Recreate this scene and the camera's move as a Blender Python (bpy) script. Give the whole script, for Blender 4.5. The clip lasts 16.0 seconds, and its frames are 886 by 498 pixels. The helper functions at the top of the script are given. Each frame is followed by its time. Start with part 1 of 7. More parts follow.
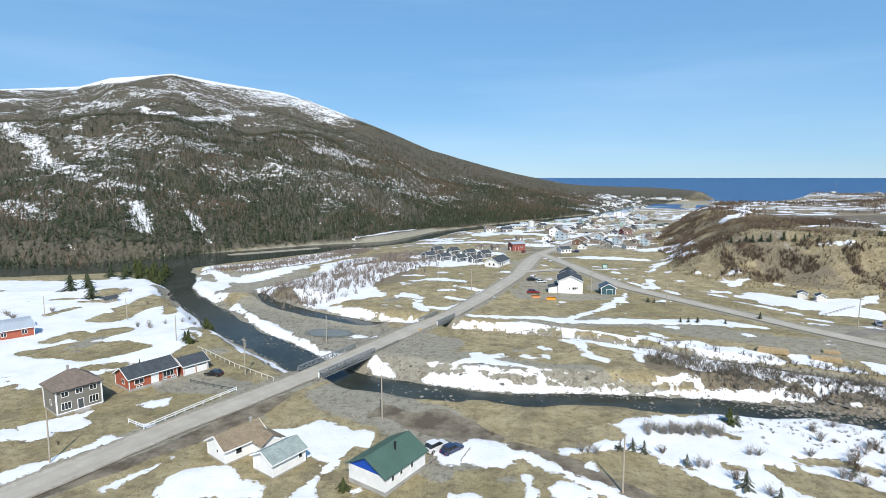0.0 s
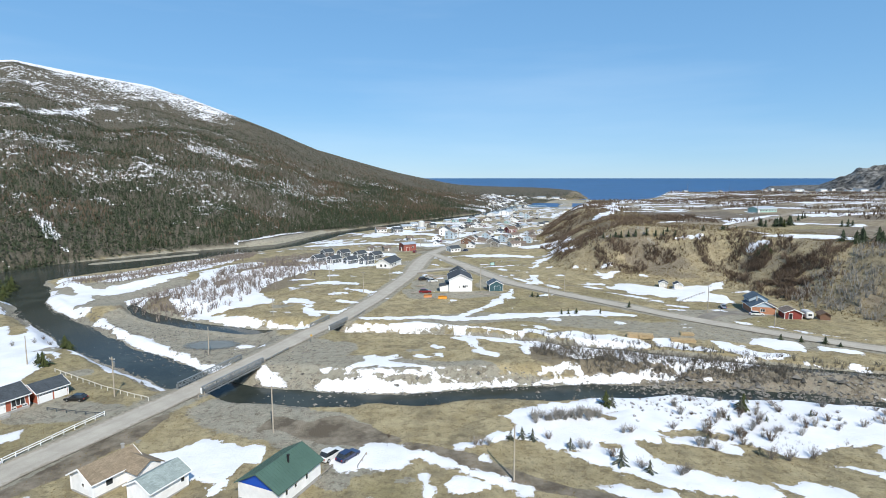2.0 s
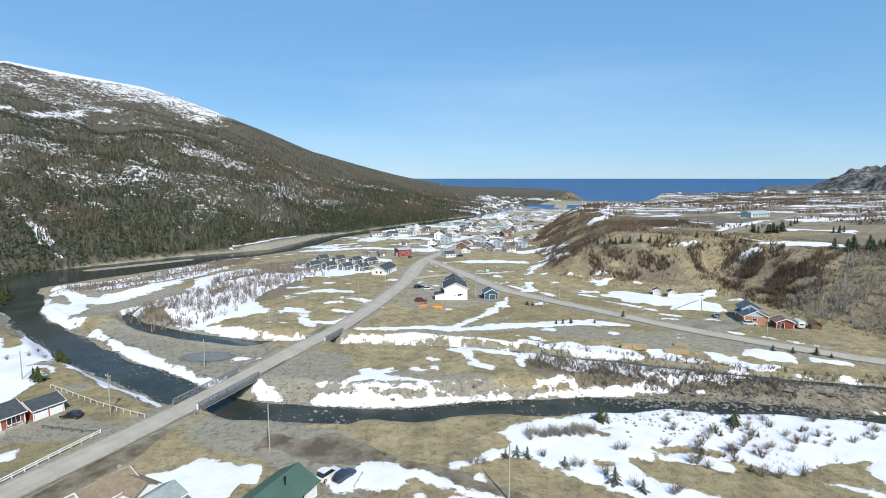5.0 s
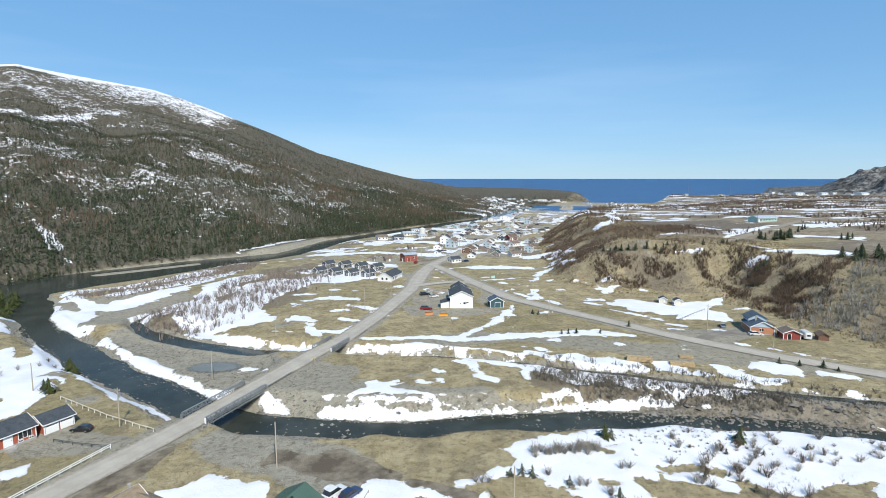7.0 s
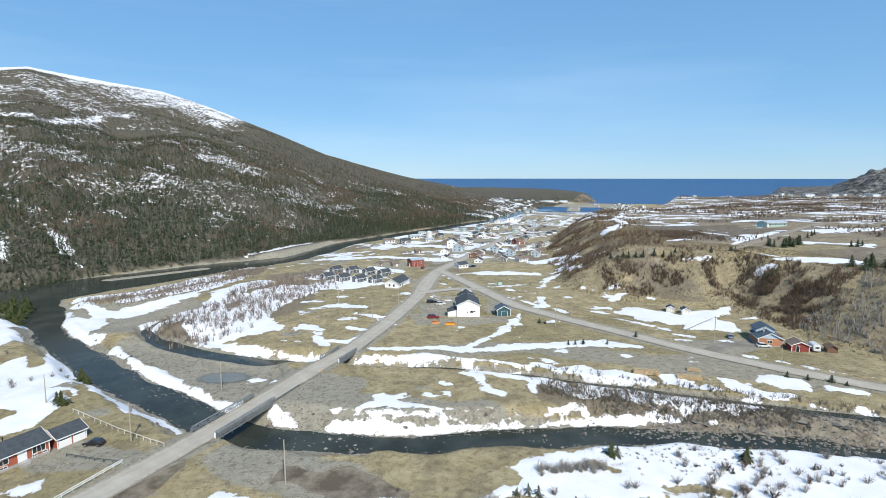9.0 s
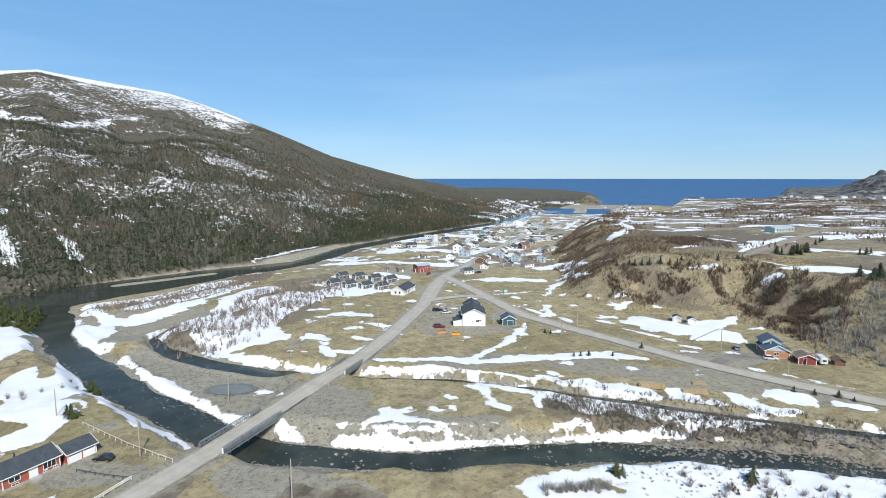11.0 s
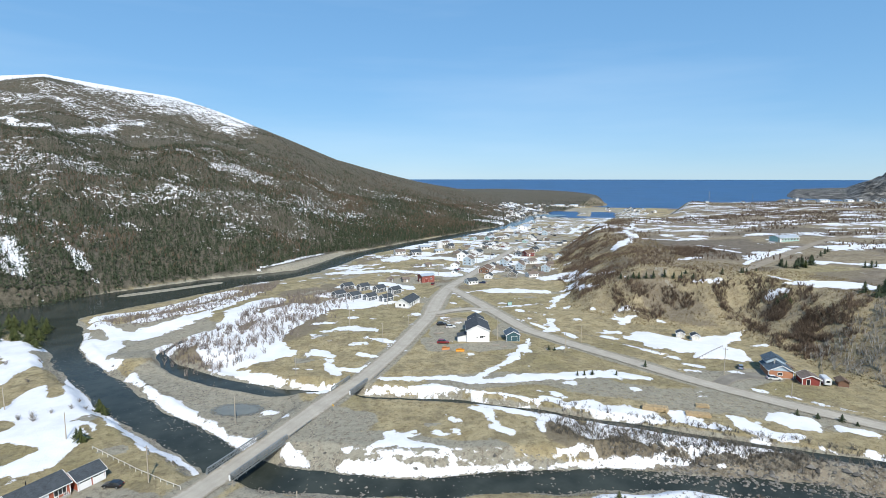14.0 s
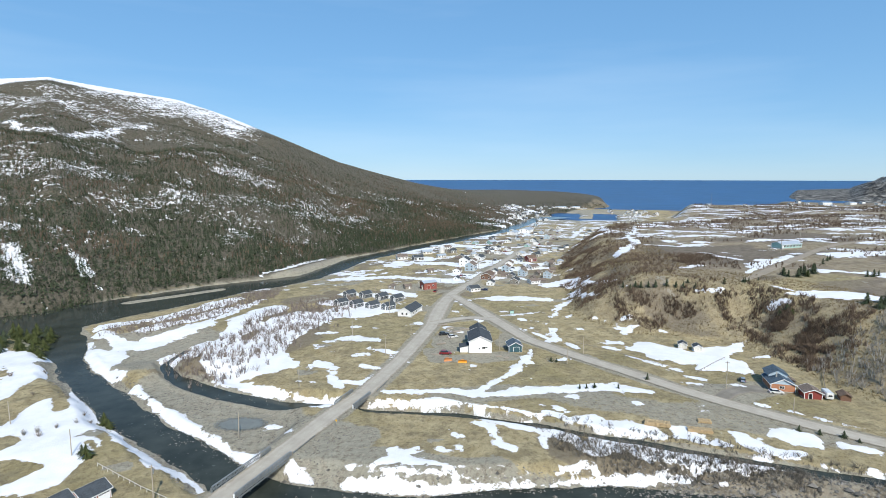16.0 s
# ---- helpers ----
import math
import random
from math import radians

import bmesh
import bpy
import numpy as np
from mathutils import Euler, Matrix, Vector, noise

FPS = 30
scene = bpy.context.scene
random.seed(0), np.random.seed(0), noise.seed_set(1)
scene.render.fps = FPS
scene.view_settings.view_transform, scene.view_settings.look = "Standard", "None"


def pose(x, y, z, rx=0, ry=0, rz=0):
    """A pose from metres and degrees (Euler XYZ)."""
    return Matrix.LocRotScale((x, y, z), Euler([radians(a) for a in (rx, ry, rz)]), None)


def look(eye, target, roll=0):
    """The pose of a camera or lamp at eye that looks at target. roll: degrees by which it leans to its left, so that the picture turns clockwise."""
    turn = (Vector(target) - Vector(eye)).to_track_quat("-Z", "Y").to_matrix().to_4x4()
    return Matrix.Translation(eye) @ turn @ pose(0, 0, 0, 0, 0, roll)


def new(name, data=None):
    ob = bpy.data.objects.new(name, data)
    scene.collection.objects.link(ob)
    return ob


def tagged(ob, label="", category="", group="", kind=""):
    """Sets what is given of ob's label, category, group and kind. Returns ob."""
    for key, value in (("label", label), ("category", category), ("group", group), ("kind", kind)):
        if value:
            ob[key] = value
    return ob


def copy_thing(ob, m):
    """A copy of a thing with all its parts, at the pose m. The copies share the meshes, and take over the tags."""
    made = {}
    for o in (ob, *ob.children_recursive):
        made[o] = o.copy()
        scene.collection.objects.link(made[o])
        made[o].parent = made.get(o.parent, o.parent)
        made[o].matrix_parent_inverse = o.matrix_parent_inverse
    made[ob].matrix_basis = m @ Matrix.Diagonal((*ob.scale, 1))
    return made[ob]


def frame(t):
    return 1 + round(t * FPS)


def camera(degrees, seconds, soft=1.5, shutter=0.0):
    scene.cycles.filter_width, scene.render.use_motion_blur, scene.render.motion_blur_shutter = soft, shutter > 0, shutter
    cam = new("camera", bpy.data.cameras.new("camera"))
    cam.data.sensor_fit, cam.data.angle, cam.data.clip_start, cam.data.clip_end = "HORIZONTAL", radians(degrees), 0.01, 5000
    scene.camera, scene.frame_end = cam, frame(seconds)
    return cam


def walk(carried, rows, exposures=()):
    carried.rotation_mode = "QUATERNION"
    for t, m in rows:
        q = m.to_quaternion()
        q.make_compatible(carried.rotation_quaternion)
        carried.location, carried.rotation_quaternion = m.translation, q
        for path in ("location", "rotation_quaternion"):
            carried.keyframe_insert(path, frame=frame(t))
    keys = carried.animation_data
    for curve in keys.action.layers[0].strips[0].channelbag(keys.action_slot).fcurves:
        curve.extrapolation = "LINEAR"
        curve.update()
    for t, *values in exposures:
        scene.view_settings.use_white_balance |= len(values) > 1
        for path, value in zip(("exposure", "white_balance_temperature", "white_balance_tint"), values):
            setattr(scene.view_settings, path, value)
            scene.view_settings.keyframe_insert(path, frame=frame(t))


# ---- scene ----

# ---- camera: a drone that turns to its right, then climbs straight up ----
cam = camera(79.20, 16.0, soft=0.8)
PATH = [
    (0.0, 0.00, 0.00, 46.28, 82.43, -0.00, 0.00),
    (0.5, 0.02, -0.00, 46.37, 82.42, -0.00, -2.99),
    (1.0, 0.09, -0.05, 46.50, 82.44, -0.00, -6.29),
    (1.5, 0.07, -0.11, 46.62, 82.45, -0.00, -9.63),
    (2.0, -0.02, -0.13, 46.67, 82.46, -0.00, -11.70),
    (2.5, -0.08, -0.16, 46.69, 82.47, -0.00, -12.21),
    (3.0, -0.10, -0.23, 47.07, 82.46, -0.00, -12.44),
    (3.5, -0.10, -0.20, 47.75, 82.46, -0.00, -12.50),
    (4.0, -0.06, -0.27, 48.60, 82.46, -0.00, -12.43),
    (6.5, -0.19, -0.52, 52.97, 82.44, -0.00, -11.79),
    (7.5, -0.10, -0.58, 54.87, 82.43, -0.00, -11.41),
    (9.0, -0.24, -0.72, 57.93, 82.36, -0.00, -10.86),
    (11.5, -0.19, -0.80, 63.15, 82.32, -0.00, -10.11),
    (13.0, -0.21, -0.97, 66.68, 82.31, -0.00, -9.89),
    (14.5, -0.28, -1.10, 70.19, 82.32, -0.00, -9.69),
    (16.0, -0.53, -1.05, 73.76, 82.32, -0.00, -9.56),
]
walk(cam, [(t, pose(*p)) for t, *p in PATH])

# ---- daylight: high sun behind the drone, clear sky ----
SUN_AZ, SUN_EL = 171.0, 44.0
world = bpy.data.worlds.new("sky")
world.use_nodes = True
scene.world = world
wn, wl = world.node_tree.nodes, world.node_tree.links
sky = wn.new("ShaderNodeTexSky")
sky.sky_type, sky.sun_disc = "NISHITA", False
sky.sun_elevation, sky.sun_rotation = radians(SUN_EL), radians(SUN_AZ)
sky.altitude, sky.air_density, sky.dust_density, sky.ozone_density = 1400, 1.0, 0.15, 4.5
clear = wn.new("ShaderNodeHueSaturation")
clear.inputs["Saturation"].default_value = 1.32
even = wn.new("ShaderNodeGamma")
even.inputs["Gamma"].default_value = 0.36
wl.new(sky.outputs["Color"], even.inputs["Color"])
tint = wn.new("ShaderNodeMix")
tint.data_type, tint.blend_type = "RGBA", "MULTIPLY"
tint.inputs[0].default_value, tint.inputs[7].default_value = 1.0, (0.752, 0.935, 1.13, 1)
wl.new(even.outputs["Color"], tint.inputs[6])
wl.new(tint.outputs[2], clear.inputs["Color"])
cirrus = wn.new("ShaderNodeTexNoise")
cirrus.inputs["Scale"].default_value, cirrus.inputs["Detail"].default_value = 1.0, 5.0
drift = wn.new("ShaderNodeMapping")
drift.inputs["Scale"].default_value, drift.inputs["Rotation"].default_value = (1.4, 1.4, 11.0), (0.0, 0.16, 0.0)
wl.new(wn.new("ShaderNodeTexCoord").outputs["Generated"], drift.inputs["Vector"])
wl.new(drift.outputs["Vector"], cirrus.inputs["Vector"])
thin = wn.new("ShaderNodeMapRange")
for key, v in (("From Min", 0.48), ("From Max", 0.80), ("To Max", 0.16)):
    thin.inputs[key].default_value = v
wl.new(cirrus.outputs["Fac"], thin.inputs["Value"])
veil = wn.new("ShaderNodeMix")
veil.data_type = "RGBA"
veil.inputs[7].default_value = (2.3, 2.7, 3.1, 1)
wl.new(thin.outputs["Result"], veil.inputs[0])
wl.new(clear.outputs["Color"], veil.inputs[6])
wn["Background"].inputs["Strength"].default_value = 0.345
wl.new(veil.outputs[2], wn["Background"].inputs["Color"])
sun_data = bpy.data.lights.new("sun", "SUN")
sun_data.energy, sun_data.angle, sun_data.color = 4.8, radians(0.53), (1.0, 0.942, 0.835)
sun = new("sun", sun_data)
sun_dir = Vector((math.sin(radians(SUN_AZ)) * math.cos(radians(SUN_EL)), math.cos(radians(SUN_AZ)) * math.cos(radians(SUN_EL)), math.sin(radians(SUN_EL))))
sun.matrix_world = look(sun_dir * 200, (0, 0, 0))
scene.view_settings.exposure = 0.16

# ---- materials ----
class Nodes:
    """Short hand for building one material's nodes."""

    def __init__(self, name, rough=0.8, metal=0.0, spec=0.3):
        self.mat = bpy.data.materials.new(name)
        self.mat.use_nodes = True
        self.tree = self.mat.node_tree
        self.bsdf = self.tree.nodes["Principled BSDF"]
        self.bsdf.inputs["Roughness"].default_value = rough
        self.bsdf.inputs["Metallic"].default_value = metal
        self.bsdf.inputs["Specular IOR Level"].default_value = spec
        self.where = self.tree.nodes.new("ShaderNodeNewGeometry").outputs["Position"]

    def link(self, a, b):
        self.tree.links.new(a, b)

    def local(self):
        self.where = self.tree.nodes.new("ShaderNodeTexCoord").outputs["Object"]
        return self

    def stretch(self, sx, sy, sz):
        n = self.tree.nodes.new("ShaderNodeMapping")
        n.inputs["Scale"].default_value = (sx, sy, sz)
        self.link(self.where, n.inputs["Vector"])
        return n.outputs["Vector"]

    def noise(self, size, detail=4.0, rough=0.55, where=None):
        n = self.tree.nodes.new("ShaderNodeTexNoise")
        n.inputs["Scale"].default_value = 1.0 / size
        n.inputs["Detail"].default_value = detail
        n.inputs["Roughness"].default_value = rough
        self.link(where or self.where, n.inputs["Vector"])
        return n.outputs["Fac"]

    def cells(self, size):
        n = self.tree.nodes.new("ShaderNodeTexVoronoi")
        n.inputs["Scale"].default_value = 1.0 / size
        self.link(self.where, n.inputs["Vector"])
        return n

    def ramp(self, fac, *stops):
        n = self.tree.nodes.new("ShaderNodeValToRGB")
        e = n.color_ramp.elements
        for k, (at, colour) in enumerate(stops):
            el = e[k] if k < 2 else e.new(at)
            el.position, el.color = at, (*colour, 1) if len(colour) == 3 else colour
        self.link(fac, n.inputs["Fac"])
        return n.outputs["Color"]

    def grey(self, fac, low, high, a=0.0, b=1.0):
        n = self.tree.nodes.new("ShaderNodeMapRange")
        for key, v in (("From Min", low), ("From Max", high), ("To Min", a), ("To Max", b)):
            n.inputs[key].default_value = v
        self.link(fac, n.inputs["Value"])
        return n.outputs["Result"]

    def math(self, op, a, b):
        n = self.tree.nodes.new("ShaderNodeMath")
        n.operation = op
        for k, v in enumerate((a, b)):
            if isinstance(v, (int, float)):
                n.inputs[k].default_value = v
            else:
                self.link(v, n.inputs[k])
        return n.outputs["Value"]

    def mix(self, fac, a, b, blend="MIX"):
        n = self.tree.nodes.new("ShaderNodeMix")
        n.data_type, n.blend_type = "RGBA", blend
        for socket, v in ((n.inputs[0], fac), (n.inputs[6], a), (n.inputs[7], b)):
            if isinstance(v, (int, float)):
                socket.default_value = v
            elif isinstance(v, tuple):
                socket.default_value = (*v, 1)
            else:
                self.link(v, socket)
        return n.outputs[2]

    def attribute(self, name):
        n = self.tree.nodes.new("ShaderNodeAttribute")
        n.attribute_name = name
        split = self.tree.nodes.new("ShaderNodeSeparateColor")
        self.link(n.outputs["Color"], split.inputs["Color"])
        return [split.outputs[0], split.outputs[1], split.outputs[2], n.outputs["Alpha"]]

    def random(self):
        return self.tree.nodes.new("ShaderNodeObjectInfo").outputs["Random"]

    def island(self):
        return self.tree.nodes.new("ShaderNodeNewGeometry").outputs["Random Per Island"]

    def bump(self, fac, strength, distance):
        n = self.tree.nodes.new("ShaderNodeBump")
        n.inputs["Strength"].default_value, n.inputs["Distance"].default_value = strength, distance
        self.link(fac, n.inputs["Height"])
        self.link(n.outputs["Normal"], self.bsdf.inputs["Normal"])

    def done(self, colour, rough=None):
        if isinstance(colour, tuple):
            self.bsdf.inputs["Base Color"].default_value = (*colour, 1)
        else:
            self.link(colour, self.bsdf.inputs["Base Color"])
        if rough is not None:
            self.link(rough, self.bsdf.inputs["Roughness"])
        return self.mat


def plain(name, colour, rough=0.7, metal=0.0, vary=0.18, size=0.6, spec=0.3, relief=0.0):
    """A painted, metal or mineral surface: its colour with stains at two scales."""
    n = Nodes(name, rough, metal, spec).local()
    dark = tuple(c * (1 - vary) for c in colour)
    light = tuple(min(1, c * (1 + vary * 0.5)) for c in colour)
    coarse = n.ramp(n.noise(size * 4, 3), (0.3, dark), (0.7, light))
    fine = n.ramp(n.noise(size * 0.4, 4), (0.25, tuple(c * (1 - vary * 0.6) for c in colour)), (0.7, light))
    if relief:
        n.bump(n.noise(size * 0.2, 3), 0.5, relief)
    return n.done(n.mix(0.5, coarse, fine))


def ground_material():
    n = Nodes("ground_cover", 0.95, 0.0, 0.15)
    gravel, brush, lush, mud = n.attribute("cover")
    big, mid, fine, tiny = n.noise(26, 4), n.noise(5, 5, 0.65), n.noise(0.9, 5, 0.7), n.noise(0.22, 3, 0.7)
    straw = n.mix(n.grey(mid, 0.35, 0.65), (0.345, 0.284, 0.160), (0.515, 0.440, 0.268))
    green = n.mix(n.grey(fine, 0.35, 0.65), (0.225, 0.20, 0.10), (0.335, 0.295, 0.155))
    grass = n.mix(n.math("MULTIPLY", n.grey(big, 0.35, 0.65), lush), straw, green)
    grass = n.mix(n.grey(n.noise(7, 7, 0.72), 0.47, 0.60, 0.0, 0.6), grass, (0.215, 0.186, 0.122))
    bare = n.mix(n.grey(fine, 0.3, 0.7), (0.185, 0.158, 0.110), (0.34, 0.295, 0.218))
    heath = n.mix(n.grey(mid, 0.35, 0.65), bare, (0.235, 0.198, 0.138))
    stone = n.cells(0.32)
    split = n.tree.nodes.new("ShaderNodeSeparateColor")
    n.link(stone.outputs["Color"], split.inputs["Color"])
    pebble = n.mix(split.outputs[0], (0.225, 0.202, 0.158), (0.45, 0.413, 0.330))
    silt = n.mix(n.grey(mid, 0.3, 0.7), (0.30, 0.284, 0.228), (0.41, 0.392, 0.315))
    shingle = n.mix(n.grey(n.noise(2.2, 5, 0.7), 0.46, 0.6), silt, pebble)
    ragged = n.math("ADD", brush, n.math("MULTIPLY", n.math("SUBTRACT", fine, 0.5), 0.9))
    colour = n.mix(n.grey(ragged, 0.35, 0.65), grass, heath)
    ragged = n.math("ADD", gravel, n.math("MULTIPLY", n.math("SUBTRACT", fine, 0.5), 1.1))
    colour = n.mix(n.grey(ragged, 0.4, 0.6), colour, shingle)
    colour = n.mix(n.grey(tiny, 0.3, 0.75, 0.0, 0.8), colour, n.mix(0.5, colour, (0.05, 0.04, 0.025)))
    colour = n.mix(n.grey(n.noise(1.7, 7, 0.78), 0.50, 0.62, 0.0, 0.78), colour, n.mix(0.58, colour, (0.055, 0.04, 0.026)))
    ragged = n.math("ADD", mud, n.math("MULTIPLY", n.math("SUBTRACT", fine, 0.5), 0.8))
    colour = n.mix(n.grey(ragged, 0.4, 0.6), colour, n.mix(n.grey(mid, 0.4, 0.6), (0.12, 0.10, 0.074), (0.26, 0.225, 0.172)))
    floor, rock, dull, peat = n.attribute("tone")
    shrubs = n.mix(n.grey(n.noise(3.2, 6, 0.75), 0.42, 0.58), (0.285, 0.245, 0.185), (0.165, 0.132, 0.098))
    colour = n.mix(n.math("MULTIPLY", dull, 0.7), colour, shrubs)
    colour = n.mix(n.math("MULTIPLY", peat, 0.85), colour, n.mix(n.grey(mid, 0.35, 0.65), (0.105, 0.088, 0.070), (0.185, 0.158, 0.128)))
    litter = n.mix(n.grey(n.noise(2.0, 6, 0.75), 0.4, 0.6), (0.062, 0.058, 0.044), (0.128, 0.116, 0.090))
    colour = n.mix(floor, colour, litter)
    strata = n.noise(30, 9, 0.78, n.stretch(1, 1, 0.6))
    crag = n.ramp(strata, (0.42, (0.028, 0.029, 0.030)), (0.5, (0.095, 0.094, 0.088)), (0.60, (0.26, 0.255, 0.24)))
    colour = n.mix(rock, colour, crag)
    n.bump(n.math("ADD", fine, tiny), 0.9, 0.3)
    return n.done(colour)


def snow_material():
    n = Nodes("old_snow", 0.6, 0.0, 0.25)
    big, fine = n.noise(6, 5, 0.6), n.noise(0.5, 4, 0.6)
    colour = n.mix(n.grey(big, 0.35, 0.7), (0.655, 0.668, 0.70), (0.765, 0.775, 0.795))
    inside, far, _, _ = n.attribute("melt")
    inside = n.grey(inside, 0, 1, -2.0, 2.0)
    ragged = n.math("MULTIPLY", n.math("SUBTRACT", n.noise(1.6, 7, 0.72), 0.5), 4.6)
    patchy = n.math("MULTIPLY", n.math("MULTIPLY", n.math("SUBTRACT", n.noise(5.5, 8, 0.76), 0.5), 12.0), far)
    inside = n.math("ADD", inside, n.math("ADD", ragged, patchy))
    n.link(n.math("GREATER_THAN", inside, 0.0), n.bsdf.inputs["Alpha"])
    dirt = n.math("SUBTRACT", n.noise(1.6, 6, 0.75), n.grey(inside, 0.2, 1.8, 0.0, 0.16))
    colour = n.mix(n.grey(dirt, 0.52, 0.64, 0.0, 0.6), colour, (0.36, 0.31, 0.25))
    colour = n.mix(n.grey(n.noise(0.45, 4, 0.7), 0.68, 0.74, 0.0, 0.6), colour, (0.25, 0.20, 0.15))
    n.bump(n.math("ADD", fine, n.noise(2.4, 5, 0.6)), 0.5, 0.3)
    return n.done(colour)


def water_material(name, colour, ripple, rough):
    n = Nodes(name, rough, 0.0, 0.5)
    n.bsdf.inputs["IOR"].default_value = 1.33
    tone = n.mix(n.grey(n.noise(ripple * 14, 5), 0.3, 0.7), tuple(c * 0.75 for c in colour), tuple(c * 1.25 for c in colour))
    n.bump(n.noise(ripple, 4, 0.6, n.stretch(1, 0.55, 1)), 0.35, ripple * 0.22)
    return n.done(tone)


def river_material():
    n = Nodes("river_water", 0.12, 0.0, 0.14)
    n.bsdf.inputs["IOR"].default_value = 1.33
    deep = n.mix(n.grey(n.noise(9, 4), 0.35, 0.65), (0.026, 0.032, 0.028), (0.046, 0.054, 0.047))
    foam = n.grey(n.noise(0.9, 5, 0.8), 0.65, 0.70)
    foam = n.math("MULTIPLY", foam, n.grey(n.noise(11, 4), 0.50, 0.64))
    n.bump(n.noise(0.8, 4, 0.65), 0.3, 0.06)
    return n.done(n.mix(foam, deep, (0.62, 0.65, 0.66)))


def asphalt_material(name, low, high, size=1.0):
    n = Nodes(name, 0.9, 0.0, 0.25)
    worn = n.mix(n.grey(n.noise(5 * size, 5, 0.6), 0.3, 0.7), low, high)
    grit = n.mix(n.grey(n.noise(0.18, 3), 0.35, 0.7, 0.0, 0.35), worn, tuple(c * 0.6 for c in low))
    patch = n.mix(n.grey(n.noise(1.7, 4, 0.7), 0.58, 0.70, 0.0, 0.2), grit, tuple(c * 1.35 for c in high))
    edge, wheel, _, _ = n.attribute("lane")
    patch = n.mix(n.math("MULTIPLY", wheel, 0.35), patch, n.mix(0.5, patch, tuple(c * 0.55 for c in low)))
    frayed = n.math("ADD", edge, n.math("MULTIPLY", n.math("SUBTRACT", n.noise(0.9, 5, 0.7), 0.5), 0.9))
    patch = n.mix(n.grey(frayed, 0.74, 0.92, 0.0, 0.8), patch, n.mix(n.noise(0.35, 3), (0.17, 0.145, 0.11), (0.34, 0.30, 0.235)))
    n.bump(n.noise(0.15, 3), 0.3, 0.03)
    return n.done(patch)


GROUND, SNOW = ground_material(), snow_material()
RIVER_WATER = river_material()
SEA_WATER = water_material("sea_water", (0.007, 0.052, 0.155), 9.0, 0.35)
ROAD = asphalt_material("worn_asphalt", (0.35, 0.322, 0.272), (0.46, 0.426, 0.362))
DIRT_ROAD = asphalt_material("pale_dirt_road", (0.25, 0.215, 0.165), (0.36, 0.31, 0.245), 1.4)
GRAVEL_YARD = asphalt_material("gravel_yard", (0.17, 0.155, 0.13), (0.27, 0.25, 0.215), 1.4)

# ---- lie of the land ----
def vnoise(x, y, size, seed=0):
    """Smooth noise between -1 and 1 with bumps of about that size in metres."""
    u, v = np.asarray(x) / size, np.asarray(y) / size
    i, j = np.floor(u).astype(np.int64), np.floor(v).astype(np.int64)
    f, g = u - i, v - j
    f, g = f * f * (3 - 2 * f), g * g * (3 - 2 * g)

    def dot(a, b):
        n = (a * 374761393 + b * 668265263 + seed * 974634777) & 0x7FFFFFFF
        n = ((n ^ (n >> 13)) * 1274126177) & 0x7FFFFFFF
        return ((n ^ (n >> 16)) & 0xFFFF) / 32767.5 - 1

    return (dot(i, j) * (1 - f) + dot(i + 1, j) * f) * (1 - g) + (dot(i, j + 1) * (1 - f) + dot(i + 1, j + 1) * f) * g


def fbm(x, y, size, seed=0, octaves=4):
    return sum(vnoise(x, y, size / 2**k, seed + 17 * k) * 0.55**k for k in range(octaves))


def smooth(a, b, v):
    s = np.clip((np.asarray(v) - a) / (b - a), 0, 1)
    return s * s * (3 - 2 * s)


def along(line, x, y):
    """The distance to a line of (x, y, ...) points, with its side (right: positive), and the line's other values there."""
    x, y = np.asarray(x, float), np.asarray(y, float)
    best = np.full(x.shape, 1e9)
    side = np.ones(x.shape)
    extra = [np.zeros(x.shape) for _ in line[0][2:]]
    for a, b in zip(line, line[1:]):
        dx, dy = b[0] - a[0], b[1] - a[1]
        s = np.clip(((x - a[0]) * dx + (y - a[1]) * dy) / (dx * dx + dy * dy), 0, 1)
        ox, oy = x - a[0] - s * dx, y - a[1] - s * dy
        d = np.hypot(ox, oy)
        near = d < best
        best = np.where(near, d, best)
        side = np.where(near, np.where(ox * dy - oy * dx >= 0, 1, -1), side)
        for k in range(len(extra)):
            extra[k] = np.where(near, a[2 + k] + s * (b[2 + k] - a[2 + k]), extra[k])
    return best, side, extra


SEA = -12.0
# river lines: x, y, half width
RIVER = [(230, 30, 6), (150, 72, 5), (118, 90, 4.6), (104, 97.5, 4.6), (93, 102.5, 4.6), (80, 106.5, 4.6), (66, 110, 4.8), (54, 112, 5), (15, 115.5, 4.5), (-5, 120, 5), (-22, 127, 6), (-34, 135, 6.2), (-46, 149, 6), (-62, 165, 6.2), (-77, 183, 6.8), (-92, 202, 6.2),
         (-109, 222, 6), (-121, 243, 5.5), (-138, 272, 10), (-160, 300, 14)]
BIG_RIVER = [(-420, 335, 16), (-300, 310, 18), (-225, 292, 20), (-166, 316, 27), (-147, 339, 27), (-121, 362, 25), (-92, 389, 21), (-61, 410, 16), (-36, 430, 11), (-19, 464, 11), (4, 522, 11), (43, 568, 11), (80, 612, 12), (122, 661, 12),
             (173, 722, 12), (221, 772, 11), (262, 840, 11), (330, 960, 14), (400, 1060, 40)]
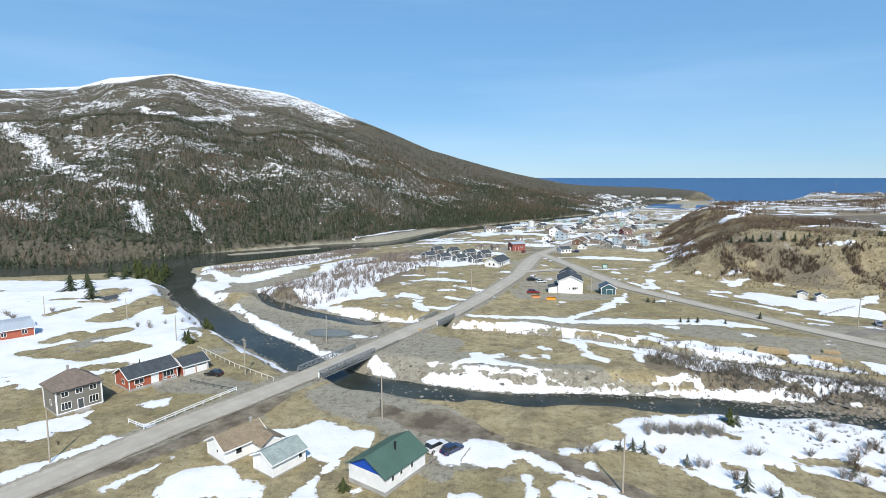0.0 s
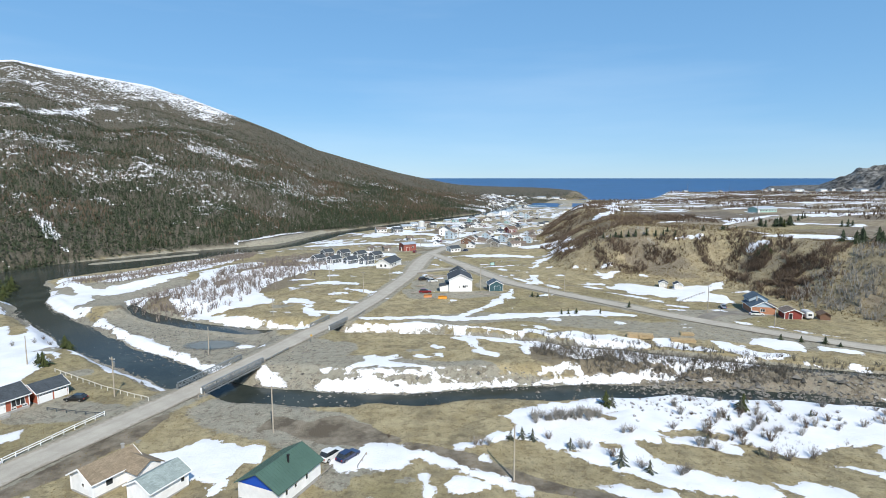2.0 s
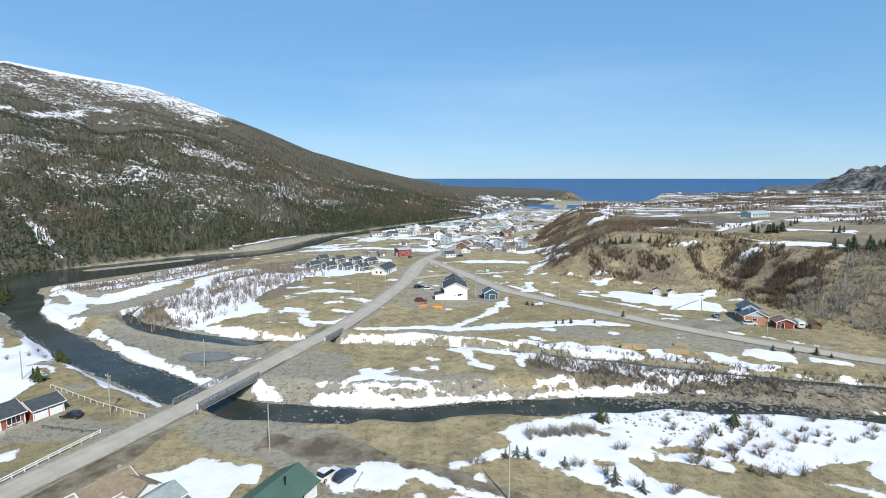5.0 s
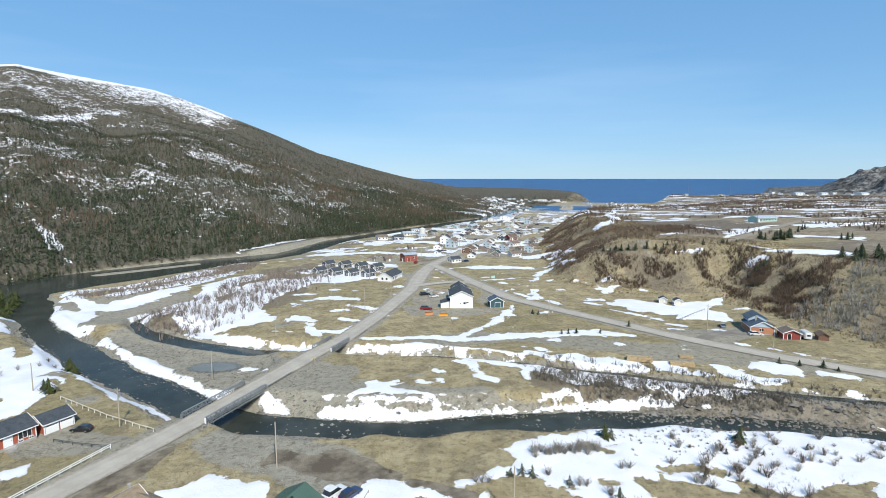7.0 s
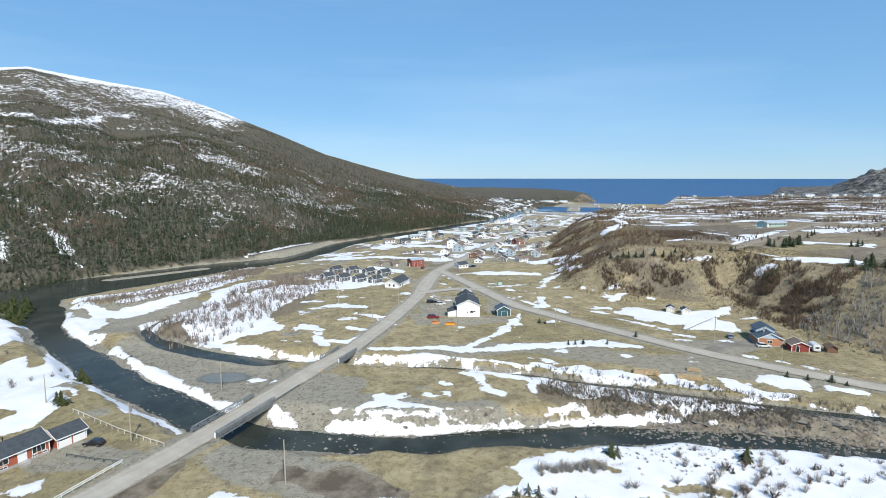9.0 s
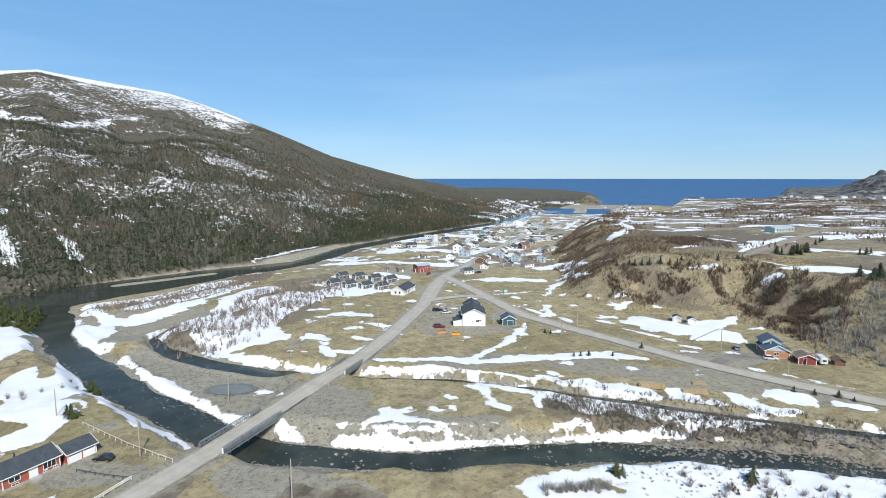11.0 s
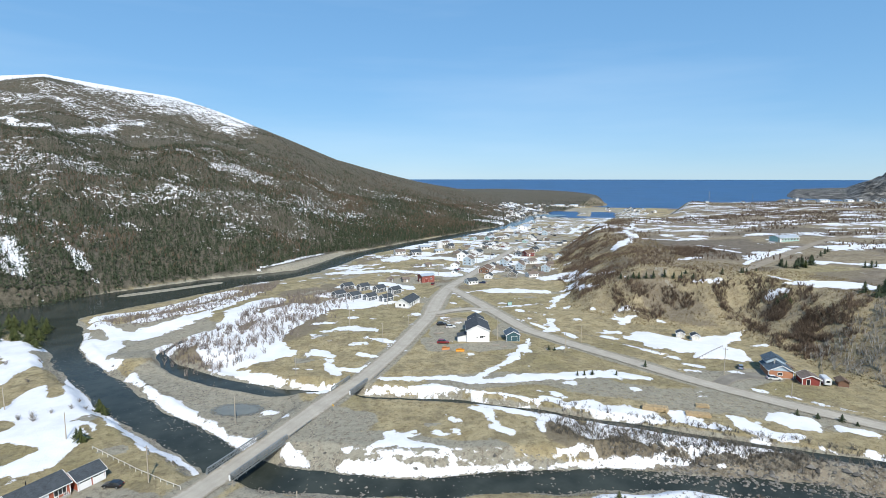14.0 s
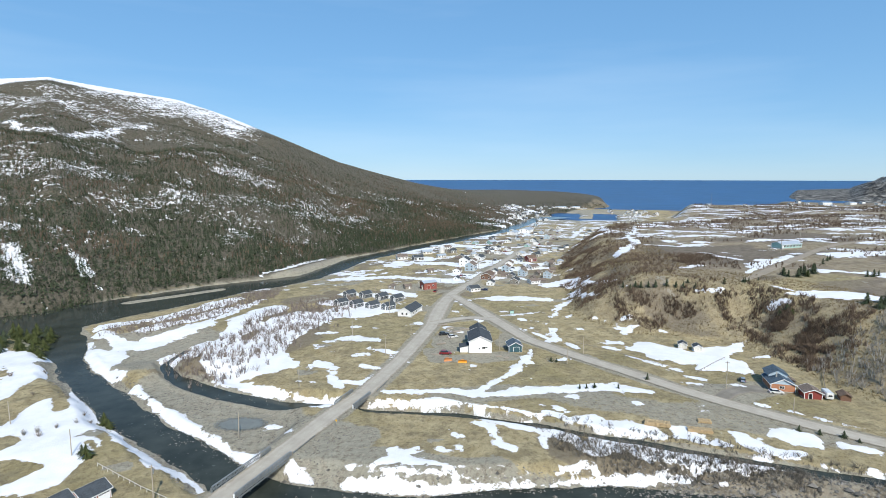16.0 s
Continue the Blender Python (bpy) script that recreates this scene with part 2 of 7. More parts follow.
CREEK = [(210, 62, 1.6), (170, 82, 1.6), (133, 100, 1.6), (115, 109, 1.6), (104, 116, 1.6), (92, 123, 1.6), (80, 130, 1.6), (66, 138, 1.7), (53, 147, 1.8), (30, 160, 1.6), (3, 168, 1.8), (-8, 174, 2.2), (-26, 178.5, 3), (-47, 191, 3), (-62, 204, 3.2), (-71, 213, 2.2), (-79, 229, 1.2), (-75, 247, 0.8)]
BLUFF = [(210, 20), (185, 90), (170, 125), (166, 150), (168, 175), (166, 192), (160, 207), (147, 219), (130, 229), (117, 250), (114, 268), (125, 300), (138, 332), (150, 370), (163, 415), (192, 480), (238, 560), (275, 615), (305, 627), (345, 630),
         (392, 668), (450, 740), (510, 820), (600, 940), (720, 1130)]
# the mountain beyond the river, by bearing from the origin: degrees, foot, crest, height
HILL_AZ = (-75, -60, -45, -39, -33.4, -31, -26, -21.4, -16.2, -13, -9.6, -5, -1.4, 2.7, 6.9, 10.4, 12.8, 16.1, 21.5, 25.1, 26.6, 28)
HILL_FOOT = (470, 450, 420, 380, 354, 360, 380, 403, 420, 428, 434, 480, 546, 590, 634, 694, 750, 828, 1300, 1480, 1560, 1600)
HILL_CREST = (1300, 1300, 1400, 1500, 1450, 1340, 1250, 1300, 1280, 1250, 1180, 1100, 1130, 1140, 1210, 1350, 1430, 1730, 1830, 1700, 1650, 1660)
HILL_TOP = (120, 150, 190, 230, 243, 250, 254, 249, 232, 207, 173, 131, 103, 80, 58, 42, 30, 20, 14.5, 9, -4, -25)


def hill_place(x, y):
    az, r = np.degrees(np.arctan2(x, y)), np.hypot(x, y)
    foot, crest, top = (np.interp(az, HILL_AZ, v) for v in (HILL_FOOT, HILL_CREST, HILL_TOP))
    return az, r, (r - foot) / (crest - foot), top


def water_level(y):
    return np.maximum(-3.7 - 0.0052 * np.maximum(np.asarray(y) - 120, 0), SEA)


def creek_level(x, y):
    return np.maximum(water_level(y) + 0.9, -3.4 + 0.8 * smooth(5, 30, x)) + 1.3 * smooth(20, 75, x)


def height(x, y):
    """The ground's height, in metres; the road by the long bridge lies at 0."""
    x, y = np.asarray(x, float), np.asarray(y, float)
    az, r, s, top = hill_place(x, y)
    # valley floor, falling to the sea
    z = -0.0115 * np.maximum(y - 320, 0) - 0.5 * smooth(230, 330, y) + 0.5 * fbm(x, y, 38, 3)
    z = np.maximum(z, -9.5)
    z = np.where(y < 60, z * smooth(20, 60, y), z)
    # harbour: low ground, a spit, open sea
    azn = az + 0.4 * fbm(x, y, 60, 15, 3)
    pond = smooth(1040, 1065, r + 12 * fbm(x, y, 50, 16, 3)) * smooth(1302, 1285, r) * smooth(20.5, 21.3, azn) * smooth(28.0, 27.2, azn)
    pier = smooth(0.9, 0.5, np.abs(azn - 24.4)) * smooth(1130, 1150, r)
    z = z - 8 * pond * (1 - pier) - 20 * smooth(1445, 1480, r + 14 * fbm(x, y, 70, 18, 3))
    # plateau to the north-east
    d, side, _ = along(BLUFF, x, y)
    d = d * side + 5 * fbm(x, y, 30, 11, 3) * smooth(0, 12, d) * smooth(640, 400, r)
    d = np.where((y > 1100) & (x < 690), -50, d)
    shelf = 20.5 + 1.2 * fbm(x, y, 120, 21, 3)
    rise = np.clip(d / 40, 0, 1)
    rise = 0.35 * rise + 0.65 * smooth(0, 1, rise)
    coast = smooth(1225, 1170, r + 20 * fbm(x, y, 80, 5, 3)) + smooth(39.5, 42, az) * smooth(1440, 1380, r)
    plateau = np.where(d > 0, rise * shelf, -30) * np.clip(coast, 0, 1) + np.where(d > 0, -30, 0) * (1 - np.clip(coast, 0, 1))
    z = np.maximum(z, np.where(d > 0, np.maximum(plateau, -30) + z * (1 - rise) * (rise < 1), -30))
    # headland with a crag far to the east
    cape = np.interp(az, (40, 42.2, 42.9, 46.6, 47.8, 49.2, 51.6, 56, 70), (-25, -10, 4, 10, 34, 54, 80, 105, 100))
    z = np.maximum(z, np.where(r > 1900, -30 + (cape + 30) * smooth(1980, 2640, r) + (9 * fbm(x, y, 120, 8) + 24 * np.abs(fbm(x, y, 75, 9, 5))) * smooth(10, 60, cape), -30))
    # mountain
    p = np.interp(s, (-1, 0, 0.05, 0.14, 0.30, 0.38, 0.46, 0.6, 0.8, 1.0, 1.35, 2.2, 6), (-0.5, 0.004, 0.07, 0.15, 0.36, 0.455, 0.485, 0.61, 0.84, 1.0, 0.80, 0.35, 0))
    lumps = (7 * fbm(x, y, 130, 31, 4) + 4 * fbm(x, y, 45, 37, 3)) * smooth(0.0, 0.25, s) * smooth(1.0, 0.8, s) * np.clip(top / 200, 0.15, 1)
    hill = water_level(y) + 1.2 - 6 * smooth(25.6, 26.8, az) + (top - water_level(y)) * p + lumps
    z = np.where((s > 0) & (az < 28), np.maximum(z, hill), z)
    # rivers cut in, with low ground beside the big one
    w = water_level(y)
    d, side, (half,) = along(BIG_RIVER, x, y)
    z = np.where((side > 0) & (r < 1000), np.minimum(z, w + 0.7 + 0.045 * np.maximum(d - half, 0) + 3 * smooth(60, 110, d - half) + 50 * smooth(110, 150, d)), z)
    for line, deep, bank in ((RIVER, 1.5, 7.0), (BIG_RIVER, 2.0, 6.0)):
        d, _, (half,) = along(line, x, y)
        d = d + 1.3 * vnoise(x, y, 9, 41) + 0.5 * vnoise(x, y, 3, 43)
        bed = w - deep + (deep + 0.05) * smooth(-2.5, 0, d - half)
        z = np.where(r < 1100, z + (np.minimum(bed, z) - z) * smooth(half + bank, half, d), z)
    d, _, (half,) = along(CREEK, x, y)
    d = d + 0.6 * vnoise(x, y, 7, 47)
    bed = creek_level(x, y) - 0.5
    z = z + (np.minimum(bed, z) - z) * smooth(half + 4 - 1.5 * smooth(20, 60, x), half, d)
    # gravel bar in the big river
    d2 = along([(-141, 357), (-121, 370), (-94, 390)], x, y)[0]
    z = np.maximum(z, w + 0.55 - 0.03 * d2 * d2 + 0.1 * vnoise(x, y, 5, 3))
    # gravel flat between creek and river
    bar = smooth(12, 2, along([(-62, 195), (-50, 175), (-40, 160)], x, y)[0] - 14) * smooth(half, half + 4, d)
    dr, _, (hr,) = along(RIVER, x, y)
    z = z + (w + 1.0 + 0.15 * fbm(x, y, 9, 5) - z) * bar * smooth(hr + 1, hr + 5, dr)
    bar = smooth(30, 12, np.hypot((x + 95) * 0.8, (y - 248) * 0.9)) * smooth(half, half + 2, d) * smooth(hr, hr + 5, dr)
    z = z + (w + 1.2 + 0.2 * fbm(x, y, 9, 6) - z) * bar
    return z

# ---- ground, snow, water, roads ----
def part(name, bm, material, parent=None, label=""):
    """Links a bmesh as one mesh object, under its thing if one is given."""
    mesh = bpy.data.meshes.new(name)
    bm.to_mesh(mesh)
    bm.free()
    mesh.materials.append(material)
    ob = new(name, mesh)
    if parent is not None:
        ob.parent = parent
    return tagged(ob, label)


def sheet(name, verts, faces, material, flat=False):
    mesh = bpy.data.meshes.new(name)
    mesh.vertices.add(len(verts))
    mesh.vertices.foreach_set("co", np.asarray(verts, np.float32).ravel())
    faces = np.asarray(faces, np.int32)
    k = faces.shape[1]
    mesh.loops.add(faces.size)
    mesh.loops.foreach_set("vertex_index", faces.ravel())
    mesh.polygons.add(len(faces))
    mesh.polygons.foreach_set("loop_start", np.arange(0, faces.size, k, dtype=np.int32))
    mesh.polygons.foreach_set("loop_total", np.full(len(faces), k, np.int32))
    mesh.update(calc_edges=True)
    mesh.polygons.foreach_set("use_smooth", np.full(len(faces), not flat))
    mesh.materials.append(material)
    return new(name, mesh)


az_steps = np.radians(np.r_[np.arange(-180, -44, 4.0), np.arange(-43, 55.01, 0.165), np.arange(57, 180, 4.0)])
radii = np.r_[0.02, 25, 45, 56, 64 * 1.0062 ** np.arange(0, 511), np.arange(1540, 1950, 24), np.arange(1960, 2760, 11), 2780 * 1.03 ** np.arange(0, 20)]
AZ, RR = np.meshgrid(az_steps, radii)
GX, GY = np.sin(AZ) * RR, np.cos(AZ) * RR
GZ = height(GX, GY)

# roads: x, y, half width; the ground is levelled to them
MAIN_ROAD = [(-78, 52, 3.7), (-60, 79, 3.7), (-51, 94, 3.6), (-41.5, 107, 3.5), (-31.5, 122, 3.2), (-21.5, 139, 3.2), (-5, 167.5, 3.4), (1.5, 176, 3.4), (17, 208, 3.4), (37, 256, 3.6), (43, 277, 4.5), (49, 297, 4.5), (61, 328, 3.6),
             (83, 366, 3.3), (117, 430, 3.2), (160, 510, 3.2), (207, 588, 3.2), (262, 665, 3.0), (330, 760, 3.0), (390, 860, 3.0)]
SIDE_ROAD = [(60, 324, 3.0), (64, 302, 3.2), (68, 281, 3.4), (71, 262, 3.5), (77, 226, 3.4), (90, 200, 3.3), (100, 182.5, 3.2), (113.5, 157.5, 3.2), (120.5, 147, 3.2), (130, 134, 3.2), (144, 117.5, 3.2), (185, 78, 3.2), (230, 40, 3.2)]
LINK_ROAD = [(37, 260, 3.2), (50, 266, 2.8), (62, 268, 2.8), (71, 262, 3.2)]
TOP_ROAD = [(196, 241, 1.2), (208, 248, 2.4), (242, 272, 2.8), (276, 296, 2.8), (323, 328, 2.8), (367, 353, 2.8), (440, 386, 2.8), (560, 440, 3), (800, 540, 3)]
BRIDGE_A, BRIDGE_B = ((-31.5, 122.5), (-21.5, 139.0)), ((-4.4, 167.5), (0.6, 176.0))


def road_level(line, x, y):
    d, _, (half,) = along(line, x, y)
    return d, half


def level_for_roads(x, y, z):
    for line, smoothing in ((MAIN_ROAD, 7.0), (SIDE_ROAD, 6.0), (LINK_ROAD, 4.0)):
        d, half = road_level(line, x, y)
        grade = np.where(y < 300, 0.12, 0.12 - 0.0115 * (y - 320) * (y > 320))
        over = np.zeros(z.shape)
        for (ax, ay), (bx, by) in (BRIDGE_A, BRIDGE_B):
            s = ((x - ax) * (bx - ax) + (y - ay) * (by - ay)) / ((bx - ax) ** 2 + (by - ay) ** 2)
            long = math.hypot(bx - ax, by - ay)
            over = np.maximum(over, smooth(-0.5 / long, 1.0 / long, s) * smooth(1 + 0.5 / long, 1 - 1.0 / long, s))
        z = z + (grade - 0.10 - z) * smooth(half + smoothing, half + 1.5, d) * (1 - over)
    return z


GZ = level_for_roads(GX, GY, GZ)


def ground(x, y):
    """The finished ground's height at a place."""
    x, y = np.atleast_1d(np.asarray(x, float)), np.atleast_1d(np.asarray(y, float))
    return level_for_roads(x, y, height(x, y))


def gz(x, y):
    return float(ground(x, y)[0])


# -- where the snow lies: strips of a half width along a line
SNOW_WEST = [(7.0, [(-126, 294), (-105, 302), (-88, 326), (-74, 350)]), (7.0, [(-158, 258), (-140, 243), (-131, 228)]), (3.0, [(-182, 334), (-165, 343)]), (6.0, [(-104, 278), (-86, 296), (-66, 326)]), (3.0, [(-88, 262), (-72, 296), (-58, 340)])]
SNOW_MEADOW = [(13.0, [(-51, 221), (-44, 236), (-38, 257), (-32, 285)]), (10.0, [(-60, 239), (-57, 284), (-47, 308)]), (6.0, [(-23, 277), (-12, 300), (0, 310)]), (6.0, [(-14, 406), (22, 402), (54, 384), (76, 368)]), (8.0, [(60, 462), (96, 445)]), (4.0, [(20, 349), (36, 330)]), (4.0, [(-14, 300), (-3, 299), (18, 292)]), (2.0, [(37, 478), (52, 470)]),
               (2.2, [(122, 377), (129, 348), (149, 341)]), (2.0, [(103, 263), (116, 285), (137, 305)]), (1.2, [(85, 222), (91, 230), (95, 249)]), (1.4, [(60, 305), (83, 314), (108, 302)])]
SNOW_TOP = [(4.0, [(315, 730), (300, 690)]), (2.0, [(255, 526), (315, 479), (354, 449)]), (2.5, [(396, 470), (374, 365)]), (2.4, [(188, 280), (206, 290)]), (2.6, [(350, 525), (400, 470)]), (2.2, [(229, 428), (262, 470), (288, 512)]),
            (2.4, [(212, 500), (245, 552)]), (3.0, [(330, 470), (470, 480)]), (2.6, [(420, 600), (600, 640)]), (3.2, [(480, 760), (620, 700)]), (3.0, [(300, 420), (420, 430)])]
SNOW_NEAR = [(0.9, [(-45, 84), (-47.5, 80), (-51, 75)]), (2.0, [(-68, 77), (-64, 84), (-60, 89)]), (1.6, [(-60, 89), (-55, 91.5)]), (1.8, [(-82, 93), (-73, 91)])]
SNOW_FRONT = [(6.0, [(45, 95), (60, 97), (90, 93), (120, 88)]), (7.0, [(60, 88), (80, 84), (120, 78)]), (8.0, [(80, 76), (100, 76), (140, 70)]), (3.0, [(70, 62), (78, 58)]), (7.0, [(95, 66), (120, 62)])]
BARE = [(0.8, [(-8, 130.5), (9, 128), (20, 125), (32, 123), (50, 121.5)]), (22.0, [(262, 560), (300, 585), (350, 600)]), (19.0, [(363, 414), (413, 430)]), (14.0, [(240, 235), (262, 240)]), (4.0, [(-117, 228), (-124, 232)]), (6.0, [(-88, 108), (-70, 128), (-66, 132)])]


STRIPS, HILL_STRIPS, THAWED = [], [], []


def lay(*line):
    """Snow along a line of (x, y, half width)."""
    STRIPS.append(line)


def thaw(*line):
    """Bare ground within the snow along a line of (x, y, half width)."""
    THAWED.append(line)


def lay_high(depth, *line):
    """Snow on the mountain along a line; the shallower, the more broken."""
    HILL_STRIPS.append((depth, line))


# river bank
lay((-2.7, 126.1, 2.8), (5.7, 123.4, 2.5), (18.1, 120.6, 1.5), (31, 120.1, 1.1), (44.8, 118.7, 0.9), (52.8, 118.2, 0.9), (62.5, 117.3, 1), (71, 115.8, 1.3), (78.8, 114.7, 0.9), (84.1, 112.5, 0.6), (89.9, 110.1, 0.6))
lay((-2.6, 130.7, 1.6), (2.6, 129.3, 1.4), (8.7, 129.1, 3.7), (14.8, 127.5, 3.2), (23.2, 124.5, 1.4), (33.4, 122.6, 0.5), (44, 121.5, 0.5), (50.3, 121.4, 0.5))
lay((7.7, 136.8, 0.5), (9.1, 134.1, 1.4), (12.5, 131.7, 1.2))
lay((49.3, 121, 0.9), (56.8, 121.3, 0.9), (59.4, 120.7, 0.9))
# creek banks
lay((34.5, 148.5, 1.7), (38.2, 145.5, 1.7), (38.5, 139.9, 1.7), (38.5, 134.4, 1.7), (40.5, 131.3, 1.7))
lay((51, 135.7, 0.9), (50.2, 130.6, 0.9))
lay((1.7, 172.1, 0.5), (14.1, 169.2, 0.7), (25.4, 167.5, 2.1), (35.4, 162.5, 0.8))
lay((37.8, 160.4, 0.5), (44.9, 157.1, 1.1), (51.2, 153.9, 1.4))
lay((52.5, 152.7, 1.1), (55.8, 150.8, 1.1))
lay((20.5, 165.6, 0.5), (30.1, 161.7, 1), (39.3, 152.7, 4.2), (48.5, 147.1, 4.2), (56.5, 139.6, 4.3), (59.9, 132.8, 2), (62.1, 128.7, 4.2), (67.2, 130.9, 4.9), (72.5, 129.3, 4.2), (77.3, 126.9, 3.9))
lay((75.2, 123.3, 3.2), (79.3, 123.3, 5.4), (87.4, 120.4, 5.3), (95, 117, 5), (102.8, 114.2, 4.1), (105.8, 113.1, 3.6))
lay((58.1, 152.5, 1.1), (63.4, 146.1, 1.8), (69.3, 144.4, 4), (72.9, 140.3, 3), (77.6, 138.9, 3.6), (83.5, 135.7, 3.1), (86.8, 131.9, 1))
lay((38.6, 168.9, 1.6), (49.3, 168.5, 2.4), (60.5, 169.2, 3.5), (73.1, 169.3, 3.6), (85.3, 167.9, 3.6), (91.7, 165.4, 3.4), (99.3, 160.7, 1.7))
lay((8.9, 177.2, 1.2), (20.7, 175.9, 1.5), (32.4, 173.7, 2), (38.3, 170.5, 2.4))
lay((38.3, 170.6, 1.3), (43.4, 173.9, 1.3), (50.1, 180.5, 1.3), (58.9, 187.8, 1.3), (64.6, 197.4, 1.3), (74.2, 212.9, 1.3))
# below the bluff
lay((89.9, 130.7, 1.3), (93.5, 131.8, 4.6), (94.9, 129.8, 3.4), (96.3, 126.5, 1.5))
lay((99, 125.9, 2.7), (100.7, 124.5, 2.1))
lay((106.8, 130.5, 1.4), (108, 125.7, 4), (109.3, 122.1, 3.3), (111.5, 118.5, 2.5), (114.4, 117, 2.2), (117.8, 117.1, 0.8))
lay((117.1, 127.4, 2), (121.8, 126.4, 4.6), (124.1, 122.9, 4.9), (125.3, 118.5, 1.2))
lay((131.9, 118.5, 1), (135.1, 115.4, 1.6), (137.8, 112.5, 1.1))
lay((118.3, 110.8, 1), (120.3, 109.2, 1))
lay((128.2, 106.1, 1.2), (129.3, 104.4, 1.2))
lay((127.7, 147, 0.7), (135.3, 138.7, 0.7), (140.7, 131.6, 0.7), (146.8, 126.2, 0.7), (150.8, 122.8, 0.7))
lay((118.5, 206.5, 2.9), (124.6, 205.9, 9.5), (128.1, 198.9, 9.5), (133.6, 193.8, 9.5), (140.4, 190.8, 7.6), (153.4, 198.2, 5.6), (163.3, 200.7, 2.7), (172.4, 204.5, 0.5))
lay((129.1, 178.5, 1.5), (138.5, 181.4, 6.4), (144.8, 181.7, 8.4), (144.9, 172.7, 3))
lay((107.9, 210.9, 1.4), (110.6, 206.6, 1.4))
lay((143.4, 226, 1.2), (144.9, 223.7, 1.2))
lay((157.4, 186.6, 1.1), (167.4, 187.2, 1.1))
lay((110.2, 199.5, 0.8), (115.1, 190.7, 0.8), (121.7, 177.5, 0.8))
lay((115.2, 166.9, 1.1), (121.3, 163.9, 1.1))
lay((121, 172.7, 1.1), (124.9, 168.1, 1.1))
lay((93.2, 220.1, 1.3), (94.6, 211.3, 1.3))
# banks up the river
lay((-72, 427, 1.6), (-58, 449, 3), (-42, 482, 2.5), (-28, 505, 1.5))
lay((-80.3, 202.1, 0.9), (-69.9, 187.7, 1.4), (-62, 178.2, 2.5), (-54.1, 168.2, 2.7), (-48.4, 160.4, 3), (-42.1, 154, 2.8), (-35.6, 146.5, 2.7), (-30, 141.8, 2.7))
lay((-124, 267.3, 1.9), (-117.7, 247.4, 2), (-111.1, 235.9, 1.4), (-103.6, 226.3, 2.1), (-95.2, 218.3, 3.6), (-89.6, 213.4, 2))
lay((-125, 280, 3.9), (-113.3, 266.1, 2.7), (-102.8, 254.3, 6.5), (-97.3, 256.8, 9.5), (-91.2, 265.2, 7.1), (-83.8, 271.2, 7.2), (-77.9, 280.3, 6.4))
lay((-129.6, 251, 0.5), (-115.4, 229.4, 1.1), (-101.1, 204.1, 2.2), (-90, 185.9, 3.1), (-84.9, 173.1, 3.8))
lay((-74.5, 169.2, 0.5), (-67.3, 155.1, 1.8), (-60.5, 150.6, 2.3), (-52.5, 140.1, 2), (-46, 137.7, 2.1), (-42, 136.6, 2.2), (-35.9, 128.8, 2.6))
lay((-70.2, 213.9, 0.7), (-61.4, 205.8, 0.7), (-51.2, 197.3, 0.7), (-40.6, 188.5, 0.7), (-29.6, 181.4, 0.7))
# west field
lay((-146, 243, 9.5), (-138, 240, 9.5), (-131, 237, 8))
lay((-97.8, 174.5, 3.1), (-95.4, 174, 4.1), (-90.7, 171.5, 4.9), (-85.4, 170.8, 7.5))
lay((-96, 168.3, 2.2), (-89.6, 154.8, 5.1), (-90.1, 146.9, 4.4), (-88.1, 140.3, 1.2))
lay((-78.5, 150.5, 7.5), (-77.4, 141, 6.2), (-79, 135.2, 6.2), (-81.6, 131.5, 3.5))
lay((-113.9, 184.3, 1.2), (-113.3, 190.5, 1.2))
# meadow and thicket
lay((-51.5, 202.5, 2.1), (-42.2, 197, 2.9), (-30.4, 187.5, 1))
lay((-51.8, 204.6, 3), (-43.9, 197.9, 2.7), (-34.5, 189.4, 1.2), (-26, 183.6, 1), (-18.1, 181.1, 0.6), (-10, 173.8, 5.6), (-6, 177.9, 0.7))
lay((-54.1, 214.9, 5), (-46.3, 209.8, 6), (-40.4, 209.8, 9.5))
lay((-38.5, 218.8, 9.5), (-34.8, 217.8, 9.5), (-29.4, 211.1, 6.3), (-26, 210.4, 3.1))
lay((-44.1, 230.6, 9.5), (-39, 233.8, 8.8), (-32.8, 245.1, 5.2), (-28.3, 250.5, 3.6), (-24.3, 264.3, 3.3), (-16.4, 284, 7.1), (-5.6, 287.9, 8.9), (8.3, 291.8, 8.4))
lay((-73.6, 232.4, 9), (-70.1, 239.1, 9.5), (-66.2, 244, 8.6))
lay((-16.8, 212.6, 1.7), (-13.3, 206.9, 2.9), (-10.3, 203.3, 1.9))
lay((-5.9, 240.3, 3), (0.3, 239.9, 4.3), (7.5, 236.6, 3.3))
lay((-14.8, 237.5, 0.9), (-7.9, 235.6, 0.9))
lay((-10.5, 194.7, 1.5), (-6.5, 183.1, 1.5))
lay((-8.6, 225.6, 1), (-10.8, 222.2, 1))
lay((-4.3, 188.2, 1.4), (1.6, 186.3, 2.5), (5.2, 191.1, 1.1))
lay((-22.1, 191.7, 0.5), (-15.5, 189.1, 0.5))
lay((1.9, 203.9, 1.1), (7.5, 200.2, 1.1))
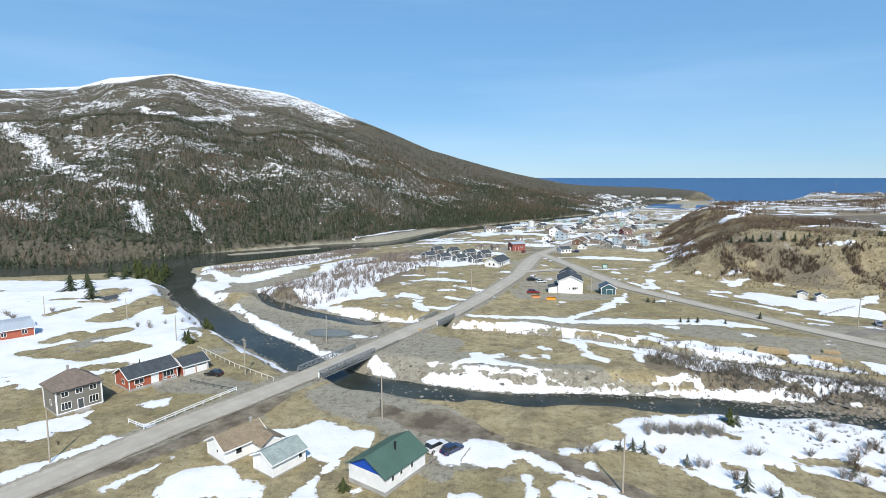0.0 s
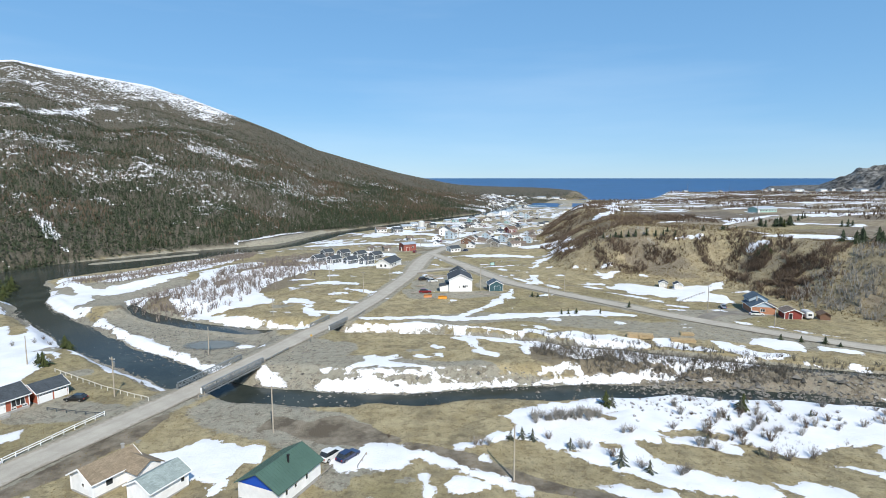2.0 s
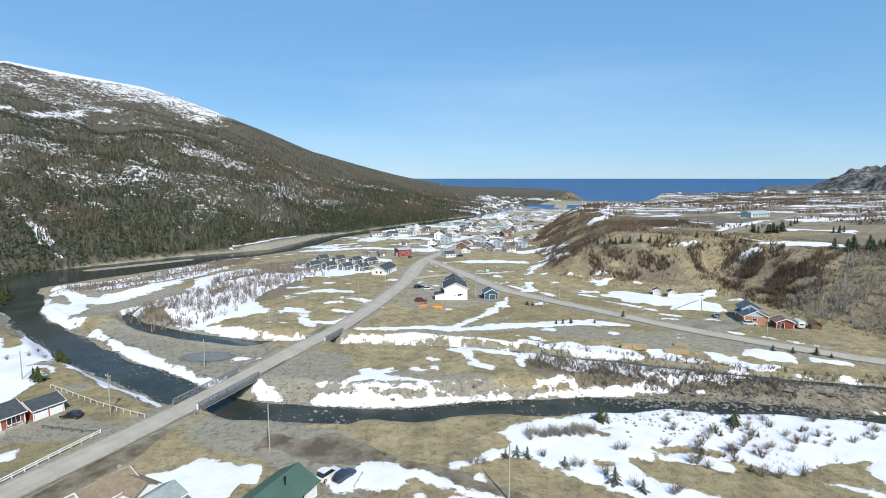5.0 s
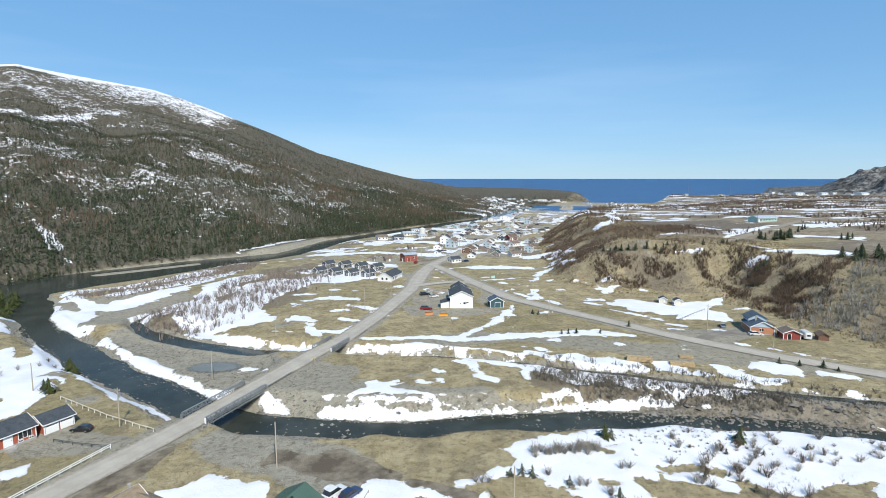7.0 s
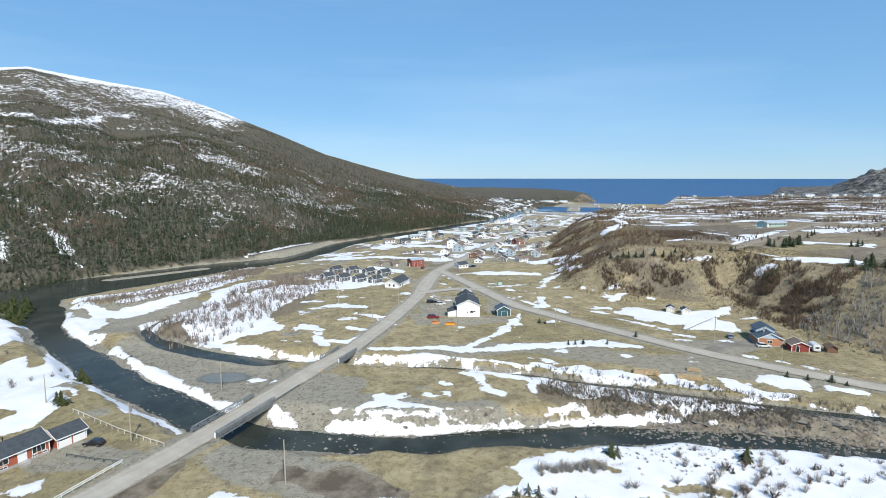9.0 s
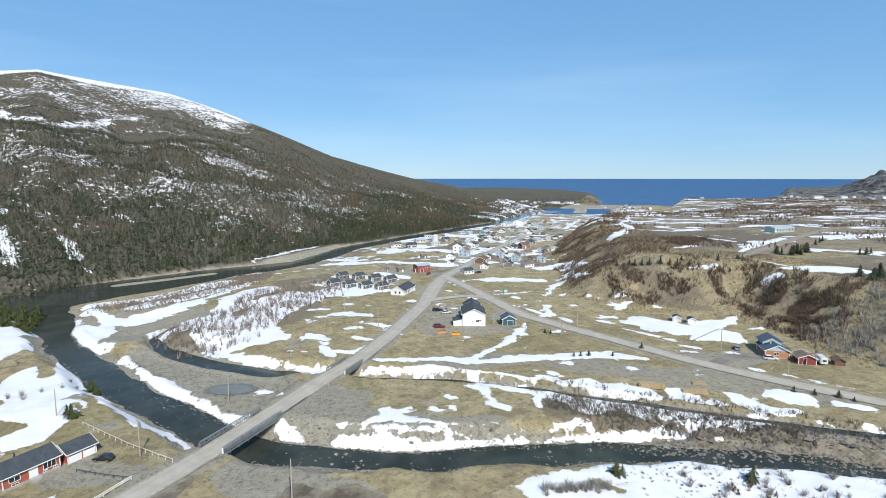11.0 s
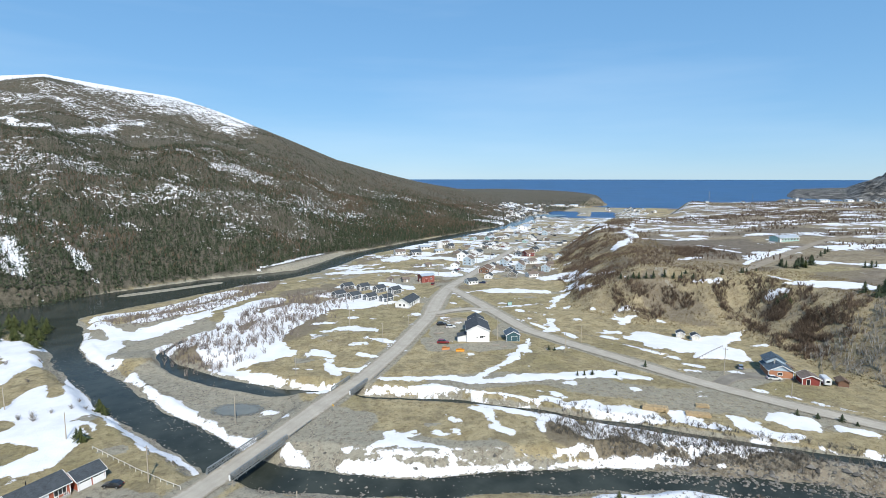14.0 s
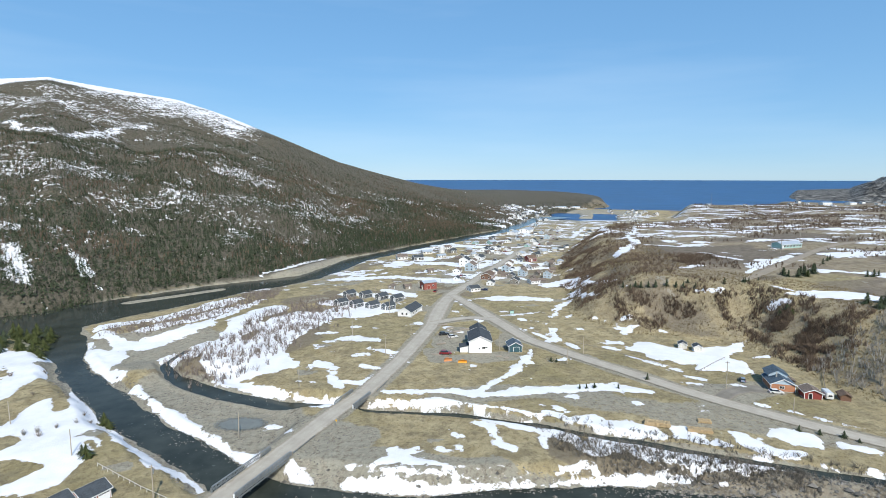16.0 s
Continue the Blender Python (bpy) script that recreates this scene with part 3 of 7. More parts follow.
# bluff edge and plateau
lay((149.2, 358.3, 2.6), (151.3, 330.8, 2.6))
lay((125.5, 300.5, 2), (135.9, 308.6, 2), (145.5, 310, 2), (145.3, 279.2, 2))
lay((191.4, 211.8, 2.4), (194.4, 209.4, 2.4))
lay((170.8, 239.9, 0.7), (178.9, 232.2, 0.7))
lay((202.8, 229.5, 1.5), (205, 220.2, 1.5))
lay((202, 212, 4.5), (215.2, 208.9, 7.7), (227.2, 204.8, 9.5))
lay((211.4, 256.7, 0.7), (242.9, 285.4, 5.1), (262.8, 295, 4.4), (293, 312.2, 3.4))
lay((243.3, 338.4, 2.5), (242.9, 320.4, 2.5), (247, 304.7, 2.5))
lay((264.5, 256.6, 7.9), (268, 249.5, 9.5), (275, 246.2, 9.5), (286, 242.8, 6.2))
lay((320.7, 308.2, 9.5), (338.1, 308.2, 9.5), (359.7, 307.2, 9.5))
lay((228.9, 386.1, 3), (247.8, 371.4, 3), (273.7, 381.5, 3))
lay((244.4, 447.5, 3.4), (226.9, 400.3, 3.4), (184.1, 349.4, 3.4))
lay((280.6, 588, 3.4), (243.6, 477.8, 3.4), (220.8, 467.8, 3.4))
lay((364.6, 798.8, 2.6), (271.5, 638.6, 2.6))
# between the near houses, in front of the river and by the ditch
lay((-62.9, 105.5, 1), (-60.4, 106.3, 2.4), (-59.6, 109.2, 1.2), (-59.3, 112.7, 0.5))
lay((-57.6, 96.2, 1), (-55.3, 95.7, 1))
lay((-32, 94.7, 0.5), (-29.4, 93.4, 2.5), (-26.5, 92.1, 5), (-23.9, 92.1, 6.5), (-20.6, 90.1, 6.3), (-17.7, 89.6, 6.3), (-15.3, 90.2, 3.9), (-13.2, 88.3, 0.5))
lay((-18.8, 83.3, 2.3), (-18.4, 80.7, 1.2), (-19.9, 78, 0.9), (-20.4, 75.2, 1.9), (-20.6, 73, 2.5))
lay((-38.3, 76.3, 4.4), (-35.4, 76.7, 4.3), (-31.9, 75.6, 2.8), (-28.9, 74.7, 1.9), (-27.3, 73.5, 0.8))
lay((-2.1, 89.4, 0.5), (0.3, 86.3, 2.1), (2.3, 84.8, 2.9), (5.4, 85.3, 4.2), (8.1, 85.2, 4.3))
lay((1.5, 72.9, 0.7), (4.1, 73.2, 1))
lay((-13.2, 74.3, 0.8), (-13.1, 74.1, 0.8))
lay((20.6, 85.3, 0.9), (24.7, 86.5, 1.3), (28.6, 86.9, 1.3))
lay((24.3, 81, 1.3), (27, 81.7, 0.5))
lay((18.5, 74.4, 2.4), (20.9, 73.5, 1.6), (22.4, 72.6, 0.6))
lay((29.2, 95.5, 0.6), (31.6, 92.7, 6.1), (35.2, 91.7, 7.4), (39.6, 90.9, 8.4), (43.6, 86.8, 8.5), (47.7, 83.2, 8.2), (55, 86.9, 5.2), (62.2, 89.3, 5), (68.2, 89.5, 5.7), (73.8, 89.1, 4), (81.8, 93.2, 5.5))
lay((39, 79.8, 1.3), (42.2, 77.9, 2.6), (45.4, 76.3, 3.5), (48.3, 75.6, 3.6), (50.4, 73.6, 1.8))
lay((58, 80.2, 0.9), (61.3, 79.8, 1.6), (64.9, 78.6, 2), (67.5, 76.1, 2.1))
lay((102.5, 271.2, 0.8), (110.1, 278.1, 0.8), (117.6, 285.7, 0.8))
lay((97.3, 248.9, 0.8), (93.8, 238.5, 0.8), (91.4, 227.4, 0.8), (92, 220, 0.8))
lay((109.5, 260.6, 1), (117.5, 268.4, 1))
lay((81.9, 242.8, 0.9), (87, 230.3, 0.9), (89.6, 222.9, 0.9))
lay((91.8, 218.3, 0.9), (94.6, 211.8, 0.9))
lay((77.8, 269.6, 1), (94.4, 272.7, 1))
lay((85.9, 309.5, 6.6), (114.1, 304.1, 4.3))
lay((130.7, 342, 6.4), (146.6, 350.9, 8.5), (144.6, 316.3, 3))
lay((133.2, 309.6, 2.4), (130.2, 281.8, 2.6), (133.2, 265.8, 0.6))
lay((0.5, 84.3, 1.0), (7.8, 87.2, 1.0), (14.5, 83.8, 1.2), (19, 79, 1.2), (23.5, 74.3, 1.3), (27, 71, 1.3))
lay((13, 78.5, 0.7), (13, 73, 0.8))
lay((45, 77.1, 2.2), (48.2, 74.3, 3.8), (50, 71.2, 3.5), (53.2, 67.9, 3.4), (56.9, 65.6, 3.1), (62.1, 63.1, 2.4))
lay((68.2, 64.1, 2.3), (69.8, 61.9, 3.3), (72, 59.7, 1.1))
lay((80.3, 63.5, 3.6), (83.1, 61.6, 3.5))
lay((39.7, 70.3, 1.2), (41.6, 69.3, 3), (43.9, 67.4, 2.6), (47.7, 65.2, 1.3))
lay((-18.2, 135.2, 1.5), (-15.9, 132.4, 2), (-13.6, 129.3, 1.6))
lay((-16, 318, 6), (0, 311, 7), (12, 303, 6), (21, 294, 3))
lay((-6, 340, 5), (12, 334, 5), (26, 324, 4))
# bare ground within the snow
thaw((52.2, 79.9, 1.3), (55.2, 76, 3), (58.7, 74, 3.9), (62.3, 72.1, 4.3), (65.2, 69.8, 4.5), (68.2, 67.6, 3.5), (72.6, 67, 2.3), (75.6, 65.1, 3.8), (78.2, 63, 5))
thaw((28.6, 80.2, 4.6), (34, 76.5, 4.2), (38.9, 72.6, 4), (43.2, 70.7, 1.6), (47.1, 66.8, 0.7))
thaw((59.1, 82.5, 1.4), (64.9, 82.3, 1.3), (68.9, 80.3, 1.3))
thaw((-124.6, 238.5, 2.9), (-111.6, 213.7, 3.2), (-94.3, 180.8, 2.2))
thaw((-113.2, 209.7, 5.2), (-110.1, 193, 7.2), (-113, 185.4, 7.7), (-111.9, 176, 8.5), (-117.4, 181, 0.6))
thaw((-100.4, 157.2, 5.9), (-101.9, 151.3, 4.2), (-110, 154.6, 3.2), (-112, 148.2, 2.7))
thaw((-109.6, 137.5, 3.5), (-104.9, 138.4, 6.8), (-99.6, 139.5, 7.3), (-92.4, 137.6, 7.8), (-87.5, 140.1, 7.7), (-81.3, 142.1, 2.1))
thaw((-86.3, 125.5, 2.2), (-83.1, 127.3, 2.2), (-80.5, 128.4, 2.2))
thaw((-134.2, 177.8, 1.8), (-133.7, 183.5, 1.8), (-132.5, 188.6, 1.8))
thaw((-148.9, 200.3, 1.6), (-142.8, 202.5, 1.6))
thaw((-74.8, 154.3, 1), (-69.2, 147.7, 1), (-62.6, 141.1, 1), (-54.7, 133, 1))
thaw((-23.2, 83.8, 0.7), (-21.1, 83.3, 0.8), (-19.8, 82.7, 0.5))
thaw((22.4, 93.2, 6.2), (26.6, 93.6, 5.3), (29.9, 92.6, 3.1))
thaw((45.1, 80.8, 0.7), (48.2, 80.1, 0.7))
thaw((48.7, 94.1, 0.9), (50.2, 92.4, 0.9), (52.1, 90, 0.9))
thaw((-84, 96, 3), (-77, 105, 7), (-70, 112, 8), (-60, 117, 8))
# the mountain
lay_high(0.55, (-629.2, 936.8, 2.6), (-492.2, 834.2, 2.7), (-376.7, 698.7, 5.6), (-348, 705.7, 7))
lay_high(0.35, (-337.8, 691.6, 2.6), (-328, 750.2, 7))
lay_high(0.55, (-326.7, 761.9, 6.8), (-332.3, 862.8, 7), (-304.9, 900.1, 7))
lay_high(0.55, (-323.6, 754.3, 7), (-318.1, 794.7, 7))
lay_high(0.35, (-882.4, 1099, 20), (-767.9, 1028, 3.1))
lay_high(0.35, (-720.5, 894.8, 8.8), (-713.8, 960.5, 20), (-672.2, 979.4, 20))
lay_high(0.35, (-544.4, 672, 11.7), (-463, 591.5, 8.1), (-436, 576.9, 10.7), (-405.7, 550.4, 8.7), (-367.7, 517.7, 13.4), (-327.7, 483.6, 7), (-291.4, 449.2, 3.7))
lay_high(0.1, (-376.7, 572.4, 3), (-327.7, 530.7, 7.2), (-294.3, 497.7, 4.9))
lay_high(0.1, (-277.9, 439.5, 7.3), (-248.4, 435.9, 7.6))
lay_high(0.1, (-330.5, 400.3, 13.6), (-303.6, 387.1, 11.3), (-269.9, 362.9, 7.6))
lay_high(0.35, (-232.9, 401.8, 6.5), (-217.4, 384, 8), (-205.7, 368.4, 7.1), (-194.1, 351.7, 4.7))
lay_high(0.35, (-197, 413.5, 3.5), (-185.8, 398.1, 3.4), (-174.8, 381.6, 2.6))
lay_high(0.35, (-147.3, 399.9, 2.4), (-138.1, 386.7, 2.8))
lay_high(0.35, (-164.6, 372.6, 2.9), (-155.9, 363.7, 2.8))
lay_high(0.2, (-196.6, 351.8, 2.8), (-182.9, 343.6, 4), (-175.7, 339.8, 2.7))
lay_high(0.35, (-175, 335.6, 2), (-161.8, 345.6, 2))
lay_high(0.35, (-210.4, 318.2, 2), (-200.1, 323.6, 2))
lay_high(0.1, (-161.7, 695.5, 13.2), (-133.9, 699.5, 20), (-103.2, 687.9, 14.7))
lay_high(0, (-88.8, 589.1, 5.1), (-57.9, 658.3, 7.8))
lay_high(0.2, (-62.5, 601.5, 5.7), (-30.4, 658.2, 13.1), (11.9, 706, 10.9))
lay_high(0, (-56.4, 640.7, 10.1), (-38.3, 675.6, 17.3))
lay_high(0, (-104.7, 513.7, 5.1), (-94.4, 501, 6.4))
lay_high(-0.2, (-403.6, 586.8, 10.9), (-304.4, 560.1, 20), (-230, 608.4, 20))
lay_high(-0.3, (-212, 528.5, 9.9), (-160.1, 581.4, 20), (-91.4, 606.9, 20))


def snow_field(x, y):
    """How deep inside the snow a place lies: above 0 it is covered."""
    x, y = np.asarray(x, float), np.asarray(y, float)
    r = np.hypot(x, y)
    s = np.full(x.shape, -20.0)
    for group in (SNOW_WEST, SNOW_MEADOW, SNOW_TOP, SNOW_NEAR, SNOW_FRONT):
        for half, line in group:
            xs, ys = [p[0] for p in line], [p[1] for p in line]
            m = half + 12
            box = (x > min(xs) - m) & (x < max(xs) + m) & (y > min(ys) - m) & (y < max(ys) + m)
            if box.any():
                wide = half * (1 + 0.5 * vnoise(x[box], y[box], 3 + 1.4 * half, 60) - 0.08)
                s[box] = np.maximum(s[box], wide - along(line, x[box], y[box])[0])
    for line in STRIPS:
        xs, ys, m = [p[0] for p in line], [p[1] for p in line], max(p[2] for p in line) + 8
        box = (x > min(xs) - m) & (x < max(xs) + m) & (y > min(ys) - m) & (y < max(ys) + m)
        if box.any():
            d, _, (half,) = along(line, x[box], y[box])
            s[box] = np.maximum(s[box], half * (1.03 + 0.2 * vnoise(x[box], y[box], 5, 60)) + 0.1 - d)
    rag = np.clip(r / 150, 0.6, 3)
    s = s + rag * (0.75 * vnoise(x, y, 6.5, 61) + 0.65 * vnoise(x, y, 2.6, 63) + 0.35 * vnoise(x, y, 1.2, 65) + 0.15 * vnoise(x, y, 0.6, 66)) - 0.1
    # broken cover: fields west of the river, town, plateau
    n = fbm(x, y, 34, 71, 5) + 0.45 * fbm(x, y, 6, 72, 3)
    west = smooth(-66, -84, x + 0.25 * (y - 130)) * smooth(262, 240, y) * smooth(70, 98, y)
    s = np.maximum(s, np.where(west > 0, (n + 0.85) * 6 - 12 * (1 - west), -9))
    town = (along(BIG_RIVER, x, y)[1] > 0) * smooth(330, 380, y) * smooth(900, 700, y) * smooth(250, 150, x - 0.35 * (y - 400))
    s = np.maximum(s, np.where(town > 0, (fbm(x * 0.6, y, 20, 75, 5) + 0.4 * fbm(x, y, 6, 76, 3) - 0.30) * 6 - 20 * (1 - town), -9))
    top = smooth(215, 260, x) * smooth(250, 300, y) * smooth(1330, 1250, r)
    s = np.maximum(s, np.where(top > 0, (fbm(x * 0.6, y, 14, 79, 5) - 0.42) * 4.2 - 30 * (1 - top), -9))
    crumbs = smooth(105, 135, y) * smooth(330, 300, y) * smooth(-45, -25, x) * smooth(160, 130, x)
    s = np.maximum(s, np.where(crumbs > 0, (fbm(x, y, 9, 93, 4) - 0.90) * 4 - 6 * (1 - crumbs), -9))
    az, _, p, high = hill_place(x, y)
    streak = fbm(az * 12, r * 1.1, 34, 87, 4)
    fine = fbm(x, y, 16, 86, 3)
    cap = 4.2 * smooth(0.885, 0.94, p + 0.02 * streak) * smooth(-8.6, -11, az)
    dotted = 1.7 * smooth(0.64, 0.80, p + 0.05 * streak) * smooth(-25, -17, az) * smooth(-8.6, -11.5, az)
    high = (0.28 + 0.9 * streak) * smooth(0.56, 0.62, p) * smooth(-16, -19, az)
    mid = (-0.02 + 1.3 * fbm(az * 9, r * 0.8, 16, 88, 4)) * smooth(0.01, 0.10, p) * smooth(0.62, 0.5, p) * (0.72 + 0.1 * smooth(0.1, 0.25, p))
    hill = np.maximum.reduce([cap, dotted, np.minimum(high, 1.2), np.minimum(mid, 0.75), 0 * p])
    hill = np.where(hill > 0.02, hill - 1.25 + 0.5 * fine, -3)
    for deep, line in HILL_STRIPS:
        xs, ys, m = [q[0] for q in line], [q[1] for q in line], max(q[2] for q in line) + 30
        box = (x > min(xs) - m) & (x < max(xs) + m) & (y > min(ys) - m) & (y < max(ys) + m)
        if box.any():
            d, _, (half,) = along(line, x[box], y[box])
            d = d + (4 + 0.15 * half) * fine[box]
            hill[box] = np.maximum(hill[box], np.clip(1.6 * (1.15 - d / half), -3, 1) + deep - 0.9 + 0.25 * fine[box])
    hill = np.where(az > 11, np.maximum(hill, (fbm(x * 0.7, y * 0.7, 20, 90, 4) - 0.45) * 4 - 4 * smooth(16, 11, az)), hill)
    s = np.where((p > 0.012) & (along([(-74, 420), (-42, 482)], x, y)[0] > 8), hill, s)
    # bare ground between the snow
    for line in THAWED:
        xs, ys, m = [q[0] for q in line], [q[1] for q in line], max(q[2] for q in line) + 10
        box = (x > min(xs) - m) & (x < max(xs) + m) & (y > min(ys) - m) & (y < max(ys) + m)
        if box.any():
            d, _, (half,) = along(line, x[box], y[box])
            s[box] = np.minimum(s[box], d - half * (1 + 0.2 * vnoise(x[box], y[box], 6, 68)) + 0.5 * vnoise(x[box], y[box], 2.2, 69))
    for half, line in BARE:
        s = np.minimum(s, along(line, x, y)[0] - half * (1 + 0.3 * vnoise(x, y, 7, 68)) + 0.8 * vnoise(x, y, 2.5, 69) + 0.5 * vnoise(x, y, 1.0, 70))
    # none on the roads, in the water or in the sea
    for line in (MAIN_ROAD, SIDE_ROAD, LINK_ROAD, TOP_ROAD):
        d, half = road_level(line, x, y)
        s = np.minimum(s, d - half - 0.35)
    for line in (RIVER, BIG_RIVER, CREEK):
        d, half = road_level(line, x, y)
        s = np.minimum(s, (d + 0.8 * vnoise(x, y, 9, 41) - half) * 1.5 - 0.2)
    return np.where(r > 1250 + 300 * (az < 12), -9, s)


GS = snow_field(GX, GY)


def cover_field(x, y):
    r = np.hypot(x, y)
    az, _, p, _ = hill_place(x, y)
    n = fbm(x, y, 20, 101, 4)
    dr, _, (hr,) = along(RIVER, x, y)
    db, _, (hb,) = along(BIG_RIVER, x, y)
    dc, _, (hc,) = along(CREEK, x, y)
    gravel = np.maximum.reduce([smooth(hr + 4 + 3 * n, hr + 1, dr), smooth(hb + 3 + 2 * n + 13 * (y > 405) * (y < 470) * (x < 0), hb + 0.5, db), 0.9 * smooth(hc + 2.5, hc + 0.5, dc)])
    gravel = np.maximum(gravel, smooth(22, 15, along([(-62, 198), (-50, 176), (-36, 160)], x, y)[0] + 4 * n))
    gravel = np.maximum(gravel, smooth(6, 3.5, along([(-141, 357), (-121, 370), (-94, 390)], x, y)[0]))
    gravel = np.maximum(gravel, smooth(8, 5, along([(-64, 418), (-46, 446), (-31, 474), (-8, 520)], x, y)[0] + 3 * n))
    gravel = np.maximum(gravel, smooth(34, 26, np.hypot((x + 95) * 0.8, (y - 248) * 0.9) + 5 * n))
    gravel = np.maximum(gravel, smooth(13, 8, along([(-18, 150), (-8, 146)], x, y)[0] + 4 * n))
    gravel = np.maximum(gravel, smooth(10, 6, along([(-17, 139), (-4, 131), (14, 126), (34, 122)], x, y)[0] + 3 * n))
    gravel = np.maximum(gravel, smooth(7, 3, along([(94, 108.5), (112, 102), (130, 93)], x, y)[0] - 2 + 3 * n))
    gravel = np.maximum(gravel, 0.75 * smooth(9, 6, along([(-24, 113), (-14, 105), (-4, 96), (4, 90)], x, y)[0] + 1 + 4 * n))
    for line in (MAIN_ROAD, SIDE_ROAD, LINK_ROAD):
        d, half = road_level(line, x, y)
        gravel = np.maximum(gravel, 0.75 * smooth(half + 3.5 + 1.5 * n, half + 0.6, d))
    db2, side, _ = along(BLUFF, x, y)
    face = np.where(side > 0, smooth(0, 6, db2) * smooth(70, 40, db2), 0)
    brush = np.clip(face * (0.25 + 0.9 * fbm(x, y, 22, 107, 4)), 0, 1)
    brush = np.maximum(brush, np.where((side > 0) & (db2 > 45), smooth(-0.35, 0.15, fbm(x * 0.5, y, 50, 109, 4)), 0))
    brush = np.maximum(brush, smooth(0.0, 0.01, p))
    brush = np.maximum(brush, 0.8 * smooth(10, 6, along([(56, 131), (75, 122), (92, 114), (112, 106)], x, y)[0] + 3 * n))
    brush = np.maximum(brush, smooth(26, 16, along([(-60, 226), (-40, 250), (-30, 285)], x, y)[0] + 5 * n))
    brush = np.where((y > 320) & (side < 0) & (p < 0), np.maximum(brush, smooth(0.0, 0.5, fbm(x, y, 30, 113, 4))), brush)
    lanes = smooth(70, 25, along(MAIN_ROAD, x, y)[0]) * smooth(325, 345, y) * smooth(800, 700, y) * (side < 0)
    gravel = np.maximum(gravel, lanes * (0.42 + 0.7 * fbm(x, y, 14, 121, 3)))
    gravel = np.where((r > 1900) & (az > 38), 0.62 + 0.4 * fbm(x, y, 150, 119, 4), gravel)
    gravel = np.where((r > 960) & (r < 1400) & (az < 30), 0.75, gravel)
    brush = np.where((r > 1900) & (az > 38), 0.6, brush)
    lush = 0.75 * smooth(-0.05, 0.5, fbm(x, y, 60, 117, 3)) * smooth(900, 500, r)
    gravel = np.maximum(gravel, 0.62 * smooth(13, 6, along([(30, 172), (55, 168), (80, 157), (105, 143), (132, 122)], x, y)[0] + 5 * n))
    mud = smooth(4.2, 2.0, along([(-11, 102), (-5, 97.5), (3, 94), (9, 91.5)], x, y)[0] + 4.0 * n)
    mud = np.maximum(mud, 0.8 * smooth(1.6, 0.6, along([(12, 88.5), (20, 81), (29, 73), (40, 65)], x, y)[0] + 2.6 * n))
    mud = np.maximum(mud, 0.55 * smooth(10, 5, along([(76, 118), (98, 109), (112, 102), (150, 80)], x, y)[0] + 2 * n))
    mud = np.maximum(mud, 0.8 * smooth(2.4, 1.0, along([(-70, 60), (-44, 92), (-34, 109)], x, y)[0] + 1.5 * n))
    for (a, b) in (((-60, 119), (-46, 116)), ((34, 206), (62, 207)), ((38, 226), (50, 246)), ((34, 216), (44, 222)), ((66, 222), (74, 240)), ((120, 153), (140, 158)), ((30, 296), (40, 290))):
        gravel = np.maximum(gravel, 0.9 * smooth(8, 4.5, along([a, b], x, y)[0] + 3 * n))
    return np.stack([gravel, brush, lush, mud], -1)


rows, cols = GX.shape
index = np.arange(rows * cols).reshape(rows, cols)
quads = np.stack([index[:-1, :-1], index[:-1, 1:], index[1:, 1:], index[1:, :-1]], -1).reshape(-1, 4)[:, ::-1]
wrap = np.stack([index[:-1, -1], index[:-1, 0], index[1:, 0], index[1:, -1]], -1)[:, ::-1]
ground_ob = sheet("ground", np.stack([GX, GY, GZ], -1).reshape(-1, 3), np.r_[quads, wrap], GROUND)
attribute = ground_ob.data.attributes.new("cover", "FLOAT_COLOR", "POINT")
attribute.data.foreach_set("color", cover_field(GX, GY).astype(np.float32).ravel())
tagged(ground_ob, "brown spring valley with dry grass, gravel and heath", "ground", kind="structure")



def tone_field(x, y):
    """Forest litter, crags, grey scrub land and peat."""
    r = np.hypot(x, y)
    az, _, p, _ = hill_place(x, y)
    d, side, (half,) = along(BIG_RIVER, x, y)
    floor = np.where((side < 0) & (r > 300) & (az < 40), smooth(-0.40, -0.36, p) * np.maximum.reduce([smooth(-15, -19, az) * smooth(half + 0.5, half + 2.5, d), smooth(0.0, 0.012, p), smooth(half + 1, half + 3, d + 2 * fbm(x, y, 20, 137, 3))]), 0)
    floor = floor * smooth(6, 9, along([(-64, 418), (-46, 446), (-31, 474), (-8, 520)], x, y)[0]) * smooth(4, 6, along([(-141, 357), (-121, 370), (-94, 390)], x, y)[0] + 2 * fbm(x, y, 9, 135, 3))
    rock = smooth(1850, 1950, r) * smooth(36, 38, az)
    d, side, _ = along(BLUFF, x, y)
    dull = np.where(side > 0, 0.45 * smooth(0, 10, d) + 0.55 * smooth(35, 60, d), 0) * (r < 1850)
    field = np.minimum(along([(262, 560), (300, 585), (350, 600)], x, y)[0] - 26, along([(250, 238), (200, 222)], x, y)[0] - 12)
    dull = dull * smooth(0, 8, field + 4 * fbm(x, y, 20, 131, 3))
    peat = np.maximum(smooth(22, 17, along([(363, 414), (413, 430)], x, y)[0]), dull * smooth(0.15, 0.5, fbm(x * 0.5, y, 40, 133, 4)) * (d > 60))
    return np.stack([floor, rock, dull, peat], -1)


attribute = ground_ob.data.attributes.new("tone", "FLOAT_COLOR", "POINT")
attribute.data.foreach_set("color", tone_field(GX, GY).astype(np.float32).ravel())

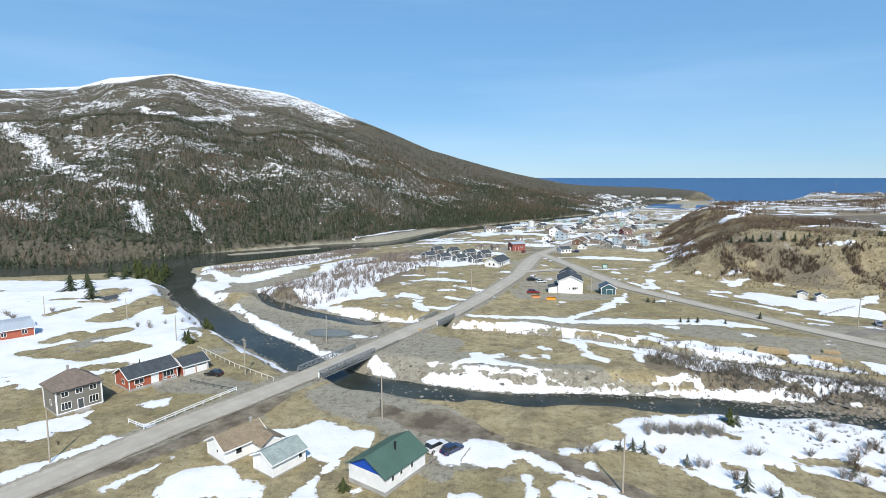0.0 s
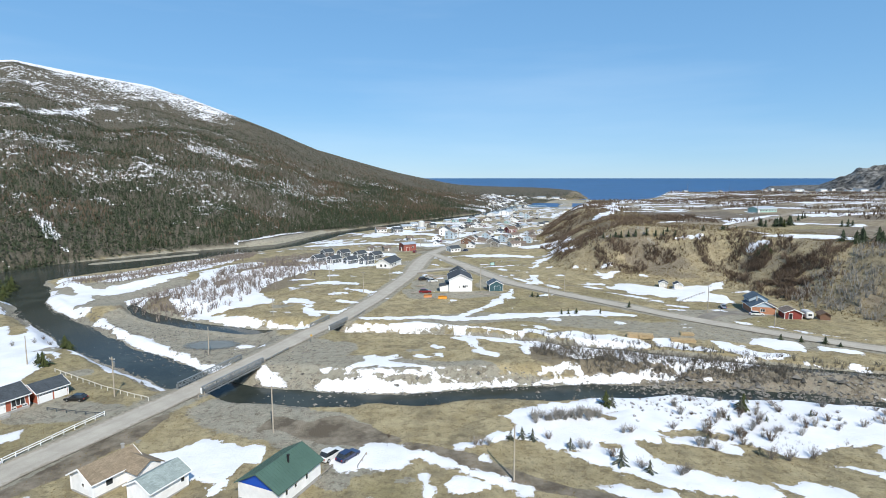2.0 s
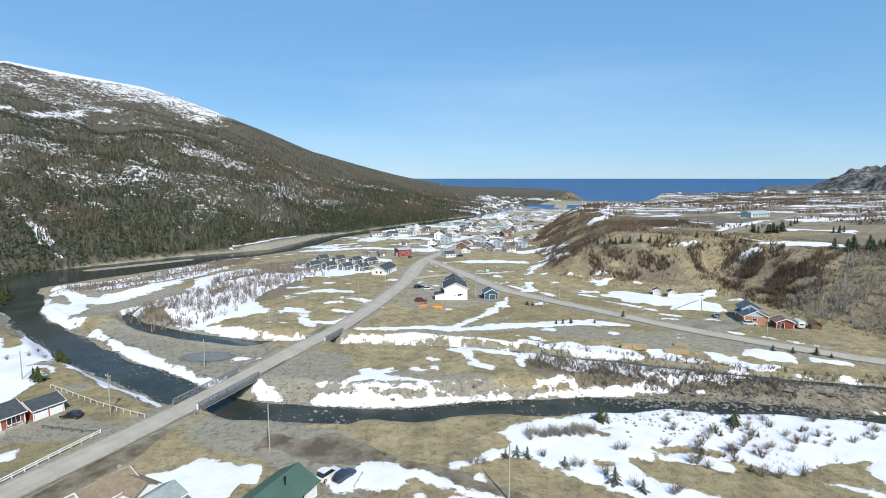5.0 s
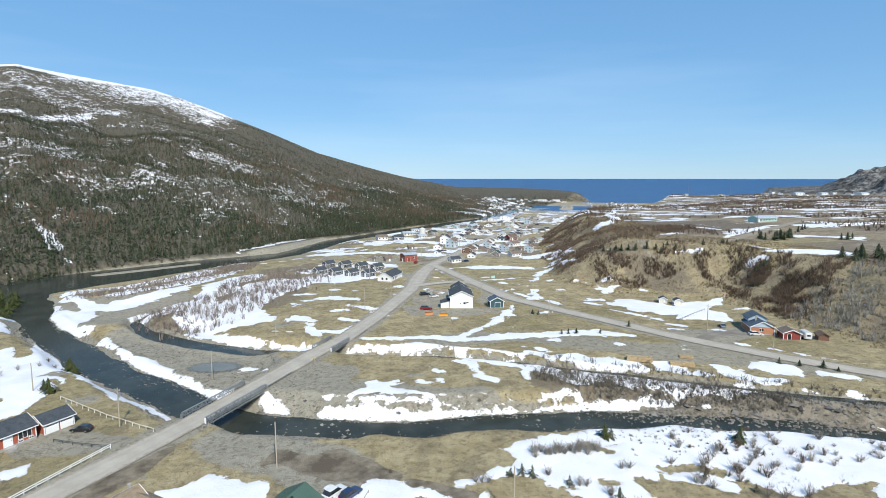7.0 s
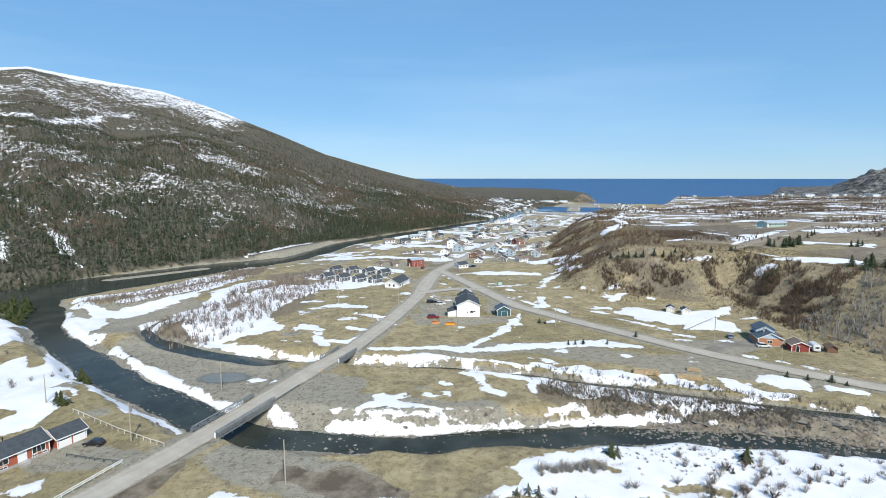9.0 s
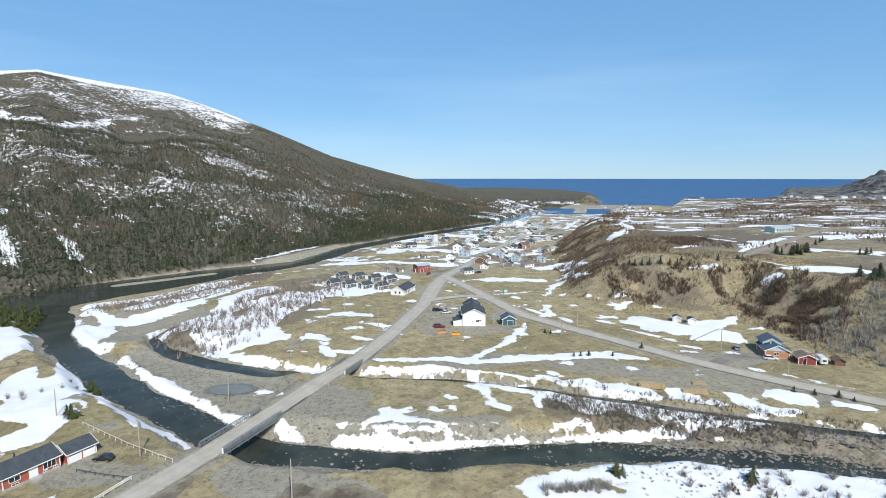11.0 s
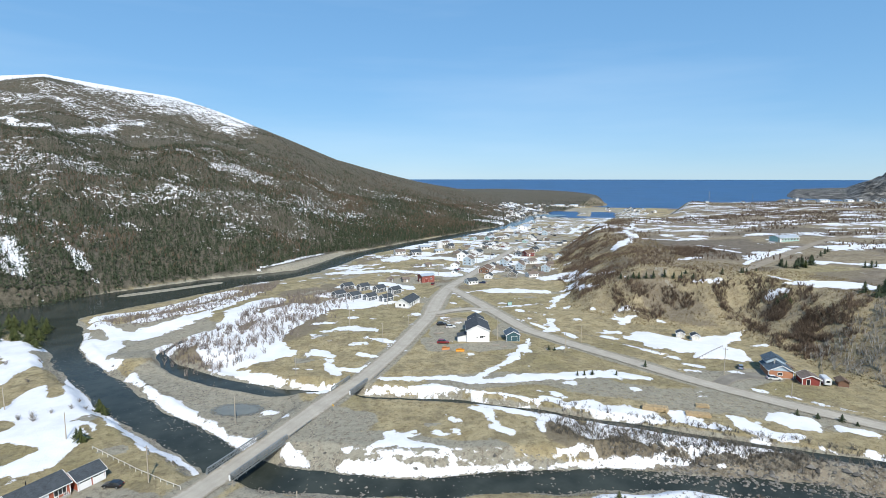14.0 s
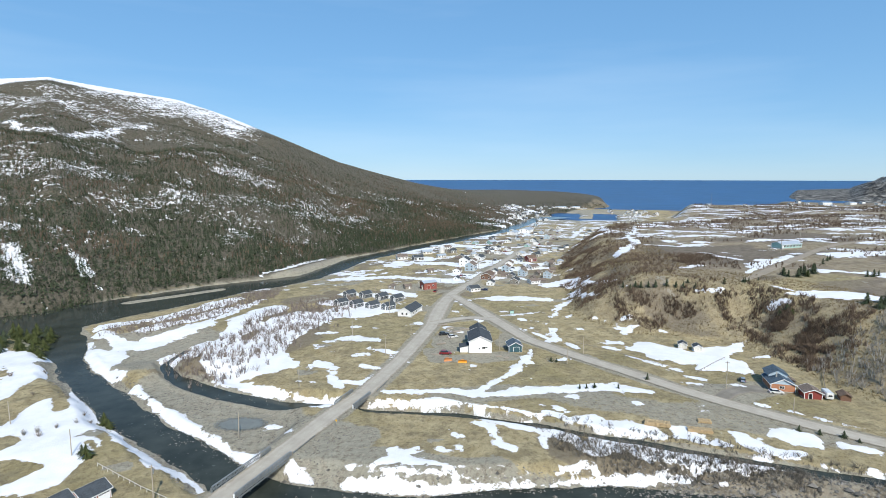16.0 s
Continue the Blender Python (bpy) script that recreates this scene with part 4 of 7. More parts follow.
# snow: a thin sheet, ragged and holed where it melts
depth = 0.05 + 0.15 * smooth(-0.3, 1.4, GS)
depth = depth * np.clip(RR / 160, 1, 4)
keep = (GS.ravel()[quads] > np.where(RR > 380, -1.7, -1.0).ravel()[quads]).any(1)
used = np.unique(quads[keep])
remap = np.full(rows * cols, -1, np.int64)
remap[used] = np.arange(len(used))
snow_ob = sheet("snow_patches", np.stack([GX, GY, GZ + depth], -1).reshape(-1, 3)[used], remap[quads[keep]], SNOW)
attribute = snow_ob.data.attributes.new("melt", "FLOAT_COLOR", "POINT")
melt = np.clip((GS.ravel()[used] + 2) / 4, 0, 1)
far = smooth(260, 600, RR.ravel()[used])
attribute.data.foreach_set("color", np.stack([melt, far, far, np.ones(melt.size)], -1).astype(np.float32).ravel())
tagged(snow_ob, "melting old snow lying in patches on brown ground", "snow", kind="stuff")


def ribbon(name, line, material, step, lift, label, category, rise=None, across=14):
    """A strip along a line that lies on the ground, with a cambered top."""
    pts = []
    for a, b in zip(line, line[1:]):
        n = max(1, int(math.hypot(b[0] - a[0], b[1] - a[1]) / step))
        pts += [tuple(a[k] + (b[k] - a[k]) * i / n for k in range(3)) for i in range(n)]
    pts = np.array(pts + [line[-1]])
    for _ in range(5):
        pts[1:-1] = 0.25 * pts[:-2] + 0.5 * pts[1:-1] + 0.25 * pts[2:]
    t = np.gradient(pts[:, :2], axis=0)
    t /= np.linalg.norm(t, axis=1, keepdims=True)
    side = np.stack([t[:, 1], -t[:, 0]], 1)
    u = np.linspace(-1, 1, across + 1)
    wob = 1 + 0.05 * vnoise(pts[:, 0], pts[:, 1], 3.0, 5)
    x = pts[:, 0:1] + side[:, 0:1] * u * pts[:, 2:3] * wob[:, None]
    y = pts[:, 1:2] + side[:, 1:2] * u * pts[:, 2:3] * wob[:, None]
    z = rise(x, y) if rise else np.maximum(ground(x, y), ground(pts[:, 0:1] + 0 * x, pts[:, 1:2] + 0 * y) - 0.3) + lift
    z = z + 0.06 * (1 - u * u) * (rise is None)
    m, k = x.shape
    idx = np.arange(m * k).reshape(m, k)
    q = np.stack([idx[:-1, :-1], idx[:-1, 1:], idx[1:, 1:], idx[1:, :-1]], -1).reshape(-1, 4)
    ob = sheet(name, np.stack([x, y, z], -1).reshape(-1, 3), q, material)
    over = np.abs(u) + 0 * x
    lane = ob.data.attributes.new("lane", "FLOAT_COLOR", "POINT")
    lane.data.foreach_set("color", np.stack([over, np.exp(-((over - 0.45) / 0.13) ** 2), 0 * over, 0 * over + 1], -1).astype(np.float32).ravel())
    return tagged(ob, label, category, kind="structure")


def road_grade(lift):
    return lambda x, y: np.where(y < 300, 0.12, 0.12 - 0.0115 * np.maximum(y - 320, 0)) + lift


ribbon("road_main", MAIN_ROAD, ROAD, 2.0, 0, "sun-bleached grey asphalt village road without markings", "road", road_grade(0.05))
ribbon("road_side", SIDE_ROAD, ROAD, 2.0, 0, "grey asphalt road below the brown bluff", "road", road_grade(0.065))
ribbon("road_link", LINK_ROAD, ROAD, 2.0, 0, "short worn asphalt link at the road fork", "road", road_grade(0.08))
ribbon("road_top", TOP_ROAD, DIRT_ROAD, 4.0, 0.2, "pale gravel road over the plateau", "road")

wide = lambda line, extra: [(x, y, h + extra) for x, y, h in line]
ribbon("river", wide(RIVER, 5), RIVER_WATER, 3.0, 0, "dark fast river with small white ripples", "river", lambda x, y: water_level(y) - 0.02 * 0, 10)
ribbon("big_river", wide(BIG_RIVER, 6), RIVER_WATER, 4.0, 0, "dark slow river along the mountain's foot", "river", lambda x, y: water_level(y) + 0.02, 10)
ribbon("creek", wide(CREEK, 1.0), RIVER_WATER, 2.0, 0, "narrow dark creek between snow banks", "river", lambda x, y: creek_level(x, y) - 0.25, 4)

sea_r = np.r_[900 * 1.04 ** np.arange(0, 43), 4900]
SA, SR = np.meshgrid(np.radians(np.arange(-180, 181, 1.0)), sea_r)
sea_z = SEA + 57 * np.clip((SR - 1700) / 3200, 0, 1) ** 2
m, k = SA.shape
idx = np.arange(m * k).reshape(m, k)
sea = sheet("sea", np.stack([np.sin(SA) * SR, np.cos(SA) * SR, sea_z], -1).reshape(-1, 3), np.stack([idx[:-1, :-1], idx[1:, :-1], idx[1:, 1:], idx[:-1, 1:]], -1).reshape(-1, 4), SEA_WATER)
tagged(sea, "deep blue open sea up to the horizon", "sea", kind="structure")

# ---- kit for built things ----
def box(bm, x0, x1, y0, y1, z0, z1):
    v = [bm.verts.new(p) for p in ((x0, y0, z0), (x1, y0, z0), (x1, y1, z0), (x0, y1, z0), (x0, y0, z1), (x1, y0, z1), (x1, y1, z1), (x0, y1, z1))]
    for f in ((0, 3, 2, 1), (4, 5, 6, 7), (0, 1, 5, 4), (1, 2, 6, 5), (2, 3, 7, 6), (3, 0, 4, 7)):
        bm.faces.new([v[k] for k in f])
    return v


def beam(bm, a, b, w, h=None):
    """A square bar from a to b."""
    a, b = Vector(a), Vector(b)
    t = (b - a).normalized()
    up = Vector((0, 0, 1)) if abs(t.z) < 0.95 else Vector((1, 0, 0))
    s = t.cross(up).normalized() * w / 2
    u = s.cross(t).normalized() * (h or w) / 2
    v = [bm.verts.new(p + i * s + j * u) for p in (a, b) for i, j in ((-1, -1), (1, -1), (1, 1), (-1, 1))]
    for f in ((3, 2, 1, 0), (4, 5, 6, 7), (0, 1, 5, 4), (1, 2, 6, 5), (2, 3, 7, 6), (3, 0, 4, 7)):
        bm.faces.new([v[k] for k in f])


def rod(bm, a, b, r0, r1, sides=7):
    a, b = Vector(a), Vector(b)
    t = (b - a).normalized()
    s = t.orthogonal().normalized()
    u = t.cross(s)
    rings = [[bm.verts.new(p + r * (math.cos(2 * math.pi * k / sides) * s + math.sin(2 * math.pi * k / sides) * u)) for k in range(sides)] for p, r in ((a, r0), (b, r1))]
    for k in range(sides):
        bm.faces.new((rings[0][k], rings[0][(k + 1) % sides], rings[1][(k + 1) % sides], rings[1][k]))
    bm.faces.new(rings[0][::-1])
    bm.faces.new(rings[1])


def prism(bm, outline, x0, x1):
    """An outline in y, z drawn out along x."""
    a = [bm.verts.new((x0, y, z)) for y, z in outline]
    b = [bm.verts.new((x1, y, z)) for y, z in outline]
    n = len(outline)
    for k in range(n):
        bm.faces.new((a[k], b[k], b[(k + 1) % n], a[(k + 1) % n]))
    bm.faces.new(a[::-1])
    bm.faces.new(b)
    bmesh.ops.recalc_face_normals(bm, faces=bm.faces[:])


def thing(name, m, label, category, group=""):
    ob = new(name)
    ob.empty_display_size = 0.2
    ob.matrix_world = m
    return tagged(ob, label, category, group)


def siding(name, colour, board=0.16, rough=0.65):
    """Painted clapboard: colour with weathering and a shadow line at each lap."""
    n = Nodes(name, rough, 0.0, 0.3).local()
    wave = n.tree.nodes.new("ShaderNodeTexWave")
    wave.bands_direction, wave.wave_profile = "Z", "SAW"
    wave.inputs["Scale"].default_value = 2 * math.pi / (board * 20)
    n.link(n.where, wave.inputs["Vector"])
    n.bump(wave.outputs["Fac"], 0.25, 0.02)
    return n.done(n.mix(n.grey(n.noise(1.3, 5, 0.65), 0.35, 0.7), tuple(c * 0.86 for c in colour), colour))


def shingles(name, colour, tab=0.3):
    """Asphalt shingles with faded and darker tabs."""
    n = Nodes(name, 0.9, 0.0, 0.2).local()
    brick = n.tree.nodes.new("ShaderNodeTexBrick")
    brick.inputs["Scale"].default_value = 1.0
    brick.inputs["Brick Width"].default_value, brick.inputs["Row Height"].default_value = tab * 1.6, tab * 0.7
    brick.inputs["Mortar Size"].default_value = 0.012
    brick.inputs["Color1"].default_value = (*(c * 0.8 for c in colour), 1)
    brick.inputs["Color2"].default_value = (*(min(1, c * 1.2) for c in colour), 1)
    brick.inputs["Mortar"].default_value = (*(c * 0.45 for c in colour), 1)
    n.link(n.where, brick.inputs["Vector"])
    worn = n.mix(n.grey(n.noise(1.1, 5, 0.7), 0.35, 0.75, 0.0, 0.5), brick.outputs["Color"], tuple(min(1, c * 1.5 + 0.02) for c in colour))
    n.bump(n.noise(0.12, 3), 0.4, 0.02)
    return n.done(worn)


WHITE = siding("white_siding", (0.84, 0.84, 0.83))
CREAM = siding("cream_siding", (0.66, 0.63, 0.55))
GREY_SIDING = siding("grey_siding", (0.205, 0.192, 0.168))
RED_SIDING = siding("orange_red_siding", (0.40, 0.115, 0.068))
FADED_RED = siding("faded_red_siding", (0.30, 0.10, 0.078))
DARK_RED = siding("dark_red_siding", (0.25, 0.055, 0.045))
SLATE_SIDING = siding("slate_blue_siding", (0.105, 0.122, 0.138))
TEAL_SIDING = siding("teal_siding", (0.045, 0.105, 0.125))
PALE_BLUE = siding("pale_blue_siding", (0.42, 0.52, 0.60))
MINT = siding("mint_siding", (0.36, 0.55, 0.50))
BROWN_SIDING = siding("brown_siding", (0.185, 0.105, 0.070))
BRICK = plain("orange_brick", (0.42, 0.20, 0.115), 0.85, vary=0.35, size=0.25)
TRIM = plain("white_trim", (0.80, 0.80, 0.79), 0.55, vary=0.08)
BLUE_TRIM = plain("royal_blue_panel", (0.012, 0.075, 0.42), 0.5, vary=0.12)
ROOF_CHARCOAL = shingles("charcoal_shingles", (0.052, 0.062, 0.072))
ROOF_TAUPE = shingles("taupe_shingles", (0.155, 0.125, 0.105))
ROOF_TAN = shingles("tan_shingles", (0.215, 0.170, 0.118))
ROOF_SAGE = shingles("sage_grey_shingles", (0.24, 0.285, 0.275))
ROOF_GREEN = plain("green_metal_roof", (0.070, 0.125, 0.100), 0.55, 0.0, 0.22, 0.8)
ROOF_BLUE = shingles("blue_grey_shingles", (0.065, 0.095, 0.125))
ROOF_LIGHT = plain("light_metal_roof", (0.42, 0.47, 0.52), 0.4, 0.2, 0.15)
ROOF_BROWN = shingles("brown_shingles", (0.135, 0.095, 0.07))
CONCRETE = plain("concrete", (0.36, 0.35, 0.33), 0.9, vary=0.3, size=0.5, relief=0.01)
STEEL = plain("galvanised_steel", (0.27, 0.29, 0.295), 0.55, 0.45, 0.35, 0.5)
DARK_STEEL = plain("weathered_dark_steel", (0.105, 0.115, 0.12), 0.6, 0.4, 0.3, 0.5)
POLE_WOOD = plain("weathered_pole_wood", (0.38, 0.335, 0.27), 0.9, vary=0.3, size=0.3)
GREY_WOOD = plain("silvered_wood", (0.30, 0.265, 0.22), 0.9, vary=0.3, size=0.3)
LOG_ENDS = plain("cut_firewood", (0.52, 0.39, 0.225), 0.85, vary=0.45, size=0.14)
BLACK = plain("black_fittings", (0.018, 0.018, 0.02), 0.6, vary=0.2)
RUBBER = plain("black_rubber", (0.022, 0.022, 0.022), 0.85, vary=0.2)
CHROME = plain("bare_metal", (0.55, 0.56, 0.57), 0.3, 0.9, 0.1)
YELLOW_SIGN = plain("yellow_sign", (0.70, 0.42, 0.03), 0.5, vary=0.1)
RED_PAINT = plain("faded_red_paint", (0.42, 0.05, 0.04), 0.5, vary=0.2)


def glass_material():
    n = Nodes("window_glass", 0.06, 0.0, 0.6).local()
    return n.done(n.mix(n.grey(n.noise(0.9, 2), 0.35, 0.65), (0.012, 0.015, 0.018), (0.045, 0.05, 0.055)))


def paint_material(name, colour):
    n = Nodes(name, 0.28, 0.1, 0.5).local()
    n.bsdf.inputs["Coat Weight"].default_value = 0.6
    return n.done(n.mix(n.grey(n.noise(0.5, 4), 0.4, 0.7), tuple(c * 0.88 for c in colour), colour))


GLASS = glass_material()
CAR_WHITE, CAR_BLUE, CAR_BLACK = paint_material("white_car_paint", (0.74, 0.74, 0.73)), paint_material("navy_car_paint", (0.018, 0.032, 0.09)), paint_material("black_car_paint", (0.015, 0.016, 0.018))
CAR_RED, CAR_SILVER, ORANGE = paint_material("dark_red_car_paint", (0.22, 0.018, 0.022)), paint_material("silver_blue_car_paint", (0.22, 0.28, 0.36)), paint_material("orange_machine_paint", (0.72, 0.30, 0.02))


def window(parent, m, w, h, mullions=1, frame_mat=None):
    """A window set in a wall, at m with its face towards -y: casing, sill and panes."""
    bm = bmesh.new()
    t = 0.09
    rings = [[bm.verts.new((sx * (w / 2 + e), yy, sz * (h / 2 + e))) for sx, sz in ((-1, -1), (1, -1), (1, 1), (-1, 1))] for e, yy in ((0, 0.04), (0, -0.06), (t, -0.06), (t, 0.04))]
    for a, b in zip(rings, rings[1:] + rings[:1]):
        for k in range(4):
            bm.faces.new((a[k], a[(k + 1) % 4], b[(k + 1) % 4], b[k]))
    bmesh.ops.recalc_face_normals(bm, faces=bm.faces[:])
    frame_ob = part("window", bm, frame_mat or TRIM, parent)
    frame_ob.matrix_local = m
    for k in range(1, mullions + 1):
        x = -w / 2 + w * k / (mullions + 1)
        bm = bmesh.new()
        box(bm, x - 0.035, x + 0.035, -0.05, 0.04, -h / 2, h / 2)
        part("mullion", bm, frame_mat or TRIM, frame_ob)
    for k in range(mullions + 1):
        x0, x1 = -w / 2 + w * k / (mullions + 1), -w / 2 + w * (k + 1) / (mullions + 1)
        bm = bmesh.new()
        box(bm, x0 + 0.02, x1 - 0.02, -0.02, 0.03, -h / 2, h / 2)
        part("pane", bm, GLASS, frame_ob, "dark reflecting glass")
    return frame_ob


def door(parent, m, w, h, material, label=""):
    bm = bmesh.new()
    box(bm, -w / 2, w / 2, -0.05, 0.03, 0, h)
    for k in (0, 1):
        box(bm, -w / 2 + 0.12, w / 2 - 0.12, -0.065, -0.05, 0.15 + k * h * 0.48, h * 0.45 + k * h * 0.48)
    ob = part("door", bm, material, parent, label)
    ob.matrix_local = m
    bm = bmesh.new()
    for x0, x1, z0, z1 in ((-w / 2 - 0.1, -w / 2, 0, h + 0.1), (w / 2, w / 2 + 0.1, 0, h + 0.1), (-w / 2, w / 2, h, h + 0.1)):
        box(bm, x0, x1, -0.07, 0.03, z0, z1)
    part("door_casing", bm, TRIM, ob)
    bm = bmesh.new()
    box(bm, w / 2 - 0.16, w / 2 - 0.1, -0.12, -0.05, h * 0.46, h * 0.52)
    part("door_handle", bm, BLACK, ob)
    return ob


SIDES = {"front": (0, -1), "back": (180, 1), "left": (-90, -1), "right": (90, 1)}


def on_wall(w, d, side, u, z):
    """The pose on a wall of a w by d house: front looks to -y, left to -x; u runs to the right as one faces it."""
    if side == "front":
        return pose(u, -d / 2 - 0.01, z)
    if side == "back":
        return pose(-u, d / 2 + 0.01, z, 0, 0, 180)
    if side == "left":
        return pose(-w / 2 - 0.01, -u, z, 0, 0, -90)
    return pose(w / 2 + 0.01, u, z, 0, 0, 90)


def gable_body(house_ob, w, d, wall_h, rise, wall_mat, roof_mat, over=0.45, base=0.4, base_mat=None, trim=True, gable_mat=None):
    """Foundation, walls with gables, and a roof of two slabs with its ridge along x, barge boards and a ridge cap."""
    bm = bmesh.new()
    box(bm, -w / 2 - 0.05, w / 2 + 0.05, -d / 2 - 0.05, d / 2 + 0.05, -1.2, base)
    part("foundation", bm, base_mat or CONCRETE, house_ob)
    bm = bmesh.new()
    if gable_mat:
        prism(bm, [(-d / 2, base), (d / 2, base), (d / 2, wall_h), (-d / 2, wall_h)], -w / 2, w / 2)
        part("wall", bm, wall_mat, house_ob)
        bm = bmesh.new()
        prism(bm, [(-d / 2, wall_h), (d / 2, wall_h), (0, wall_h + rise)], -w / 2 - 0.03, w / 2 + 0.03)
        part("gable", bm, gable_mat, house_ob)
    else:
        prism(bm, [(-d / 2, base), (d / 2, base), (d / 2, wall_h), (0, wall_h + rise), (-d / 2, wall_h)], -w / 2, w / 2)
        part("wall", bm, wall_mat, house_ob)
    slope = math.atan2(rise, d / 2)
    drop = over * math.tan(slope)
    bm = bmesh.new()
    t = 0.16
    for s in (-1, 1):
        outline = [(0, wall_h + rise + 0.02), (s * (d / 2 + over), wall_h - drop + 0.02), (s * (d / 2 + over), wall_h - drop + 0.02 + t), (0, wall_h + rise + 0.02 + t)]
        prism(bm, outline if s > 0 else outline[::-1], -w / 2 - over, w / 2 + over)
    roof_ob = part("roof", bm, roof_mat, house_ob)
    if trim:
        for x in (-w / 2 - over, w / 2 + over):
            bm = bmesh.new()
            for s in (-1, 1):
                beam(bm, (x, 0, wall_h + rise + 0.08), (x, s * (d / 2 + over), wall_h - drop + 0.08), 0.07, 0.24)
            part("barge_board", bm, TRIM, roof_ob)
        for s in (-1, 1):
            bm = bmesh.new()
            beam(bm, (-w / 2 - over, s * (d / 2 + over), wall_h - drop + 0.08), (w / 2 + over, s * (d / 2 + over), wall_h - drop + 0.08), 0.08, 0.2)
            part("eaves_board", bm, TRIM, roof_ob)
        for sx in (-1, 1):
            for sy in (-1, 1):
                bm = bmesh.new()
                box(bm, sx * w / 2 - 0.09, sx * w / 2 + 0.09, sy * d / 2 - 0.09, sy * d / 2 + 0.09, base, wall_h)
                part("corner_board", bm, TRIM, house_ob)
    return roof_ob


def chimney(parent, x, y, z0, z1, size=0.5, material=None):
    bm = bmesh.new()
    box(bm, x - size / 2, x + size / 2, y - size / 2, y + size / 2, z0, z1)
    box(bm, x - size / 2 - 0.06, x + size / 2 + 0.06, y - size / 2 - 0.06, y + size / 2 + 0.06, z1, z1 + 0.12)
    part("chimney", bm, material or BROWN_SIDING, parent)


def gable_house(label, x, y, yaw, w, d, wall_h, rise, wall_mat, roof_mat, windows=(), doors=(), name="house", category="house", group="", z=None, **more):
    ob = thing(name, pose(x, y, gz(x, y) if z is None else z, 0, 0, yaw), label, category, group)
    gable_body(ob, w, d, wall_h, rise, wall_mat, roof_mat, **more)
    for side, u, zz, ww, hh, n in windows:
        window(ob, on_wall(w, d, side, u, zz), ww, hh, n)
    for side, u, ww, hh, mat in doors:
        door(ob, on_wall(w, d, side, u, more.get("base", 0.4)), ww, hh, mat)
    return ob


def car(x, y, yaw, paint, label, long=4.5, tall=1.5, name="car", z=None):
    """A parked car: shaped body, cabin glass, wheels, lights; it heads to +x."""
    ob = thing(name, pose(x, y, (gz(x, y) if z is None else z) + 0.02, 0, 0, yaw), label, name)
    h, w = long / 2, 0.9
    sill, belt = 0.32, 0.62 * tall
    bm = bmesh.new()
    prof = [(-h, sill + 0.1), (-h + 0.1, belt - 0.05), (-h * 0.9, belt), (h * 0.42, belt), (h * 0.92, belt - 0.16), (h, belt - 0.3), (h, sill + 0.05), (h - 0.15, sill - 0.08), (-h + 0.15, sill - 0.08)]
    left = [bm.verts.new((px, -w * (0.93 if abs(px) > h * 0.9 else 1), pz)) for px, pz in prof]
    right = [bm.verts.new((px, w * (0.93 if abs(px) > h * 0.9 else 1), pz)) for px, pz in prof]
    n = len(prof)
    for k in range(n):
        bm.faces.new((left[k], left[(k + 1) % n], right[(k + 1) % n], right[k]))
    bm.faces.new(left[::-1])
    bm.faces.new(right)
    bmesh.ops.recalc_face_normals(bm, faces=bm.faces[:])
    bmesh.ops.bevel(bm, geom=bm.edges[:], offset=0.05, segments=1, affect="EDGES")
    body = part("body", bm, paint, ob)
    bm = bmesh.new()
    low = [(-h * 0.86, 0.84), (h * 0.44, 0.84)]
    high = [(-h * 0.66, 0.68), (h * 0.10, 0.68)]
    v = [bm.verts.new((low[0][0], -low[0][1], belt)), bm.verts.new((low[1][0], -low[1][1], belt)), bm.verts.new((low[1][0], low[1][1], belt)), bm.verts.new((low[0][0], low[0][1], belt)),
         bm.verts.new((high[0][0], -high[0][1], tall - 0.05)), bm.verts.new((high[1][0], -high[1][1], tall - 0.05)), bm.verts.new((high[1][0], high[1][1], tall - 0.05)), bm.verts.new((high[0][0], high[0][1], tall - 0.05))]
    for f in ((4, 5, 6, 7), (0, 1, 5, 4), (1, 2, 6, 5), (2, 3, 7, 6), (3, 0, 4, 7)):
        bm.faces.new([v[k] for k in f])
    part("cabin_glass", bm, GLASS, ob, "dark tinted windows")
    bm = bmesh.new()
    box(bm, -h * 0.67, h * 0.11, -0.69, 0.69, tall - 0.05, tall)
    bmesh.ops.bevel(bm, geom=bm.edges[:], offset=0.03, segments=1, affect="EDGES")
    part("roof_panel", bm, paint, ob)
    for px in (-h * 0.62, h * 0.62):
        for s in (-1, 1):
            bm = bmesh.new()
            rod(bm, (px, s * 0.72, 0.32), (px, s * 0.93, 0.32), 0.33, 0.33, 12)
            wheel = part("wheel", bm, RUBBER, ob)
            bm = bmesh.new()
            rod(bm, (px, s * 0.925, 0.32), (px, s * 0.945, 0.32), 0.2, 0.19, 10)
            part("rim", bm, CHROME, wheel)
    for s in (-1, 1):
        bm = bmesh.new()
        box(bm, h - 0.06, h + 0.01, s * 0.62 - 0.16, s * 0.62 + 0.16, belt - 0.36, belt - 0.24)
        part("headlight", bm, CHROME, ob, "clear headlight")
        bm = bmesh.new()
        box(bm, -h - 0.005, -h + 0.08, s * 0.66 - 0.12, s * 0.66 + 0.12, belt - 0.3, belt - 0.1)
        part("tail_light", bm, RED_PAINT, ob, "red tail light")
    return ob

